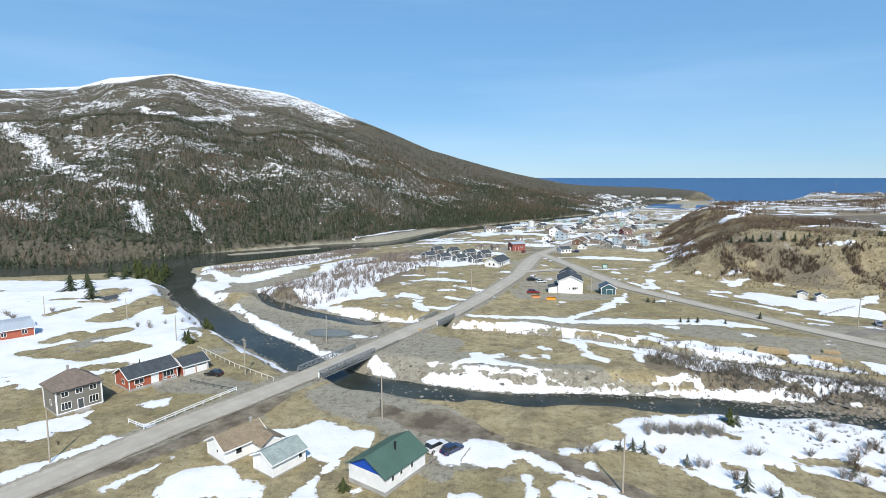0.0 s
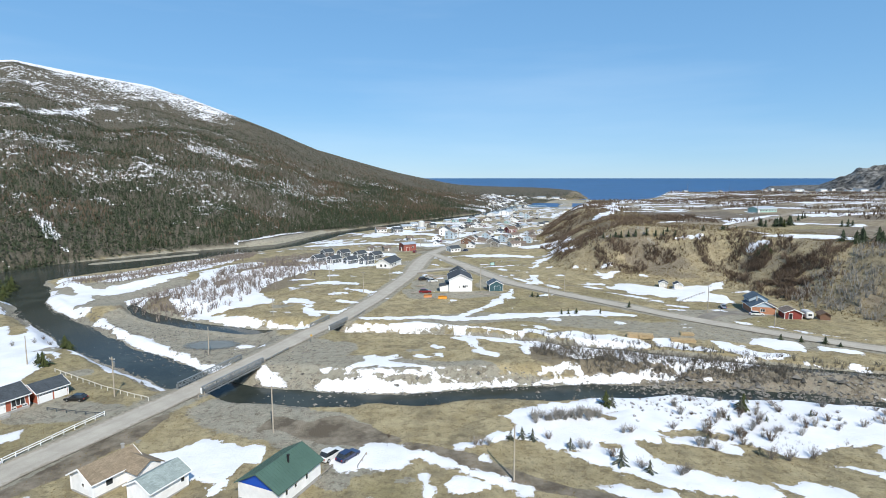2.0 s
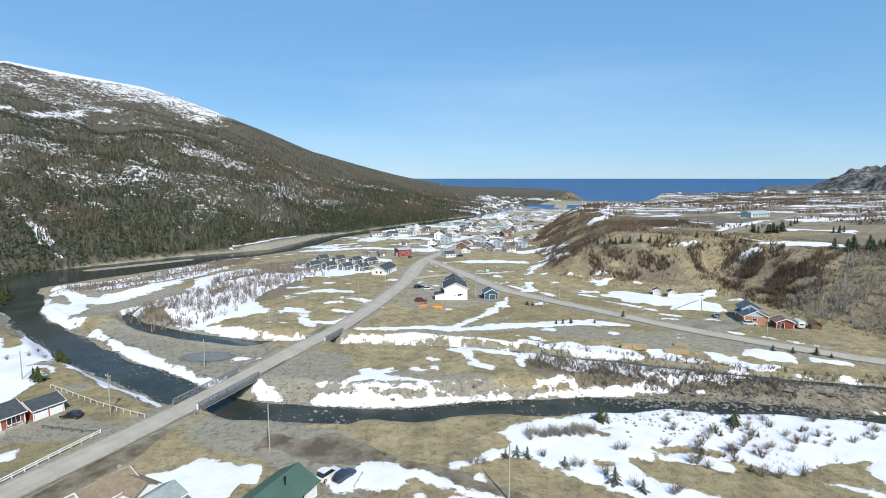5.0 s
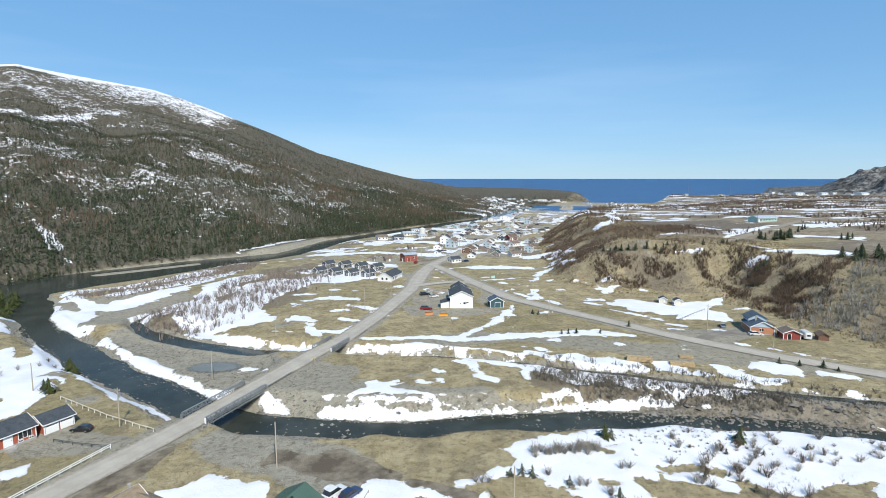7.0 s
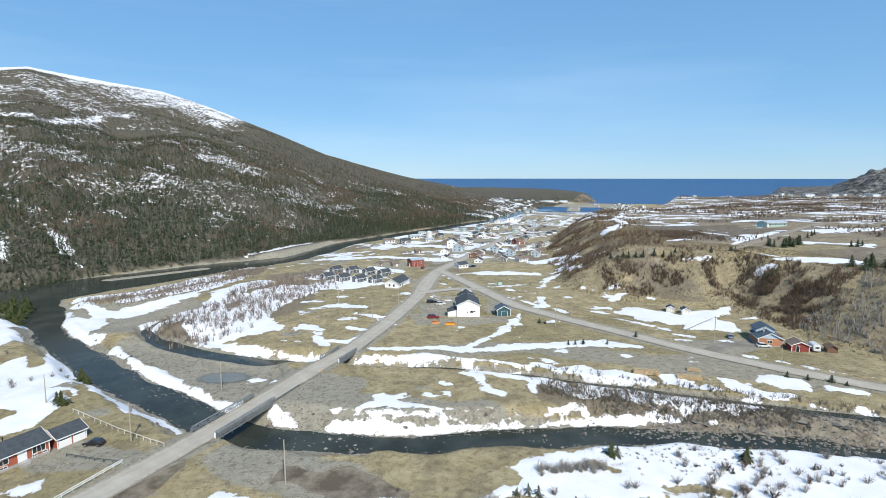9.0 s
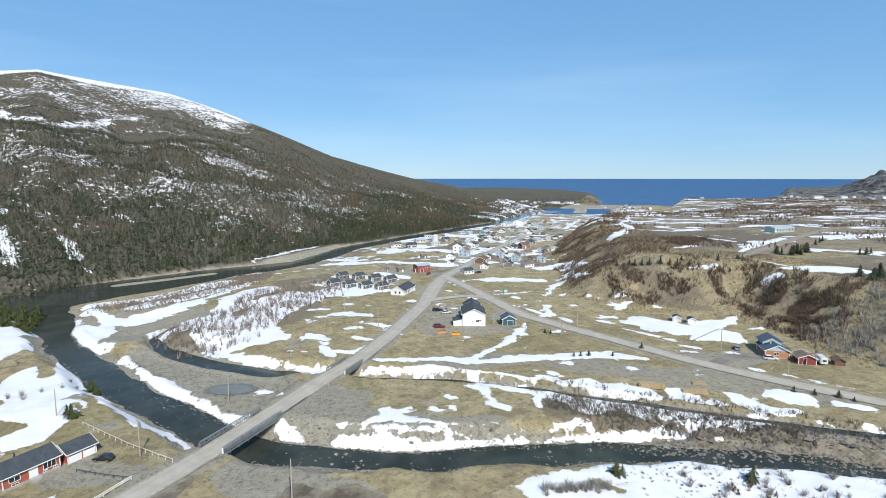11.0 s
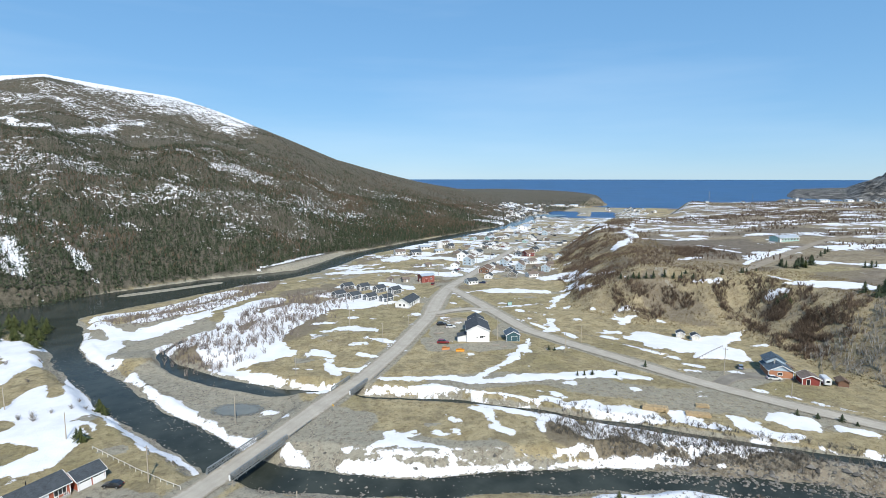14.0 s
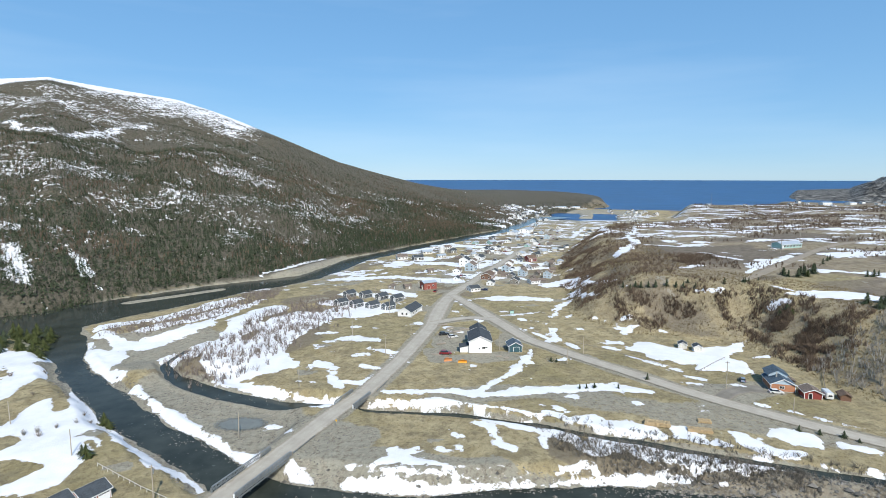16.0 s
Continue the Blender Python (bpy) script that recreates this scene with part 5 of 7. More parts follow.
# ---- bridges ----
def truss_bridge(ends, panels, tall, label):
    """A steel panel bridge: deck on girders, a lattice of panels on either side, end posts and stone abutments."""
    (ax, ay), (bx, by) = ends
    long = math.hypot(bx - ax, by - ay)
    ob = thing("bridge", pose((ax + bx) / 2, (ay + by) / 2, 0.12, 0, 0, math.degrees(math.atan2(by - ay, bx - ax))), label, "bridge", "bridges on the village road")
    h, half = long / 2 + 0.6, 3.35
    bm = bmesh.new()
    box(bm, -h, h, -half + 0.15, half - 0.15, -0.32, -0.02)
    part("deck", bm, CONCRETE, ob)
    for y in (-2.4, -0.8, 0.8, 2.4):
        bm = bmesh.new()
        box(bm, -h, h, y - 0.12, y + 0.12, -0.85, -0.33)
        part("girder", bm, DARK_STEEL, ob)
    step = 2 * h / panels
    for s in (-1, 1):
        y = s * (half + 0.05)
        for k in range(panels):
            x0, x1 = -h + k * step, -h + (k + 1) * step
            bm = bmesh.new()
            beam(bm, ((x0 + x1) / 2, y, -0.62), ((x0 + x1) / 2, y, tall), 0.16, 0.11)
            panel = part("truss_panel", bm, STEEL, ob)
            bm = bmesh.new()
            beam(bm, (x0 + 0.06, y, -0.62), (x0 + 0.06, y, tall), 0.16, 0.11)
            part("upright", bm, STEEL, panel)
            for z in (tall, (tall - 0.62) / 2, -0.62):
                bm = bmesh.new()
                beam(bm, (x0, y, z), (x1, y, z), 0.36 if z != (tall - 0.62) / 2 else 0.10, 0.13)
                part("chord", bm, STEEL, panel)
            xm, zm = (x0 + x1) / 2, (tall - 0.62) / 2
            for yy in (y - 0.16, y + 0.16):
                for a, b in (((x0, tall), (xm, -0.62)), ((xm, -0.62), (x1, tall)), ((x0, zm), (xm, tall)), ((xm, tall), (x1, zm))):
                    bm = bmesh.new()
                    beam(bm, (a[0], yy, a[1]), (b[0], yy, b[1]), 0.075)
                    part("diagonal", bm, STEEL, panel)
            bm = bmesh.new()
            beam(bm, ((x0 + x1) / 2, y + s * 0.15, tall - 0.25), ((x0 + x1) / 2, y + s * 0.75, -0.72), 0.08)
            part("raker", bm, STEEL, ob)
        for x in (-h - 0.2, h + 0.2):
            bm = bmesh.new()
            box(bm, x - 0.12, x + 0.12, y - 0.14, y + 0.14, -0.6, tall * 0.85)
            part("end_post", bm, TRIM if (s < 0 and x < 0) else STEEL, ob)
    for x in (-h - 0.5, h + 0.5):
        bm = bmesh.new()
        box(bm, x - 0.9, x + 0.9, -half - 0.5, half + 0.5, -5.2, -0.36)
        part("abutment", bm, CONCRETE, ob)
    return ob


truss_bridge(BRIDGE_A, 7, 1.35, "grey galvanised steel panel bridge over the dark river")
truss_bridge(BRIDGE_B, 4, 1.25, "short grey steel panel bridge over the creek")


def guard_rail(points, label):
    ob = thing("guard_rail", pose(*points[0], gz(*points[0])), label, "guard rail")
    base = Vector((*points[0], gz(*points[0])))
    for a, b in zip(points, points[1:]):
        n = max(2, int(math.hypot(b[0] - a[0], b[1] - a[1]) / 2.4))
        for k in range(n + 1):
            x, y = a[0] + (b[0] - a[0]) * k / n, a[1] + (b[1] - a[1]) * k / n
            bm = bmesh.new()
            p = Vector((x, y, gz(x, y))) - base
            box(bm, p.x - 0.09, p.x + 0.09, p.y - 0.09, p.y + 0.09, p.z - 0.4, p.z + 0.75)
            part("post", bm, GREY_WOOD, ob)
        bm = bmesh.new()
        beam(bm, Vector((*a, gz(*a) + 0.62)) - base, Vector((*b, gz(*b) + 0.62)) - base, 0.08, 0.26)
        part("rail", bm, STEEL, ob)


guard_rail([(-17.8, 138.2), (-12.5, 147.5)], "weathered guard rail beside the bridge's end")
guard_rail([(6.2, 176.5), (10.5, 185.5)], "weathered guard rail beside the creek bridge")
guard_rail([(-29.0, 117.5), (-27.2, 120.4)], "short guard rail before the bridge")


# ---- houses by the near end of the bridge ----
def hip_house(label, x, y, yaw, w, d, wall_h, rise, ridge, wall_mat, roof_mat):
    ob = thing("house", pose(x, y, gz(x, y), 0, 0, yaw), label, "house")
    bm = bmesh.new()
    box(bm, -w / 2 - 0.05, w / 2 + 0.05, -d / 2 - 0.05, d / 2 + 0.05, -1.2, 0.35)
    part("foundation", bm, CONCRETE, ob)
    bm = bmesh.new()
    box(bm, -w / 2, w / 2, -d / 2, d / 2, 0.35, wall_h)
    part("wall", bm, wall_mat, ob)
    bm = bmesh.new()
    o = 0.5
    low = [bm.verts.new(p) for p in ((-w / 2 - o, -d / 2 - o, wall_h), (w / 2 + o, -d / 2 - o, wall_h), (w / 2 + o, d / 2 + o, wall_h), (-w / 2 - o, d / 2 + o, wall_h))]
    mid = [bm.verts.new(v.co + Vector((0, 0, 0.16))) for v in low]
    top = [bm.verts.new((-ridge / 2, 0, wall_h + rise)), bm.verts.new((ridge / 2, 0, wall_h + rise))]
    bm.faces.new(low[::-1])
    for k in range(4):
        bm.faces.new((low[k], low[(k + 1) % 4], mid[(k + 1) % 4], mid[k]))
    bm.faces.new((mid[0], mid[1], top[1], top[0]))
    bm.faces.new((mid[1], mid[2], top[1]))
    bm.faces.new((mid[2], mid[3], top[0], top[1]))
    bm.faces.new((mid[3], mid[0], top[0]))
    part("roof", bm, roof_mat, ob)
    for sx in (-1, 1):
        for sy in (-1, 1):
            bm = bmesh.new()
            box(bm, sx * w / 2 - 0.12, sx * w / 2 + 0.12, sy * d / 2 - 0.12, sy * d / 2 + 0.12, 0.35, wall_h)
            part("corner_board", bm, TRIM, ob)
    bm = bmesh.new()
    for y0 in (-d / 2 - 0.08, d / 2 + 0.0):
        box(bm, -w / 2, w / 2, y0, y0 + 0.08, 0.3, 0.5)
    part("water_table", bm, TRIM, ob)
    for u in (-2.5, 0, 2.5):
        window(ob, on_wall(w, d, "front", u, 4.15), 1.15, 0.95, 1)
    for u in (-2.4, 2.5):
        window(ob, on_wall(w, d, "front", u, 1.75), 1.6, 1.35, 2)
    window(ob, on_wall(w, d, "left", 0.3, 2.2), 0.5, 1.1, 0)
    window(ob, on_wall(w, d, "right", 0, 2.0), 1.0, 1.2, 0)
    door(ob, on_wall(w, d, "front", 0.1, 0.35), 0.95, 2.05, DARK_STEEL, "dark panelled door")
    bm = bmesh.new()
    box(bm, -1.2, 1.5, -d / 2 - 1.3, -d / 2 - 0.06, -0.6, 0.28)
    box(bm, -0.6, 0.9, -d / 2 - 1.7, -d / 2 - 1.3, -0.6, 0.12)
    part("porch_step", bm, CONCRETE, ob)
    chimney(ob, -0.2, 1.0, wall_h + 1.0, wall_h + rise + 0.5, 0.35, CONCRETE)
    return ob


hip_house("grey two-storey hip-roofed house with white trim", -75.9, 105.0, 53, 8.0, 7.0, 5.0, 2.9, 1.6, GREY_SIDING, ROOF_TAUPE)

red = gable_house("orange-red bungalow with white trim and charcoal roof", -68.3, 118.6, 54, 10.6, 6.6, 2.9, 1.75, RED_SIDING, ROOF_CHARCOAL,
                  [("front", -3.2, 1.75, 1.9, 0.95, 1), ("front", 3.3, 1.75, 2.4, 1.35, 2), ("front", -3.2, 0.62, 1.2, 0.35, 1), ("front", 2.4, 0.62, 0.8, 0.35, 1), ("front", 4.4, 0.62, 0.8, 0.35, 1), ("left", 0.5, 1.7, 0.9, 1.0, 0)],
                  [("front", 0.2, 1.5, 2.05, TRIM)], base=0.45)
bm = bmesh.new()
box(bm, -0.8, 1.2, -4.5, -3.36, -0.6, 0.4)
box(bm, -0.5, 0.9, -4.9, -4.5, -0.6, 0.2)
part("porch_step", bm, CONCRETE, red)
bm = bmesh.new()
rod(bm, (-1.0, 0.8, 4.0), (-1.0, 0.8, 5.3), 0.12, 0.12, 8)
part("vent_pipe", bm, BLACK, red)

garage = gable_house("attached red garage with white doors and charcoal roof", -61.6, 125.6, 52, 5.9, 5.6, 2.5, 1.35, RED_SIDING, ROOF_CHARCOAL, name="garage", category="garage", base=0.1)
for u in (-1.45, 1.45):
    bm = bmesh.new()
    box(bm, u - 1.3, u + 1.3, -2.88, -2.78, 0.1, 2.15)
    for k in range(4):
        box(bm, u - 1.26, u + 1.26, -2.9, -2.88, 0.14 + k * 0.5, 0.58 + k * 0.5)
    gate = part("garage_door", bm, TRIM, garage, "white sectional garage door")
    for k in range(4):
        bm = bmesh.new()
        box(bm, u - 1.1 + k * 0.58, u - 0.66 + k * 0.58, -2.915, -2.9, 1.72, 1.98)
        part("pane", bm, GLASS, gate)

brown = gable_house("white bungalow with worn tan shingle roof", -35.2, 86.6, 51, 7.6, 5.6, 2.6, 1.55, WHITE, ROOF_TAN, [("left", 0.4, 1.7, 0.5, 0.5, 0), ("front", -1.4, 1.6, 1.0, 0.9, 0)], base=0.25)
bm = bmesh.new()
prism(bm, [(-1.9, 0.2), (1.9, 0.2), (1.9, 2.5), (0, 3.6), (-1.9, 2.5)], -3.2, 2.0)
wing = part("wing", bm, WHITE, brown, "white gabled wing")
wing.matrix_local = pose(3.1, -2.6, 0, 0, 0, 90)
bm = bmesh.new()
for s in (-1, 1):
    o = [(0, 3.62), (s * 2.35, 2.26), (s * 2.35, 2.42), (0, 3.78)]
    prism(bm, o if s > 0 else o[::-1], -3.6, 3.2)
part("wing_roof", bm, ROOF_TAN, wing)
chimney(brown, 2.8, 0.3, 3.4, 4.9, 0.35, CONCRETE)

gable_house("white garage shed with mottled sage shingle roof", -26.6, 82.0, 54, 6.3, 4.9, 2.5, 1.25, WHITE, ROOF_SAGE, [("front", 2.2, 1.6, 0.6, 0.7, 0)], name="shed", category="shed", base=0.2)

green = gable_house("white house with green metal roof and royal blue gable", -8.7, 79.3, 55, 9.8, 7.4, 3.1, 1.95, WHITE, ROOF_GREEN, [("front", -3.2, 2.2, 0.5, 0.8, 0), ("front", -1.2, 2.2, 0.5, 0.6, 0), ("front", 1.4, 2.2, 0.5, 0.8, 0)],
                    base=0.7, gable_mat=BLUE_TRIM, over=0.4, trim=False)
bm = bmesh.new()
rod(bm, (0.3, -1.3, 4.2), (0.3, -1.3, 5.6), 0.16, 0.16, 9)
rod(bm, (0.3, -1.3, 5.6), (0.3, -1.3, 5.75), 0.24, 0.24, 9)
part("flue", bm, BLACK, green, "black stove flue")
bm = bmesh.new()
for k in range(21):
    x = -5.2 + k * 0.52
    for s in (-1, 1):
        beam(bm, (x, 0, 5.24), (x, s * 4.1, 5.24 - 4.1 * 1.95 / 3.7), 0.04, 0.05)
part("standing_seam", bm, ROOF_GREEN, green)

leftred = gable_house("orange-red workshop with grey metal roof", -126.5, 151.5, 47, 11, 5.4, 2.8, 1.3, RED_SIDING, ROOF_LIGHT, [("front", 3.2, 1.6, 1.1, 1.1, 1), ("front", -1.6, 1.6, 1.1, 1.1, 1)], name="workshop", category="workshop", base=0.2)


def arched_shed(x, y, yaw, w, d, label):
    ob = thing("arched_shed", pose(x, y, gz(x, y), 0, 0, yaw), label, "shed")
    arc = [(math.cos(a) * d / 2, math.sin(a) * d * 0.42 + 0.6) for a in np.linspace(0, math.pi, 13)]
    bm = bmesh.new()
    prism(bm, arc + [(-d / 2, -0.8), (d / 2, -0.8)], -w / 2, w / 2)
    part("shell", bm, ROOF_LIGHT, ob, "corrugated metal arch")
    for k in range(13):
        xk = -w / 2 + w * k / 12
        bm = bmesh.new()
        for (ya, za), (yb, zb) in zip(arc, arc[1:]):
            beam(bm, (xk, ya * 1.01, za * 1.01), (xk, yb * 1.01, zb * 1.01), 0.16, 0.12)
        part("rib", bm, CHROME, ob)


arched_shed(-133, 160, 47, 10, 6, "corrugated silver arched storage shed in snow")
gable_house("small weathered grey shed standing in snow", -126, 198, 60, 4.6, 2.6, 1.9, 0.6, GREY_WOOD, ROOF_CHARCOAL, [("front", 0, 1.1, 0.6, 0.5, 0)], name="shed", category="shed", base=0.1, trim=False)


# ---- fences, poles, wires ----
def board_fence(points, rails, step, tall, material, label):
    base = Vector((*points[0], gz(*points[0])))
    ob = thing("fence", pose(*base), label, "fence")
    for a, b in zip(points, points[1:]):
        n = max(1, round(math.hypot(b[0] - a[0], b[1] - a[1]) / step))
        spots = [Vector((a[0] + (b[0] - a[0]) * k / n, a[1] + (b[1] - a[1]) * k / n, 0)) for k in range(n + 1)]
        for p in spots:
            p.z = gz(p.x, p.y)
        for p in spots:
            q = p - base
            lean = random.uniform(-0.04, 0.04)
            bm = bmesh.new()
            beam(bm, q - Vector((0, 0, 0.3)), q + Vector((lean, lean, tall)), 0.13)
            part("post", bm, material, ob)
        for p, q in zip(spots, spots[1:]):
            for k in range(rails):
                bm = bmesh.new()
                z = tall * (0.92 - 0.42 * k)
                beam(bm, p - base + Vector((0, 0, z)), q - base + Vector((0, 0, z)), 0.05, 0.16)
                part("rail", bm, material, ob)


board_fence([(-66.5, 140.5), (-52.0, 128.6), (-39.0, 118.0)], 1, 2.4, 0.95, CREAM, "white post and rail fence beside the driveway")
board_fence([(-59.8, 96.6), (-55.4, 94.0), (-45.2, 112.3)], 2, 2.1, 0.95, TRIM, "white two-rail fence along the road")
board_fence([(-58.2, 118.4), (-49.5, 114.5), (-45.2, 112.3)], 1, 2.2, 0.7, DARK_STEEL, "dark low rail fence by the lawn")
board_fence([(-3.2, 80.2), (-1.0, 83.6)], 1, 1.6, 0.7, GREY_WOOD, "short grey rail fence behind the house")
board_fence([(3.0, 82.6), (4.6, 86.4)], 1, 1.9, 0.7, GREY_WOOD, "short grey rail fence in snow")
board_fence([(128, 176), (148, 188)], 1, 2.5, 0.9, GREY_WOOD, "grey garden fence across a snow patch")
board_fence([(160, 152), (176, 170)], 2, 2.5, 1.1, GREY_WOOD, "old grey fence climbing the bluff")
board_fence([(97, 218), (107, 204), (118, 184)], 1, 4.0, 0.8, GREY_WOOD, "old wire fence posts beside the road")


def power_pole(x, y, tall, arm=0.0, box_on=False, yaw=58, label="weathered wooden utility pole"):
    ob = thing("utility_pole", pose(x, y, gz(x, y), random.uniform(-1, 1), random.uniform(-1, 1), yaw), label, "utility pole", "utility poles")
    bm = bmesh.new()
    rod(bm, (0, 0, -0.8), (0, 0, tall), 0.16, 0.10, 8)
    part("pole", bm, POLE_WOOD, ob)
    if arm:
        bm = bmesh.new()
        box(bm, -0.07, 0.07, -arm, arm, tall - 0.65, tall - 0.5)
        part("crossarm", bm, GREY_WOOD, ob)
        for yy in (-arm + 0.1, 0, arm - 0.1):
            bm = bmesh.new()
            rod(bm, (0, yy, tall - 0.5), (0, yy, tall - 0.3), 0.05, 0.035, 6)
            part("insulator", bm, TRIM, ob)
    if box_on:
        bm = bmesh.new()
        rod(bm, (0.32, 0, tall - 2.3), (0.32, 0, tall - 1.2), 0.24, 0.24, 10)
        rod(bm, (0.32, 0, tall - 1.2), (0.32, 0, tall - 1.05), 0.08, 0.05, 6)
        part("transformer", bm, CHROME, ob, "grey transformer can")
    return ob


POLES = [(-64.3, 82.3, 9.0), (-47.2, 122.8, 9.0), (-11.8, 98.6, 9.0), (26.5, 73.6, 9.2), (-35.2, 156.5, 8.2), (-75.3, 146.5, 7.5), (-103.5, 171.0, 7.5), (-132, 173, 7.5), (82.0, 192.5, 8.5), (11.6, 214, 9.5), (17.9, 281, 8.5), (-20.6, 186, 6.5), (60.5, 214.5, 9.0),
         (127.0, 159.3, 10.0), (135.8, 139.6, 4.5), (12.2, 322, 8.5), (60.5, 371, 9.0), (-2, 246, 7.5), (25, 240, 6.0), (93.5, 203, 7.5)]
for k, (x, y, tall) in enumerate(POLES):
    power_pole(x, y, tall, 0.0 if k in (0, 2, 3, 4) else (0.8 if k in (1, 13, 9) else 0.0), k in (1,))
for k, y in enumerate(range(400, 720, 42)):
    x = float(np.interp(y, [p[1] for p in MAIN_ROAD], [p[0] for p in MAIN_ROAD])) - 6
    power_pole(x, y, 9, 0.7)


def road_sign(x, y, yaw, material, label):
    ob = thing("road_sign", pose(x, y, gz(x, y), 0, 0, yaw), label, "road sign")
    bm = bmesh.new()
    box(bm, -0.05, 0.05, -0.05, 0.05, -0.5, 2.3)
    part("post", bm, GREY_WOOD, ob)
    bm = bmesh.new()
    s = 0.42
    prism(bm, [(0, 2.2 - s), (s, 2.2), (0, 2.2 + s), (-s, 2.2)], -0.08, -0.055)
    part("plate", bm, material, ob)


road_sign(-6.8, 152.5, 238, YELLOW_SIGN, "yellow diamond warning sign beside the road")


def notice_board(x, y, yaw):
    ob = thing("notice_board", pose(x, y, gz(x, y), 0, 0, yaw), "teal framed notice board on two posts", "sign")
    for k in (-1, 1):
        bm = bmesh.new()
        box(bm, k * 1.2 - 0.08, k * 1.2 + 0.08, -0.08, 0.08, -0.4, 2.6)
        part("post", bm, TEAL_SIDING, ob)
    bm = bmesh.new()
    box(bm, -1.12, 1.12, -0.05, 0.05, 1.0, 2.4)
    part("board", bm, MINT, ob)
    bm = bmesh.new()
    box(bm, -1.45, 1.45, -0.25, 0.25, 2.6, 2.72)
    part("cap", bm, TEAL_SIDING, ob)


notice_board(82.9, 270.6, 10)


def board_stack(x, y, yaw, long, courses, label):
    """Rough boards stacked flat on bearers."""
    ob = thing("board_stack", pose(x, y, gz(x, y), 0, 0, yaw), label, "board stack", "stacks in the yard")
    pick = random.Random(int(x * 10))
    for k in (-1, 1):
        bm = bmesh.new()
        box(bm, k * long * 0.35 - 0.08, k * long * 0.35 + 0.08, -0.7, 0.7, -0.2, 0.14)
        part("bearer", bm, GREY_WOOD, ob)
    for c in range(courses):
        for row in range(4):
            y0, slip = -0.66 + row * 0.33, pick.uniform(-0.25, 0.25)
            bm = bmesh.new()
            box(bm, -long / 2 + slip, long / 2 + slip, y0, y0 + 0.28, 0.15 + c * 0.13, 0.26 + c * 0.13)
            part("board", bm, GREY_WOOD if (c + row) % 3 else POLE_WOOD, ob)


for x, y, yaw, long, courses in ((47.5, 243.5, 15, 4.5, 4), (52.0, 247.0, 5, 5.0, 3), (45.0, 249.5, 20, 3.6, 5), (37.0, 227.0, 12, 4.2, 3), (32.5, 213.0, -5, 3.4, 2), (57.5, 206.2, 8, 3.0, 2), (60.0, 203.8, 30, 2.6, 2), (42.5, 256.0, 10, 4.8, 3)):
    board_stack(x, y, yaw, long, courses, "stack of weathered grey boards in the gravel yard")


# ---- vehicles by the houses ----
car(-1.2, 87.2, 44, CAR_WHITE, "white car parked beside the green-roofed house", 4.7, 1.65)
car(1.5, 86.3, 44, CAR_BLUE, "navy blue car parked beside the white car", 4.4, 1.5)
car(-54.6, 122.6, 168, CAR_BLACK, "black car parked on the gravel driveway", 4.4, 1.4)
car(141.5, 153.2, -20, CAR_WHITE, "white car parked before the brick house", 4.6, 1.5)
car(138.3, 165.5, 60, CAR_SILVER, "silver-blue car parked in the driveway", 4.5, 1.5)
car(36.5, 212.5, -10, CAR_RED, "dark red pickup parked in the yard", 5.2, 1.75, "pickup")
car(33.5, 293, 10, CAR_BLACK, "black pickup parked by the white lodge", 5.2, 1.8, "pickup")
car(40.5, 240.0, 5, CAR_BLACK, "dark truck parked in the yard", 4.8, 1.7)
car(44.0, 235.5, 5, CAR_WHITE, "white car parked behind the white house", 4.6, 1.5)


def plough(x, y, yaw, paint, label):
    """A snow blade left on the ground: curved blade, frame and brackets."""
    ob = thing("snow_plough", pose(x, y, gz(x, y), 0, 0, yaw), label, "snow plough")
    arc = [(0.5 - 0.55 * math.cos(a), 0.6 + 0.62 * math.sin(a)) for a in np.linspace(-1.3, 1.3, 8)]
    bm = bmesh.new()
    prism(bm, arc + [(p[0] - 0.07, p[1]) for p in arc[::-1]], -1.7, 1.7)
    part("blade", bm, paint, ob)
    for s in (-0.8, 0.8):
        bm = bmesh.new()
        beam(bm, (s, -0.1, 0.5), (0, -1.6, 0.4), 0.14)
        part("frame_arm", bm, paint, ob)
    bm = bmesh.new()
    box(bm, -0.7, 0.7, -1.7, -0.9, 0, 0.9)
    part("mount", bm, paint, ob)


plough(41.6, 201.8, 170, ORANGE, "orange snow plough blade standing in the yard")
plough(36.2, 204.5, 190, plain("rusty_orange", (0.50, 0.22, 0.09), 0.7, vary=0.3), "rusty orange plough blade in the yard")

# ---- houses past the river ----
white = gable_house("white two-storey house with dark blue-black roof", 52.5, 218.5, 80, 14, 9.4, 5.3, 2.2, WHITE, ROOF_CHARCOAL, [("left", 1.9, 2.4, 2.2, 0.9, 2), ("left", -0.4, 2.2, 0.4, 0.6, 0), ("front", -2, 2.0, 1.2, 1.1, 1), ("front", 3, 2.0, 1.2, 1.1, 1)], [("left", 2.6, 0.9, 2.0, TRIM)], base=0.3)
bm = bmesh.new()
prism(bm, [(-3.4, 0.3), (3.4, 0.3), (3.4, 5.6), (0, 7.6), (-3.4, 5.6)], 7.0, 13.5)
rear = part("rear_wing", bm, WHITE, white)
bm = bmesh.new()
for s in (-1, 1):
    o = [(0, 7.62), (s * 3.9, 5.3), (s * 3.9, 5.46), (0, 7.8)]
    prism(bm, o if s > 0 else o[::-1], 6.6, 14)
part("rear_roof", bm, ROOF_CHARCOAL, rear)
bm = bmesh.new()
prism(bm, [(4.7, 0.2), (8.6, 0.2), (8.6, 2.4), (4.7, 3.2)], -6.2, -1.5)
lean = part("lean_to", bm, WHITE, white, "white side lean-to")
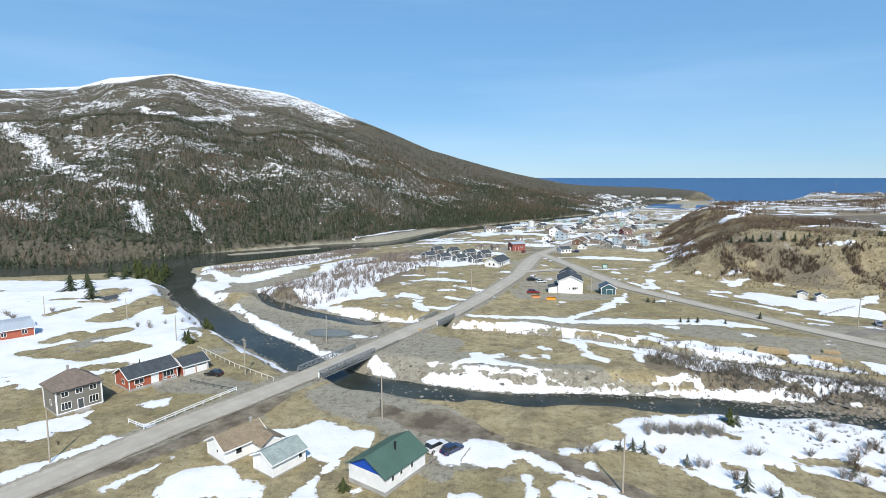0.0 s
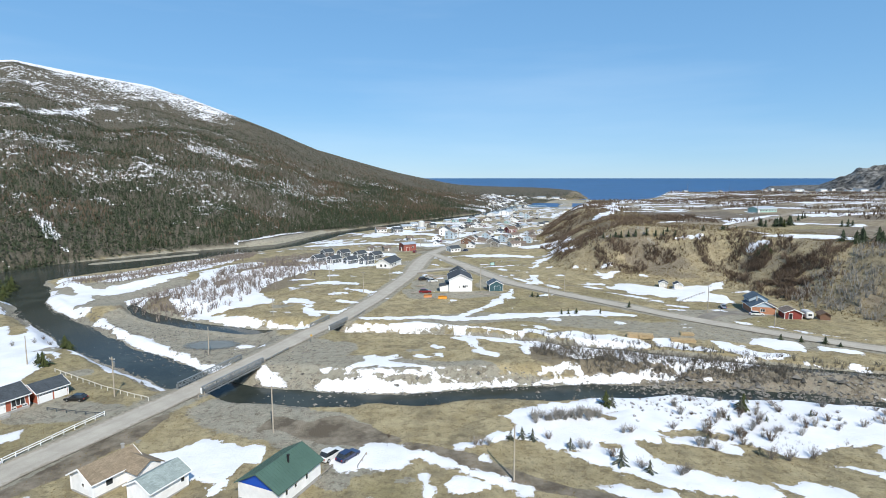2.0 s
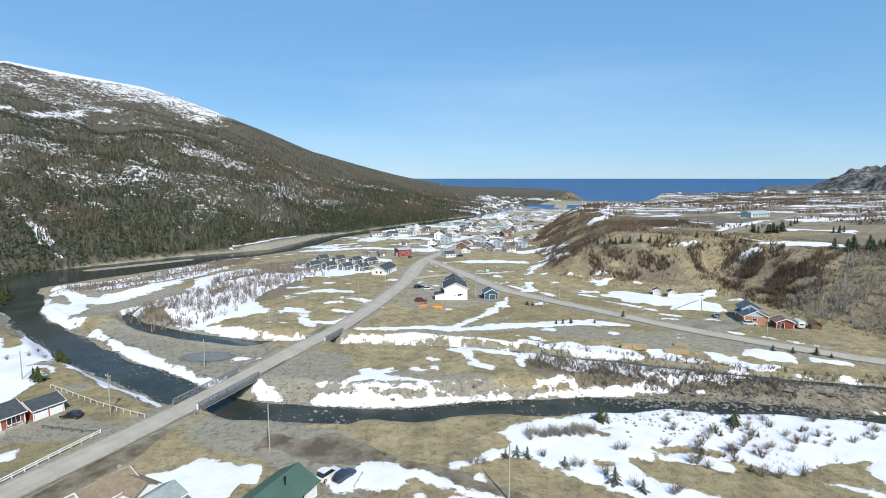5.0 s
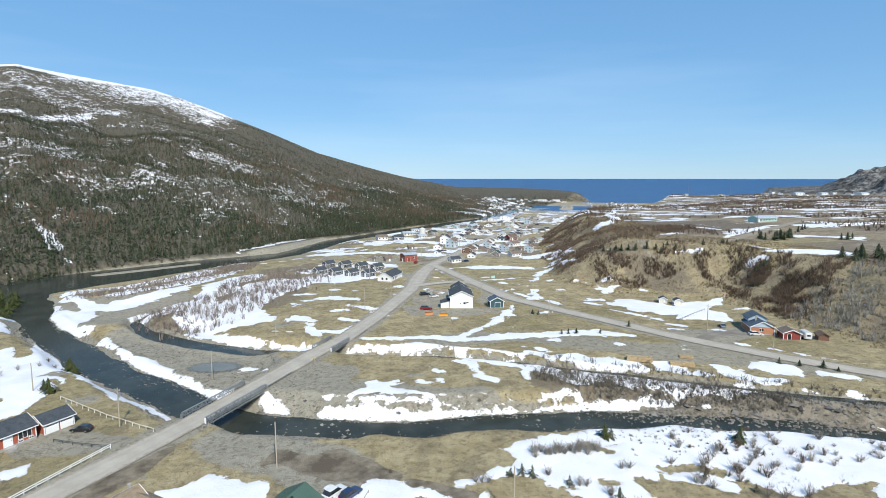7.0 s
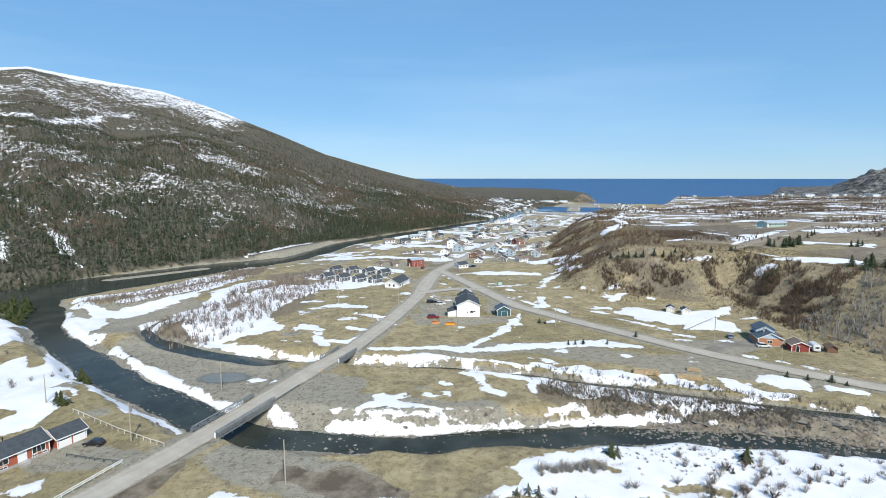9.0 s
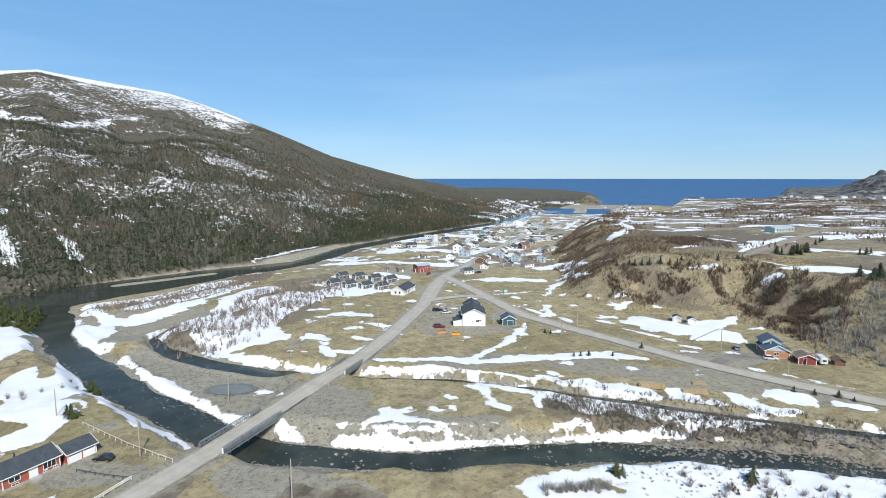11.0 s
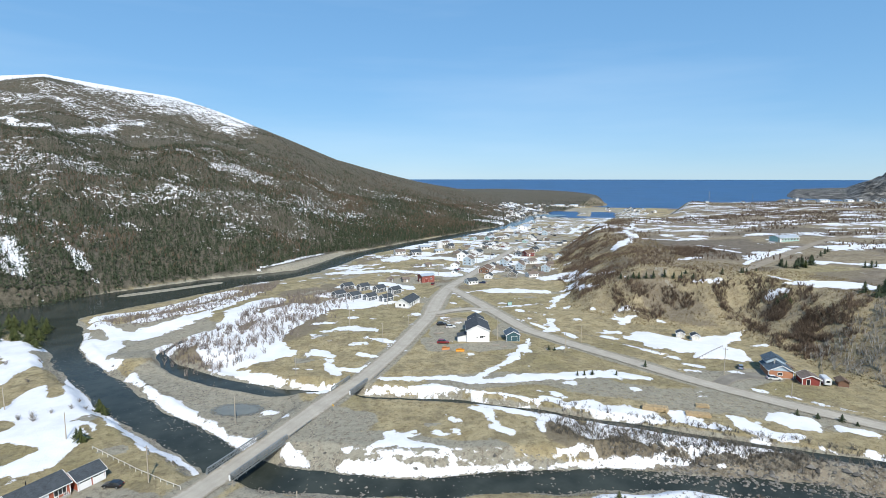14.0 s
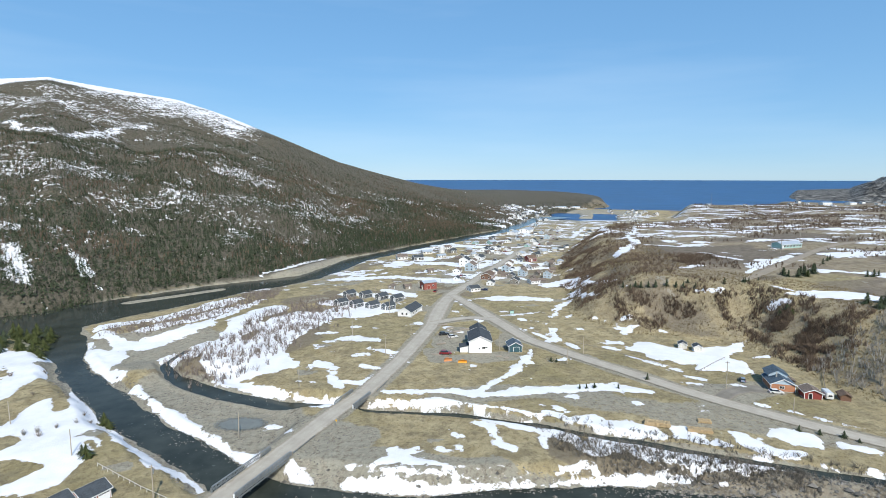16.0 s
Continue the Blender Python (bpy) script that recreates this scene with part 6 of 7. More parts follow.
bm = bmesh.new()
prism(bm, [(4.65, 3.22), (8.95, 2.36), (8.95, 2.52), (4.65, 3.38)], -6.5, -1.2)
part("lean_to_roof", bm, ROOF_CHARCOAL, lean)

gable_house("dark teal shed with white trim and dark roof", 66.8, 214.0, 84, 6.0, 5.6, 2.9, 1.5, TEAL_SIDING, ROOF_BLUE, [], [("left", 0.4, 2.4, 2.1, TEAL_SIDING)], name="shed", category="shed", base=0.15)

brickhouse = gable_house("orange brick house with pale blue gable and blue-grey roof", 147.0, 158.5, 66, 9.0, 7.6, 2.7, 1.9, BRICK, ROOF_BLUE, [("left", -0.3, 1.6, 1.4, 0.9, 1), ("front", -1.5, 1.6, 1.2, 1.0, 1), ("front", 2.2, 1.6, 1.2, 1.0, 1)], gable_mat=PALE_BLUE, base=0.25)
bm = bmesh.new()
prism(bm, [(-3.0, 2.9), (3.0, 2.9), (3.0, 4.4), (0, 6.0), (-3.0, 4.4)], 1.0, 6.5)
upper = part("upper_storey", bm, PALE_BLUE, brickhouse)
bm = bmesh.new()
for s in (-1, 1):
    o = [(0, 6.02), (s * 3.5, 4.16), (s * 3.5, 4.32), (0, 6.2)]
    prism(bm, o if s > 0 else o[::-1], 0.6, 6.9)
part("upper_roof", bm, ROOF_BLUE, upper)
chimney(brickhouse, -1.0, 1.2, 3.6, 5.6, 0.4, CONCRETE)

gable_house("dark red shed with grey roof below the bluff", 151.2, 149.5, 66, 5.4, 5.2, 2.3, 1.1, DARK_RED, ROOF_TAUPE, [], [("left", -0.8, 1.0, 1.9, BLACK)], name="shed", category="shed", base=0.1)
gable_house("small unpainted plank shed below the bluff", 160.5, 145.5, 60, 3.6, 3.0, 1.8, 0.8, BROWN_SIDING, ROOF_BROWN, name="shed", category="shed", base=0.1, trim=False)
gable_house("weathered lean-to beside the bluff", 153.5, 160.5, 66, 3.0, 2.4, 1.8, 0.5, GREY_WOOD, ROOF_TAUPE, name="shed", category="shed", base=0.1, trim=False)


def trailer(x, y, yaw):
    ob = thing("camper_trailer", pose(x, y, gz(x, y) + 0.02, 0, 0, yaw), "white camper trailer parked beside the red shed", "trailer")
    bm = bmesh.new()
    box(bm, -2.4, 2.4, -1.15, 1.15, 0.55, 2.75)
    bmesh.ops.bevel(bm, geom=bm.edges[:], offset=0.22, segments=2, affect="EDGES")
    part("body", bm, CAR_WHITE, ob)
    for px in (-0.3, 0.5):
        for s in (-1, 1):
            bm = bmesh.new()
            rod(bm, (px, s * 0.95, 0.34), (px, s * 1.17, 0.34), 0.34, 0.34, 10)
            part("wheel", bm, RUBBER, ob)
    window(ob, pose(-2.41, 0, 1.8, 0, 0, -90), 1.2, 0.6, 0)
    window(ob, pose(0.8, -1.16, 1.8), 0.9, 0.6, 0)
    bm = bmesh.new()
    beam(bm, (2.3, 0, 0.55), (3.4, 0, 0.5), 0.12)
    part("drawbar", bm, DARK_STEEL, ob)


trailer(155.4, 147.0, 66)
for x, y, yaw in ((140.0, 204.5, 60), (144.0, 200.0, 66)):
    gable_house("small white shed with dark roof standing in snow", x, y, yaw, 3.6, 3.0, 2.0, 0.8, CREAM, ROOF_CHARCOAL, [], [("left", 0, 0.9, 1.8, CREAM)], name="shed", category="shed", group="white sheds in the snow", base=0.1)

gable_house("faded red barn with grey metal roof", 48.8, 352.0, 20, 9.4, 6.6, 4.6, 0.9, FADED_RED, ROOF_LIGHT, [("front", 2, 2.5, 1.2, 1.0, 0)], [("front", -1.5, 2.2, 2.4, DARK_RED)], name="barn", category="barn", base=0.1, trim=False)
gable_house("white lodge with dark roof beside the cabins", 29.2, 284.0, 62, 16, 7.6, 2.9, 2.1, WHITE, ROOF_CHARCOAL, [("left", 1.2, 1.7, 1.0, 1.2, 0), ("left", -1.2, 1.7, 1.0, 1.2, 0), ("front", -5, 1.7, 1.0, 1.2, 0), ("front", 0, 1.7, 1.0, 1.2, 0)], [("front", -2.5, 1.0, 2.0, SLATE_SIDING)])

cabin = gable_house("slate grey cabin with white trim and dark roof", -8.4, 311.5, 40, 6.6, 5.0, 2.7, 1.6, SLATE_SIDING, ROOF_CHARCOAL, [("left", -1.3, 1.6, 0.9, 1.2, 0), ("front", -1.6, 1.6, 0.9, 1.1, 0), ("front", 1.6, 1.6, 0.9, 1.1, 0)], [("left", 1.1, 0.95, 2.0, TRIM)], name="cabin", category="cabin", group="holiday cabins", over=0.4)
for x, y in ((0.4, 306.6), (9.4, 302.0), (18.2, 297.0), (-3.6, 332.5), (6.2, 328.5), (15.8, 321.5), (24.6, 316.0)):
    copy_thing(cabin, pose(x, y, gz(x, y), 0, 0, 40 + random.uniform(-2, 2)))

gable_house("long pale mint hall with light metal roof", 322.0, 351.5, 8, 19.0, 9.0, 3.2, 1.5, MINT, ROOF_LIGHT, [("front", u, 1.9, 1.6, 1.2, 1) for u in (-7, -4, -1, 2, 5, 8)], [("front", -8.7, 1.0, 2.0, TRIM)], name="hall", category="hall")


# ---- firewood stacks ----
def log_pile(ax, ay, bx, by, tall, label):
    ob = thing("log_pile", pose(ax, ay, gz(ax, ay), 0, 0, math.degrees(math.atan2(by - ay, bx - ax))), label, "log pile", "firewood stacks")
    long = math.hypot(bx - ax, by - ay)
    rng = random.Random(int(ax))
    z, row = 0.18, 0
    while z < tall:
        x = 0.1 + row % 2 * 0.14
        while x < long:
            bm = bmesh.new()
            r = rng.uniform(0.13, 0.2)
            rod(bm, (x, -1.1 + rng.uniform(-0.1, 0.1), z), (x + rng.uniform(-0.05, 0.05), 1.1, z + rng.uniform(-0.03, 0.03)), r, r * 0.93, 6)
            x += r * 2.05
            part("log", bm, LOG_ENDS, ob)
        z += 0.32
        row += 1


log_pile(84.6, 139.6, 91.2, 136.4, 1.2, "stack of yellow cut firewood logs")
log_pile(95.4, 134.2, 101.6, 131.6, 1.1, "long stack of yellow cut firewood logs")
log_pile(101.5, 138.5, 105.0, 137.0, 0.6, "low stack of weathered logs")

ribbon("driveway", [(117.5, 151.5, 2.6), (127, 156.5, 2.8), (134, 158.5, 3.4), (140, 157, 4.2)], GRAVEL_YARD, 1.0, 0.06, "pale gravel driveway up to the brick house", "driveway")

# melt water standing on the gravel
def puddle_material():
    n = Nodes("melt_water", 0.3, 0.0, 0.3).local()
    tone = n.mix(n.grey(n.noise(3, 4), 0.3, 0.7), (0.150, 0.162, 0.152), (0.205, 0.215, 0.195))
    ball = n.tree.nodes.new("ShaderNodeTexGradient")
    ball.gradient_type = "SPHERICAL"
    n.link(n.stretch(1 / 9.5, 1 / 5.6, 1), ball.inputs["Vector"])
    rim = n.math("ADD", ball.outputs["Fac"], n.math("MULTIPLY", n.math("SUBTRACT", n.noise(2.2, 5, 0.7), 0.5), 0.6))
    n.link(n.grey(rim, 0.08, 0.36, 0.0, 0.85), n.bsdf.inputs["Alpha"])
    return n.done(tone)


WET = puddle_material()
arc = [(math.cos(a), math.sin(a)) for a in np.linspace(0, 2 * math.pi, 40)[:-1]]
bm = bmesh.new()
level = gz(-36.4, 165.8) + 0.20
bm.faces.new([bm.verts.new((c * 9.4, s * 5.5, 0)) for c, s in arc])
puddle = part("puddle", bm, WET)
puddle.matrix_world = pose(-36.4, 165.8, level, 0, 0, -10)
tagged(puddle, "shallow grey melt-water puddle on gravel", "puddle", kind="structure")

# ---- the village towards the harbour ----
def village_prototypes():
    """One house of each look, then copied; built at the first place that each stands."""
    kinds = []
    looks = (("white house with grey roof in the village", WHITE, ROOF_TAUPE, 9.5, 7.5, 3.0, 1.9), ("white house with charcoal roof in the village", WHITE, ROOF_CHARCOAL, 9.0, 7.0, 3.2, 2.0), ("pale blue two-storey house with grey roof", PALE_BLUE, ROOF_TAUPE, 8.5, 7.5, 5.4, 2.2),
             ("brown house with brown shingle roof", BROWN_SIDING, ROOF_BROWN, 13, 8.0, 3.2, 1.9), ("cream bungalow with light metal roof", CREAM, ROOF_LIGHT, 10, 6.5, 2.8, 1.4), ("dark red house with brown roof", DARK_RED, ROOF_BROWN, 8.5, 7.0, 3.6, 2.2),
             ("pale mint house with light roof", MINT, ROOF_LIGHT, 10, 7, 3.0, 1.7), ("grey house with charcoal roof in the village", GREY_SIDING, ROOF_CHARCOAL, 9, 7, 3.2, 2.0), ("white two-storey house with dark gable roof", WHITE, ROOF_CHARCOAL, 9.0, 8.0, 5.6, 2.4),
             ("light warehouse with pale metal roof", WHITE, ROOF_LIGHT, 26, 14, 5.0, 2.0))
    for k, (label, wall, roof, w, d, wh, rise) in enumerate(looks):
        wins = [("left", u, z, 1.1, 1.1, 0) for u in (-d / 4, d / 4) for z in ((1.9,) if wh < 5 else (1.9, 4.3))] + [("front", u, z, 1.2, 1.1, 0) for u in (-w / 3, 0.3, w / 3) for z in ((1.9,) if wh < 5 else (1.9, 4.3))]
        kinds.append((label, wall, roof, w, d, wh, rise, wins))
    return kinds


VILLAGE_KINDS = village_prototypes()
made_kinds = {}


def village_house(kind, x, y, yaw, size=1.0):
    label, wall, roof, w, d, wh, rise, wins = VILLAGE_KINDS[kind]
    z = gz(x, y)
    if kind not in made_kinds:
        made_kinds[kind] = gable_house(label, x, y, yaw, w, d, wh, rise, wall, roof, wins, [("front", -1.2, 0.95, 2.0, TRIM)], name="warehouse" if kind == 9 else "house", category="warehouse" if kind == 9 else "house", group="village houses", z=z, trim=kind not in (4, 9))
        return made_kinds[kind]
    return copy_thing(made_kinds[kind], pose(x, y, z, 0, 0, yaw) @ Matrix.Scale(size, 4))


NEAR_TOWN = [(0, 44, 497, 15), (7, 58, 486, 15), (4, 72, 530, 10), (7, 99, 489, 60), (1, 113, 474, 60), (4, 82, 500, 20), (0, 80, 408, 62), (2, 93, 418, 62), (3, 97, 378, 65), (1, 76.5, 336, 20), (6, 158, 598, 30), (2, 121, 412, 62), (1, 107, 397, 62),
             (1, 93, 354, 65), (7, 115, 379, 60), (2, 127, 388, 60), (0, 145, 417, 30), (5, 157, 458, 20), (7, 173, 488, 40), (0, 166, 434, 30)]
MID_TOWN = [(4, 177, 437, 70), (7, 111, 356, 65), (0, 124, 354, 20), (2, 142, 374, 60), (1, 117, 480, 60), (0, 104, 458, 60), (9, 243, 729, 58), (4, 230, 758, 58), (6, 140, 605, 40), (1, 151, 549, 50), (0, 158, 534, 60), (4, 131, 609, 30), (8, 94, 446, 62),
            (7, 172, 650, 40), (1, 180, 605, 60), (0, 99, 566, 20), (7, 98, 530, 40), (4, 88, 584, 10), (1, 133, 534, 60), (0, 141, 508, 62)]
FAR_TOWN = [(4, 118, 541, 30), (2, 256, 702, 58), (7, 284, 738, 58), (0, 316, 790, 58), (2, 239, 636, 58), (1, 213, 612, 58), (4, 160, 497, 60), (0, 196, 690, 50), (9, 215, 700, 58), (1, 262, 770, 55), (0, 276, 800, 50), (2, 296, 840, 58),
            (4, 232, 668, 58), (6, 188, 560, 60), (1, 205, 580, 240), (0, 132, 440, 240), (7, 150, 470, 240), (4, 190, 515, 30)]
SLOPE_TOWN = [(0, 284, 947, 70), (1, 307, 995, 70), (8, 312, 980, 50), (0, 337, 1036, 70), (4, 336, 1012, 50), (1, 362, 1070, 60), (0, 357, 1038, 80), (2, 383, 1083, 60), (0, 322, 1010, 50), (1, 348, 1055, 50), (0, 300, 965, 40), (8, 441, 1215, 60), (0, 469, 1262, 40), (1, 470, 1240, 20),
              (0, 495, 1276, 30), (4, 372, 1052, 40)]
SPIT_TOWN = [(9, 520, 1283, -20), (0, 535, 1277, 20), (0, 552, 1300, 20), (9, 566, 1303, -22), (1, 580, 1302, 0), (0, 592, 1308, 30), (4, 505, 1285, 30), (0, 545, 985, 40), (1, 489, 872, 40), (0, 478, 845, 20), (4, 520, 930, 30), (1, 500, 905, 60), (1, 578, 1120, 30), (0, 590, 1160, 30), (8, 600, 1185, 30), (0, 555, 1060, 30), (1, 566, 1090, 40)]
TOP_TOWN = [(0, 827, 902, 10), (8, 872, 934, 10), (1, 875, 915, 30), (9, 896, 895, 5), (0, 866, 847, 10), (9, 948, 890, 8), (8, 985, 900, 0), (0, 991, 875, 20), (1, 810, 924, 10), (0, 715, 885, 15), (4, 921, 805, 5), (4, 655, 905, 10), (8, 1040, 900, 10), (0, 1080, 880, 20), (9, 1010, 860, 5), (1, 1120, 860, 10)]
for group in (NEAR_TOWN, MID_TOWN, FAR_TOWN, SLOPE_TOWN, SPIT_TOWN, TOP_TOWN):
    for kind, x, y, yaw in group:
        village_house(kind, x, y, yaw + random.uniform(-6, 6), random.uniform(0.72, 0.9))

# crowded small houses round the harbour
crowd = random.Random(21)
for k in range(28):
    bearing, away = radians(crowd.uniform(15.8, 20.6)), crowd.uniform(985, 1330)
    village_house(crowd.choice((0, 0, 1, 4, 4, 7, 7, 8)), math.sin(bearing) * away, math.cos(bearing) * away, crowd.uniform(0, 90), crowd.uniform(0.7, 0.95))
for k in range(16):
    bearing, away = radians(crowd.uniform(27.9, 31.5)), crowd.uniform(1180, 1400)
    village_house(crowd.choice((0, 1, 4, 4, 7, 8)), math.sin(bearing) * away, math.cos(bearing) * away, crowd.uniform(0, 90), crowd.uniform(0.7, 0.95))

# sheds between the village houses
shed_proto = {}
for k in range(46):
    y = random.uniform(340, 760)
    x = float(np.interp(y, [p[1] for p in MAIN_ROAD], [p[0] for p in MAIN_ROAD])) + random.choice((-1, 1)) * random.uniform(12, 58)
    if along(BLUFF, np.array([x]), np.array([y]))[1][0] > 0 or along(BIG_RIVER, np.array([x]), np.array([y]))[0][0] < 22:
        continue
    look_k = k % 4
    if look_k not in shed_proto:
        wall, roof, label = ((WHITE, ROOF_CHARCOAL, "small white village shed"), (GREY_WOOD, ROOF_TAUPE, "small grey plank village shed"), (GREY_SIDING, ROOF_TAUPE, "small dun village shed with faded roof"), (CREAM, ROOF_LIGHT, "small cream village shed"))[look_k]
        shed_proto[look_k] = gable_house(label, x, y, 60, 4.6, 3.6, 2.2, 1.1, wall, roof, [("left", 0, 1.4, 0.8, 0.7, 0)], [("front", 0.6, 0.9, 1.8, TRIM)], name="shed", category="shed", group="village sheds", base=0.1, trim=False)
    else:
        copy_thing(shed_proto[look_k], pose(x, y, gz(x, y), 0, 0, random.uniform(0, 180)))

car_protos = {}
for k in range(34):
    y = random.uniform(335, 740)
    x = float(np.interp(y, [p[1] for p in MAIN_ROAD], [p[0] for p in MAIN_ROAD])) + random.choice((-1, 1)) * random.uniform(6.5, 20)
    c = k % 5
    yaw = random.choice((60, 240, 150, 330)) + random.uniform(-10, 10)
    if c not in car_protos:
        car_protos[c] = tagged(car(x, y, yaw, (CAR_WHITE, CAR_BLACK, CAR_RED, CAR_SILVER, CAR_BLUE)[c], ("white", "black", "dark red", "silver", "navy")[c] + " car parked by a village house"), group="village cars")
    else:
        copy_thing(car_protos[c], pose(x, y, gz(x, y) + 0.02, 0, 0, yaw))


def fuel_tank(x, y):
    ob = thing("storage_tank", pose(x, y, gz(x, y)), "white domed round storage tank", "tank")
    bm = bmesh.new()
    rod(bm, (0, 0, -0.6), (0, 0, 6), 3.2, 3.2, 24)
    shell = part("shell", bm, CAR_WHITE, ob)
    bm = bmesh.new()
    rod(bm, (0, 0, 6.0), (0, 0, 7.2), 3.25, 0.6, 24)
    part("dome", bm, CAR_WHITE, ob)


fuel_tank(88, 533)

# masts on the plateau
for x, y, tall in ((675, 925, 22), (735, 885, 16), (360, 380, 12), (298, 330, 10)):
    ob = thing("mast", pose(x, y, gz(x, y)), "thin grey mast on the plateau", "mast", "plateau masts")
    bm = bmesh.new()
    rod(bm, (0, 0, -0.5), (0, 0, tall), 0.22, 0.12, 6)
    part("pole", bm, POLE_WOOD, ob)
    bm = bmesh.new()
    box(bm, -0.9, 0.9, -0.06, 0.06, tall - 0.8, tall - 0.6)
    part("crossarm", bm, GREY_WOOD, ob)

# ---- trees and brush ----
def foliage(name, low, high, rough=0.85):
    n = Nodes(name, rough, 0.0, 0.15)
    tone = n.mix(n.island(), low, high)
    return n.done(n.mix(n.grey(n.noise(14, 3), 0.3, 0.7, 0.0, 0.5), tone, tuple(0.6 * c for c in low)))


NEEDLES = foliage("spruce_needles", (0.036, 0.050, 0.028), (0.080, 0.098, 0.056))
NEEDLES_OLIVE = foliage("olive_needles", (0.040, 0.055, 0.018), (0.095, 0.105, 0.040))
TWIGS = foliage("bare_twigs", (0.19, 0.165, 0.14), (0.38, 0.335, 0.29))
NEEDLES_GREY = foliage("grey_green_needles", (0.060, 0.066, 0.046), (0.13, 0.135, 0.098))
TWIGS_RED = foliage("red_brown_twigs", (0.112, 0.080, 0.056), (0.235, 0.178, 0.132))
TWIGS_PLUM = foliage("plum_brown_twigs", (0.155, 0.128, 0.112), (0.345, 0.300, 0.268))
TWIGS_GREY = foliage("grey_bare_branches", (0.24, 0.222, 0.195), (0.45, 0.43, 0.39))
TWIGS_WOOD = foliage("grey_birch_twigs", (0.125, 0.110, 0.090), (0.265, 0.242, 0.205))
BARK = plain("bark", (0.11, 0.085, 0.065), 0.95, vary=0.35, size=0.2)
TUFTS = foliage("dry_grass_tufts", (0.16, 0.115, 0.052), (0.34, 0.27, 0.145))
STONES = foliage("river_stones", (0.10, 0.094, 0.084), (0.29, 0.275, 0.248), 0.85)


def tris(name, corners, material, label, category, kind="stuff"):
    """One mesh out of an (n, 3, 3) array of triangles."""
    corners = np.asarray(corners, np.float32)
    ob = sheet(name, corners.reshape(-1, 3), np.arange(len(corners) * 3).reshape(-1, 3), material, flat=True)
    return tagged(ob, label, category, kind=kind)


rng = np.random.default_rng(7)


def spruce_blades(n_trees, whorls, spokes, wild=0.0):
    """Blades of spruces 1 m tall at the origin: trees x blades x 3 x 3."""
    k = whorls * spokes
    lvl = np.repeat(np.linspace(0.06, 0.93, whorls), spokes)[None] + rng.uniform(-0.5, 0.5, (n_trees, k)) * 0.87 / whorls
    lvl = np.clip(lvl, 0.03, 0.97)
    ang = rng.uniform(0, 2 * np.pi, (n_trees, k))
    out = 0.27 * (1 - lvl) ** 0.85 * rng.uniform(0.65 - wild, 1.25 + wild, (n_trees, k)) * (1 + wild * np.sin(ang * 2 + lvl * 9) * np.sin(lvl * 31)) + 0.02
    half = out * min(0.42, 1.9 / spokes) * (1 - 0.8 * wild) + 0.008
    c, s = np.cos(ang), np.sin(ang)
    inner = np.stack([0 * c, 0 * c, lvl + 0.10], -1)
    a = np.stack([c * out - s * half, s * out + c * half, lvl - 0.06], -1)
    b = np.stack([c * out + s * half, s * out - c * half, lvl - 0.06], -1)
    tip = np.stack([c * out * 1.25, s * out * 1.25, lvl - 0.10], -1)
    return np.concatenate([np.stack([inner, a, b], -2), np.stack([a, tip, b], -2)], 1)


def bare_blades(n_trees, n, spread, thick):
    """Bare branches 1 m tall fanning up from the base: trees x blades x 3 x 3."""
    ang, lean = rng.uniform(0, 2 * np.pi, (n_trees, n)), rng.uniform(0.05, spread, (n_trees, n))
    tall = rng.uniform(0.55, 1.0, (n_trees, n))
    start = rng.uniform(0.0, 0.45, (n_trees, n)) * tall
    c, s = np.cos(ang), np.sin(ang)
    foot = np.stack([c * lean * start * 0.5, s * lean * start * 0.5, start], -1)
    tip = np.stack([c * lean * tall, s * lean * tall, tall], -1)
    turn = rng.uniform(0, 2 * np.pi, (n_trees, n))
    wide = thick * rng.uniform(0.5, 1.4, (n_trees, n))
    off = np.stack([np.cos(turn) * wide, np.sin(turn) * wide, 0 * wide], -1)
    return np.stack([foot - off, foot + off, tip], -2)


def twiggy_blades(n_trees, stems, twigs, spread, thick):
    """Bushes 1 m tall: fine stems that fork into finer twigs: trees x blades x 3 x 3."""
    ang, lean = rng.uniform(0, 2 * np.pi, (n_trees, stems)), rng.uniform(0.05, spread, (n_trees, stems))
    tall = rng.uniform(0.5, 0.95, (n_trees, stems))
    way = np.stack([np.cos(ang) * lean, np.sin(ang) * lean, 1 + 0 * lean], -1) * tall[..., None]
    root = np.concatenate([rng.uniform(-0.10, 0.10, (n_trees, stems, 2)), np.zeros((n_trees, stems, 1))], -1)
    foot, tip = [root], [root + way]
    for _ in range(twigs):
        at = rng.uniform(0.3, 0.85, (n_trees, stems, 1))
        bend = rng.normal(0, 0.3, (n_trees, stems, 3))
        foot.append(root + way * at)
        tip.append(root + way * at + (way * 0.55 + bend * np.array([1, 1, 0.5]) * tall[..., None]) * (1.05 - at))
    foot, tip = np.concatenate(foot, 1), np.concatenate(tip, 1)
    turn = rng.uniform(0, 2 * np.pi, foot.shape[:2])
    wide = thick * np.repeat(np.r_[1.3, np.full(twigs, 0.75)], stems)[None]
    off = np.stack([np.cos(turn) * wide, np.sin(turn) * wide, 0 * turn], -1)
    return np.stack([foot - off, foot + off, tip], -2)


def planted(blades, x, y, z, tall):
    return (blades * tall[:, None, None, None] + np.stack([x, y, z], -1)[:, None, None, :]).reshape(-1, 3, 3)


def scatter(count, x0, x1, y0, y1):
    return rng.uniform(x0, x1, count), rng.uniform(y0, y1, count)


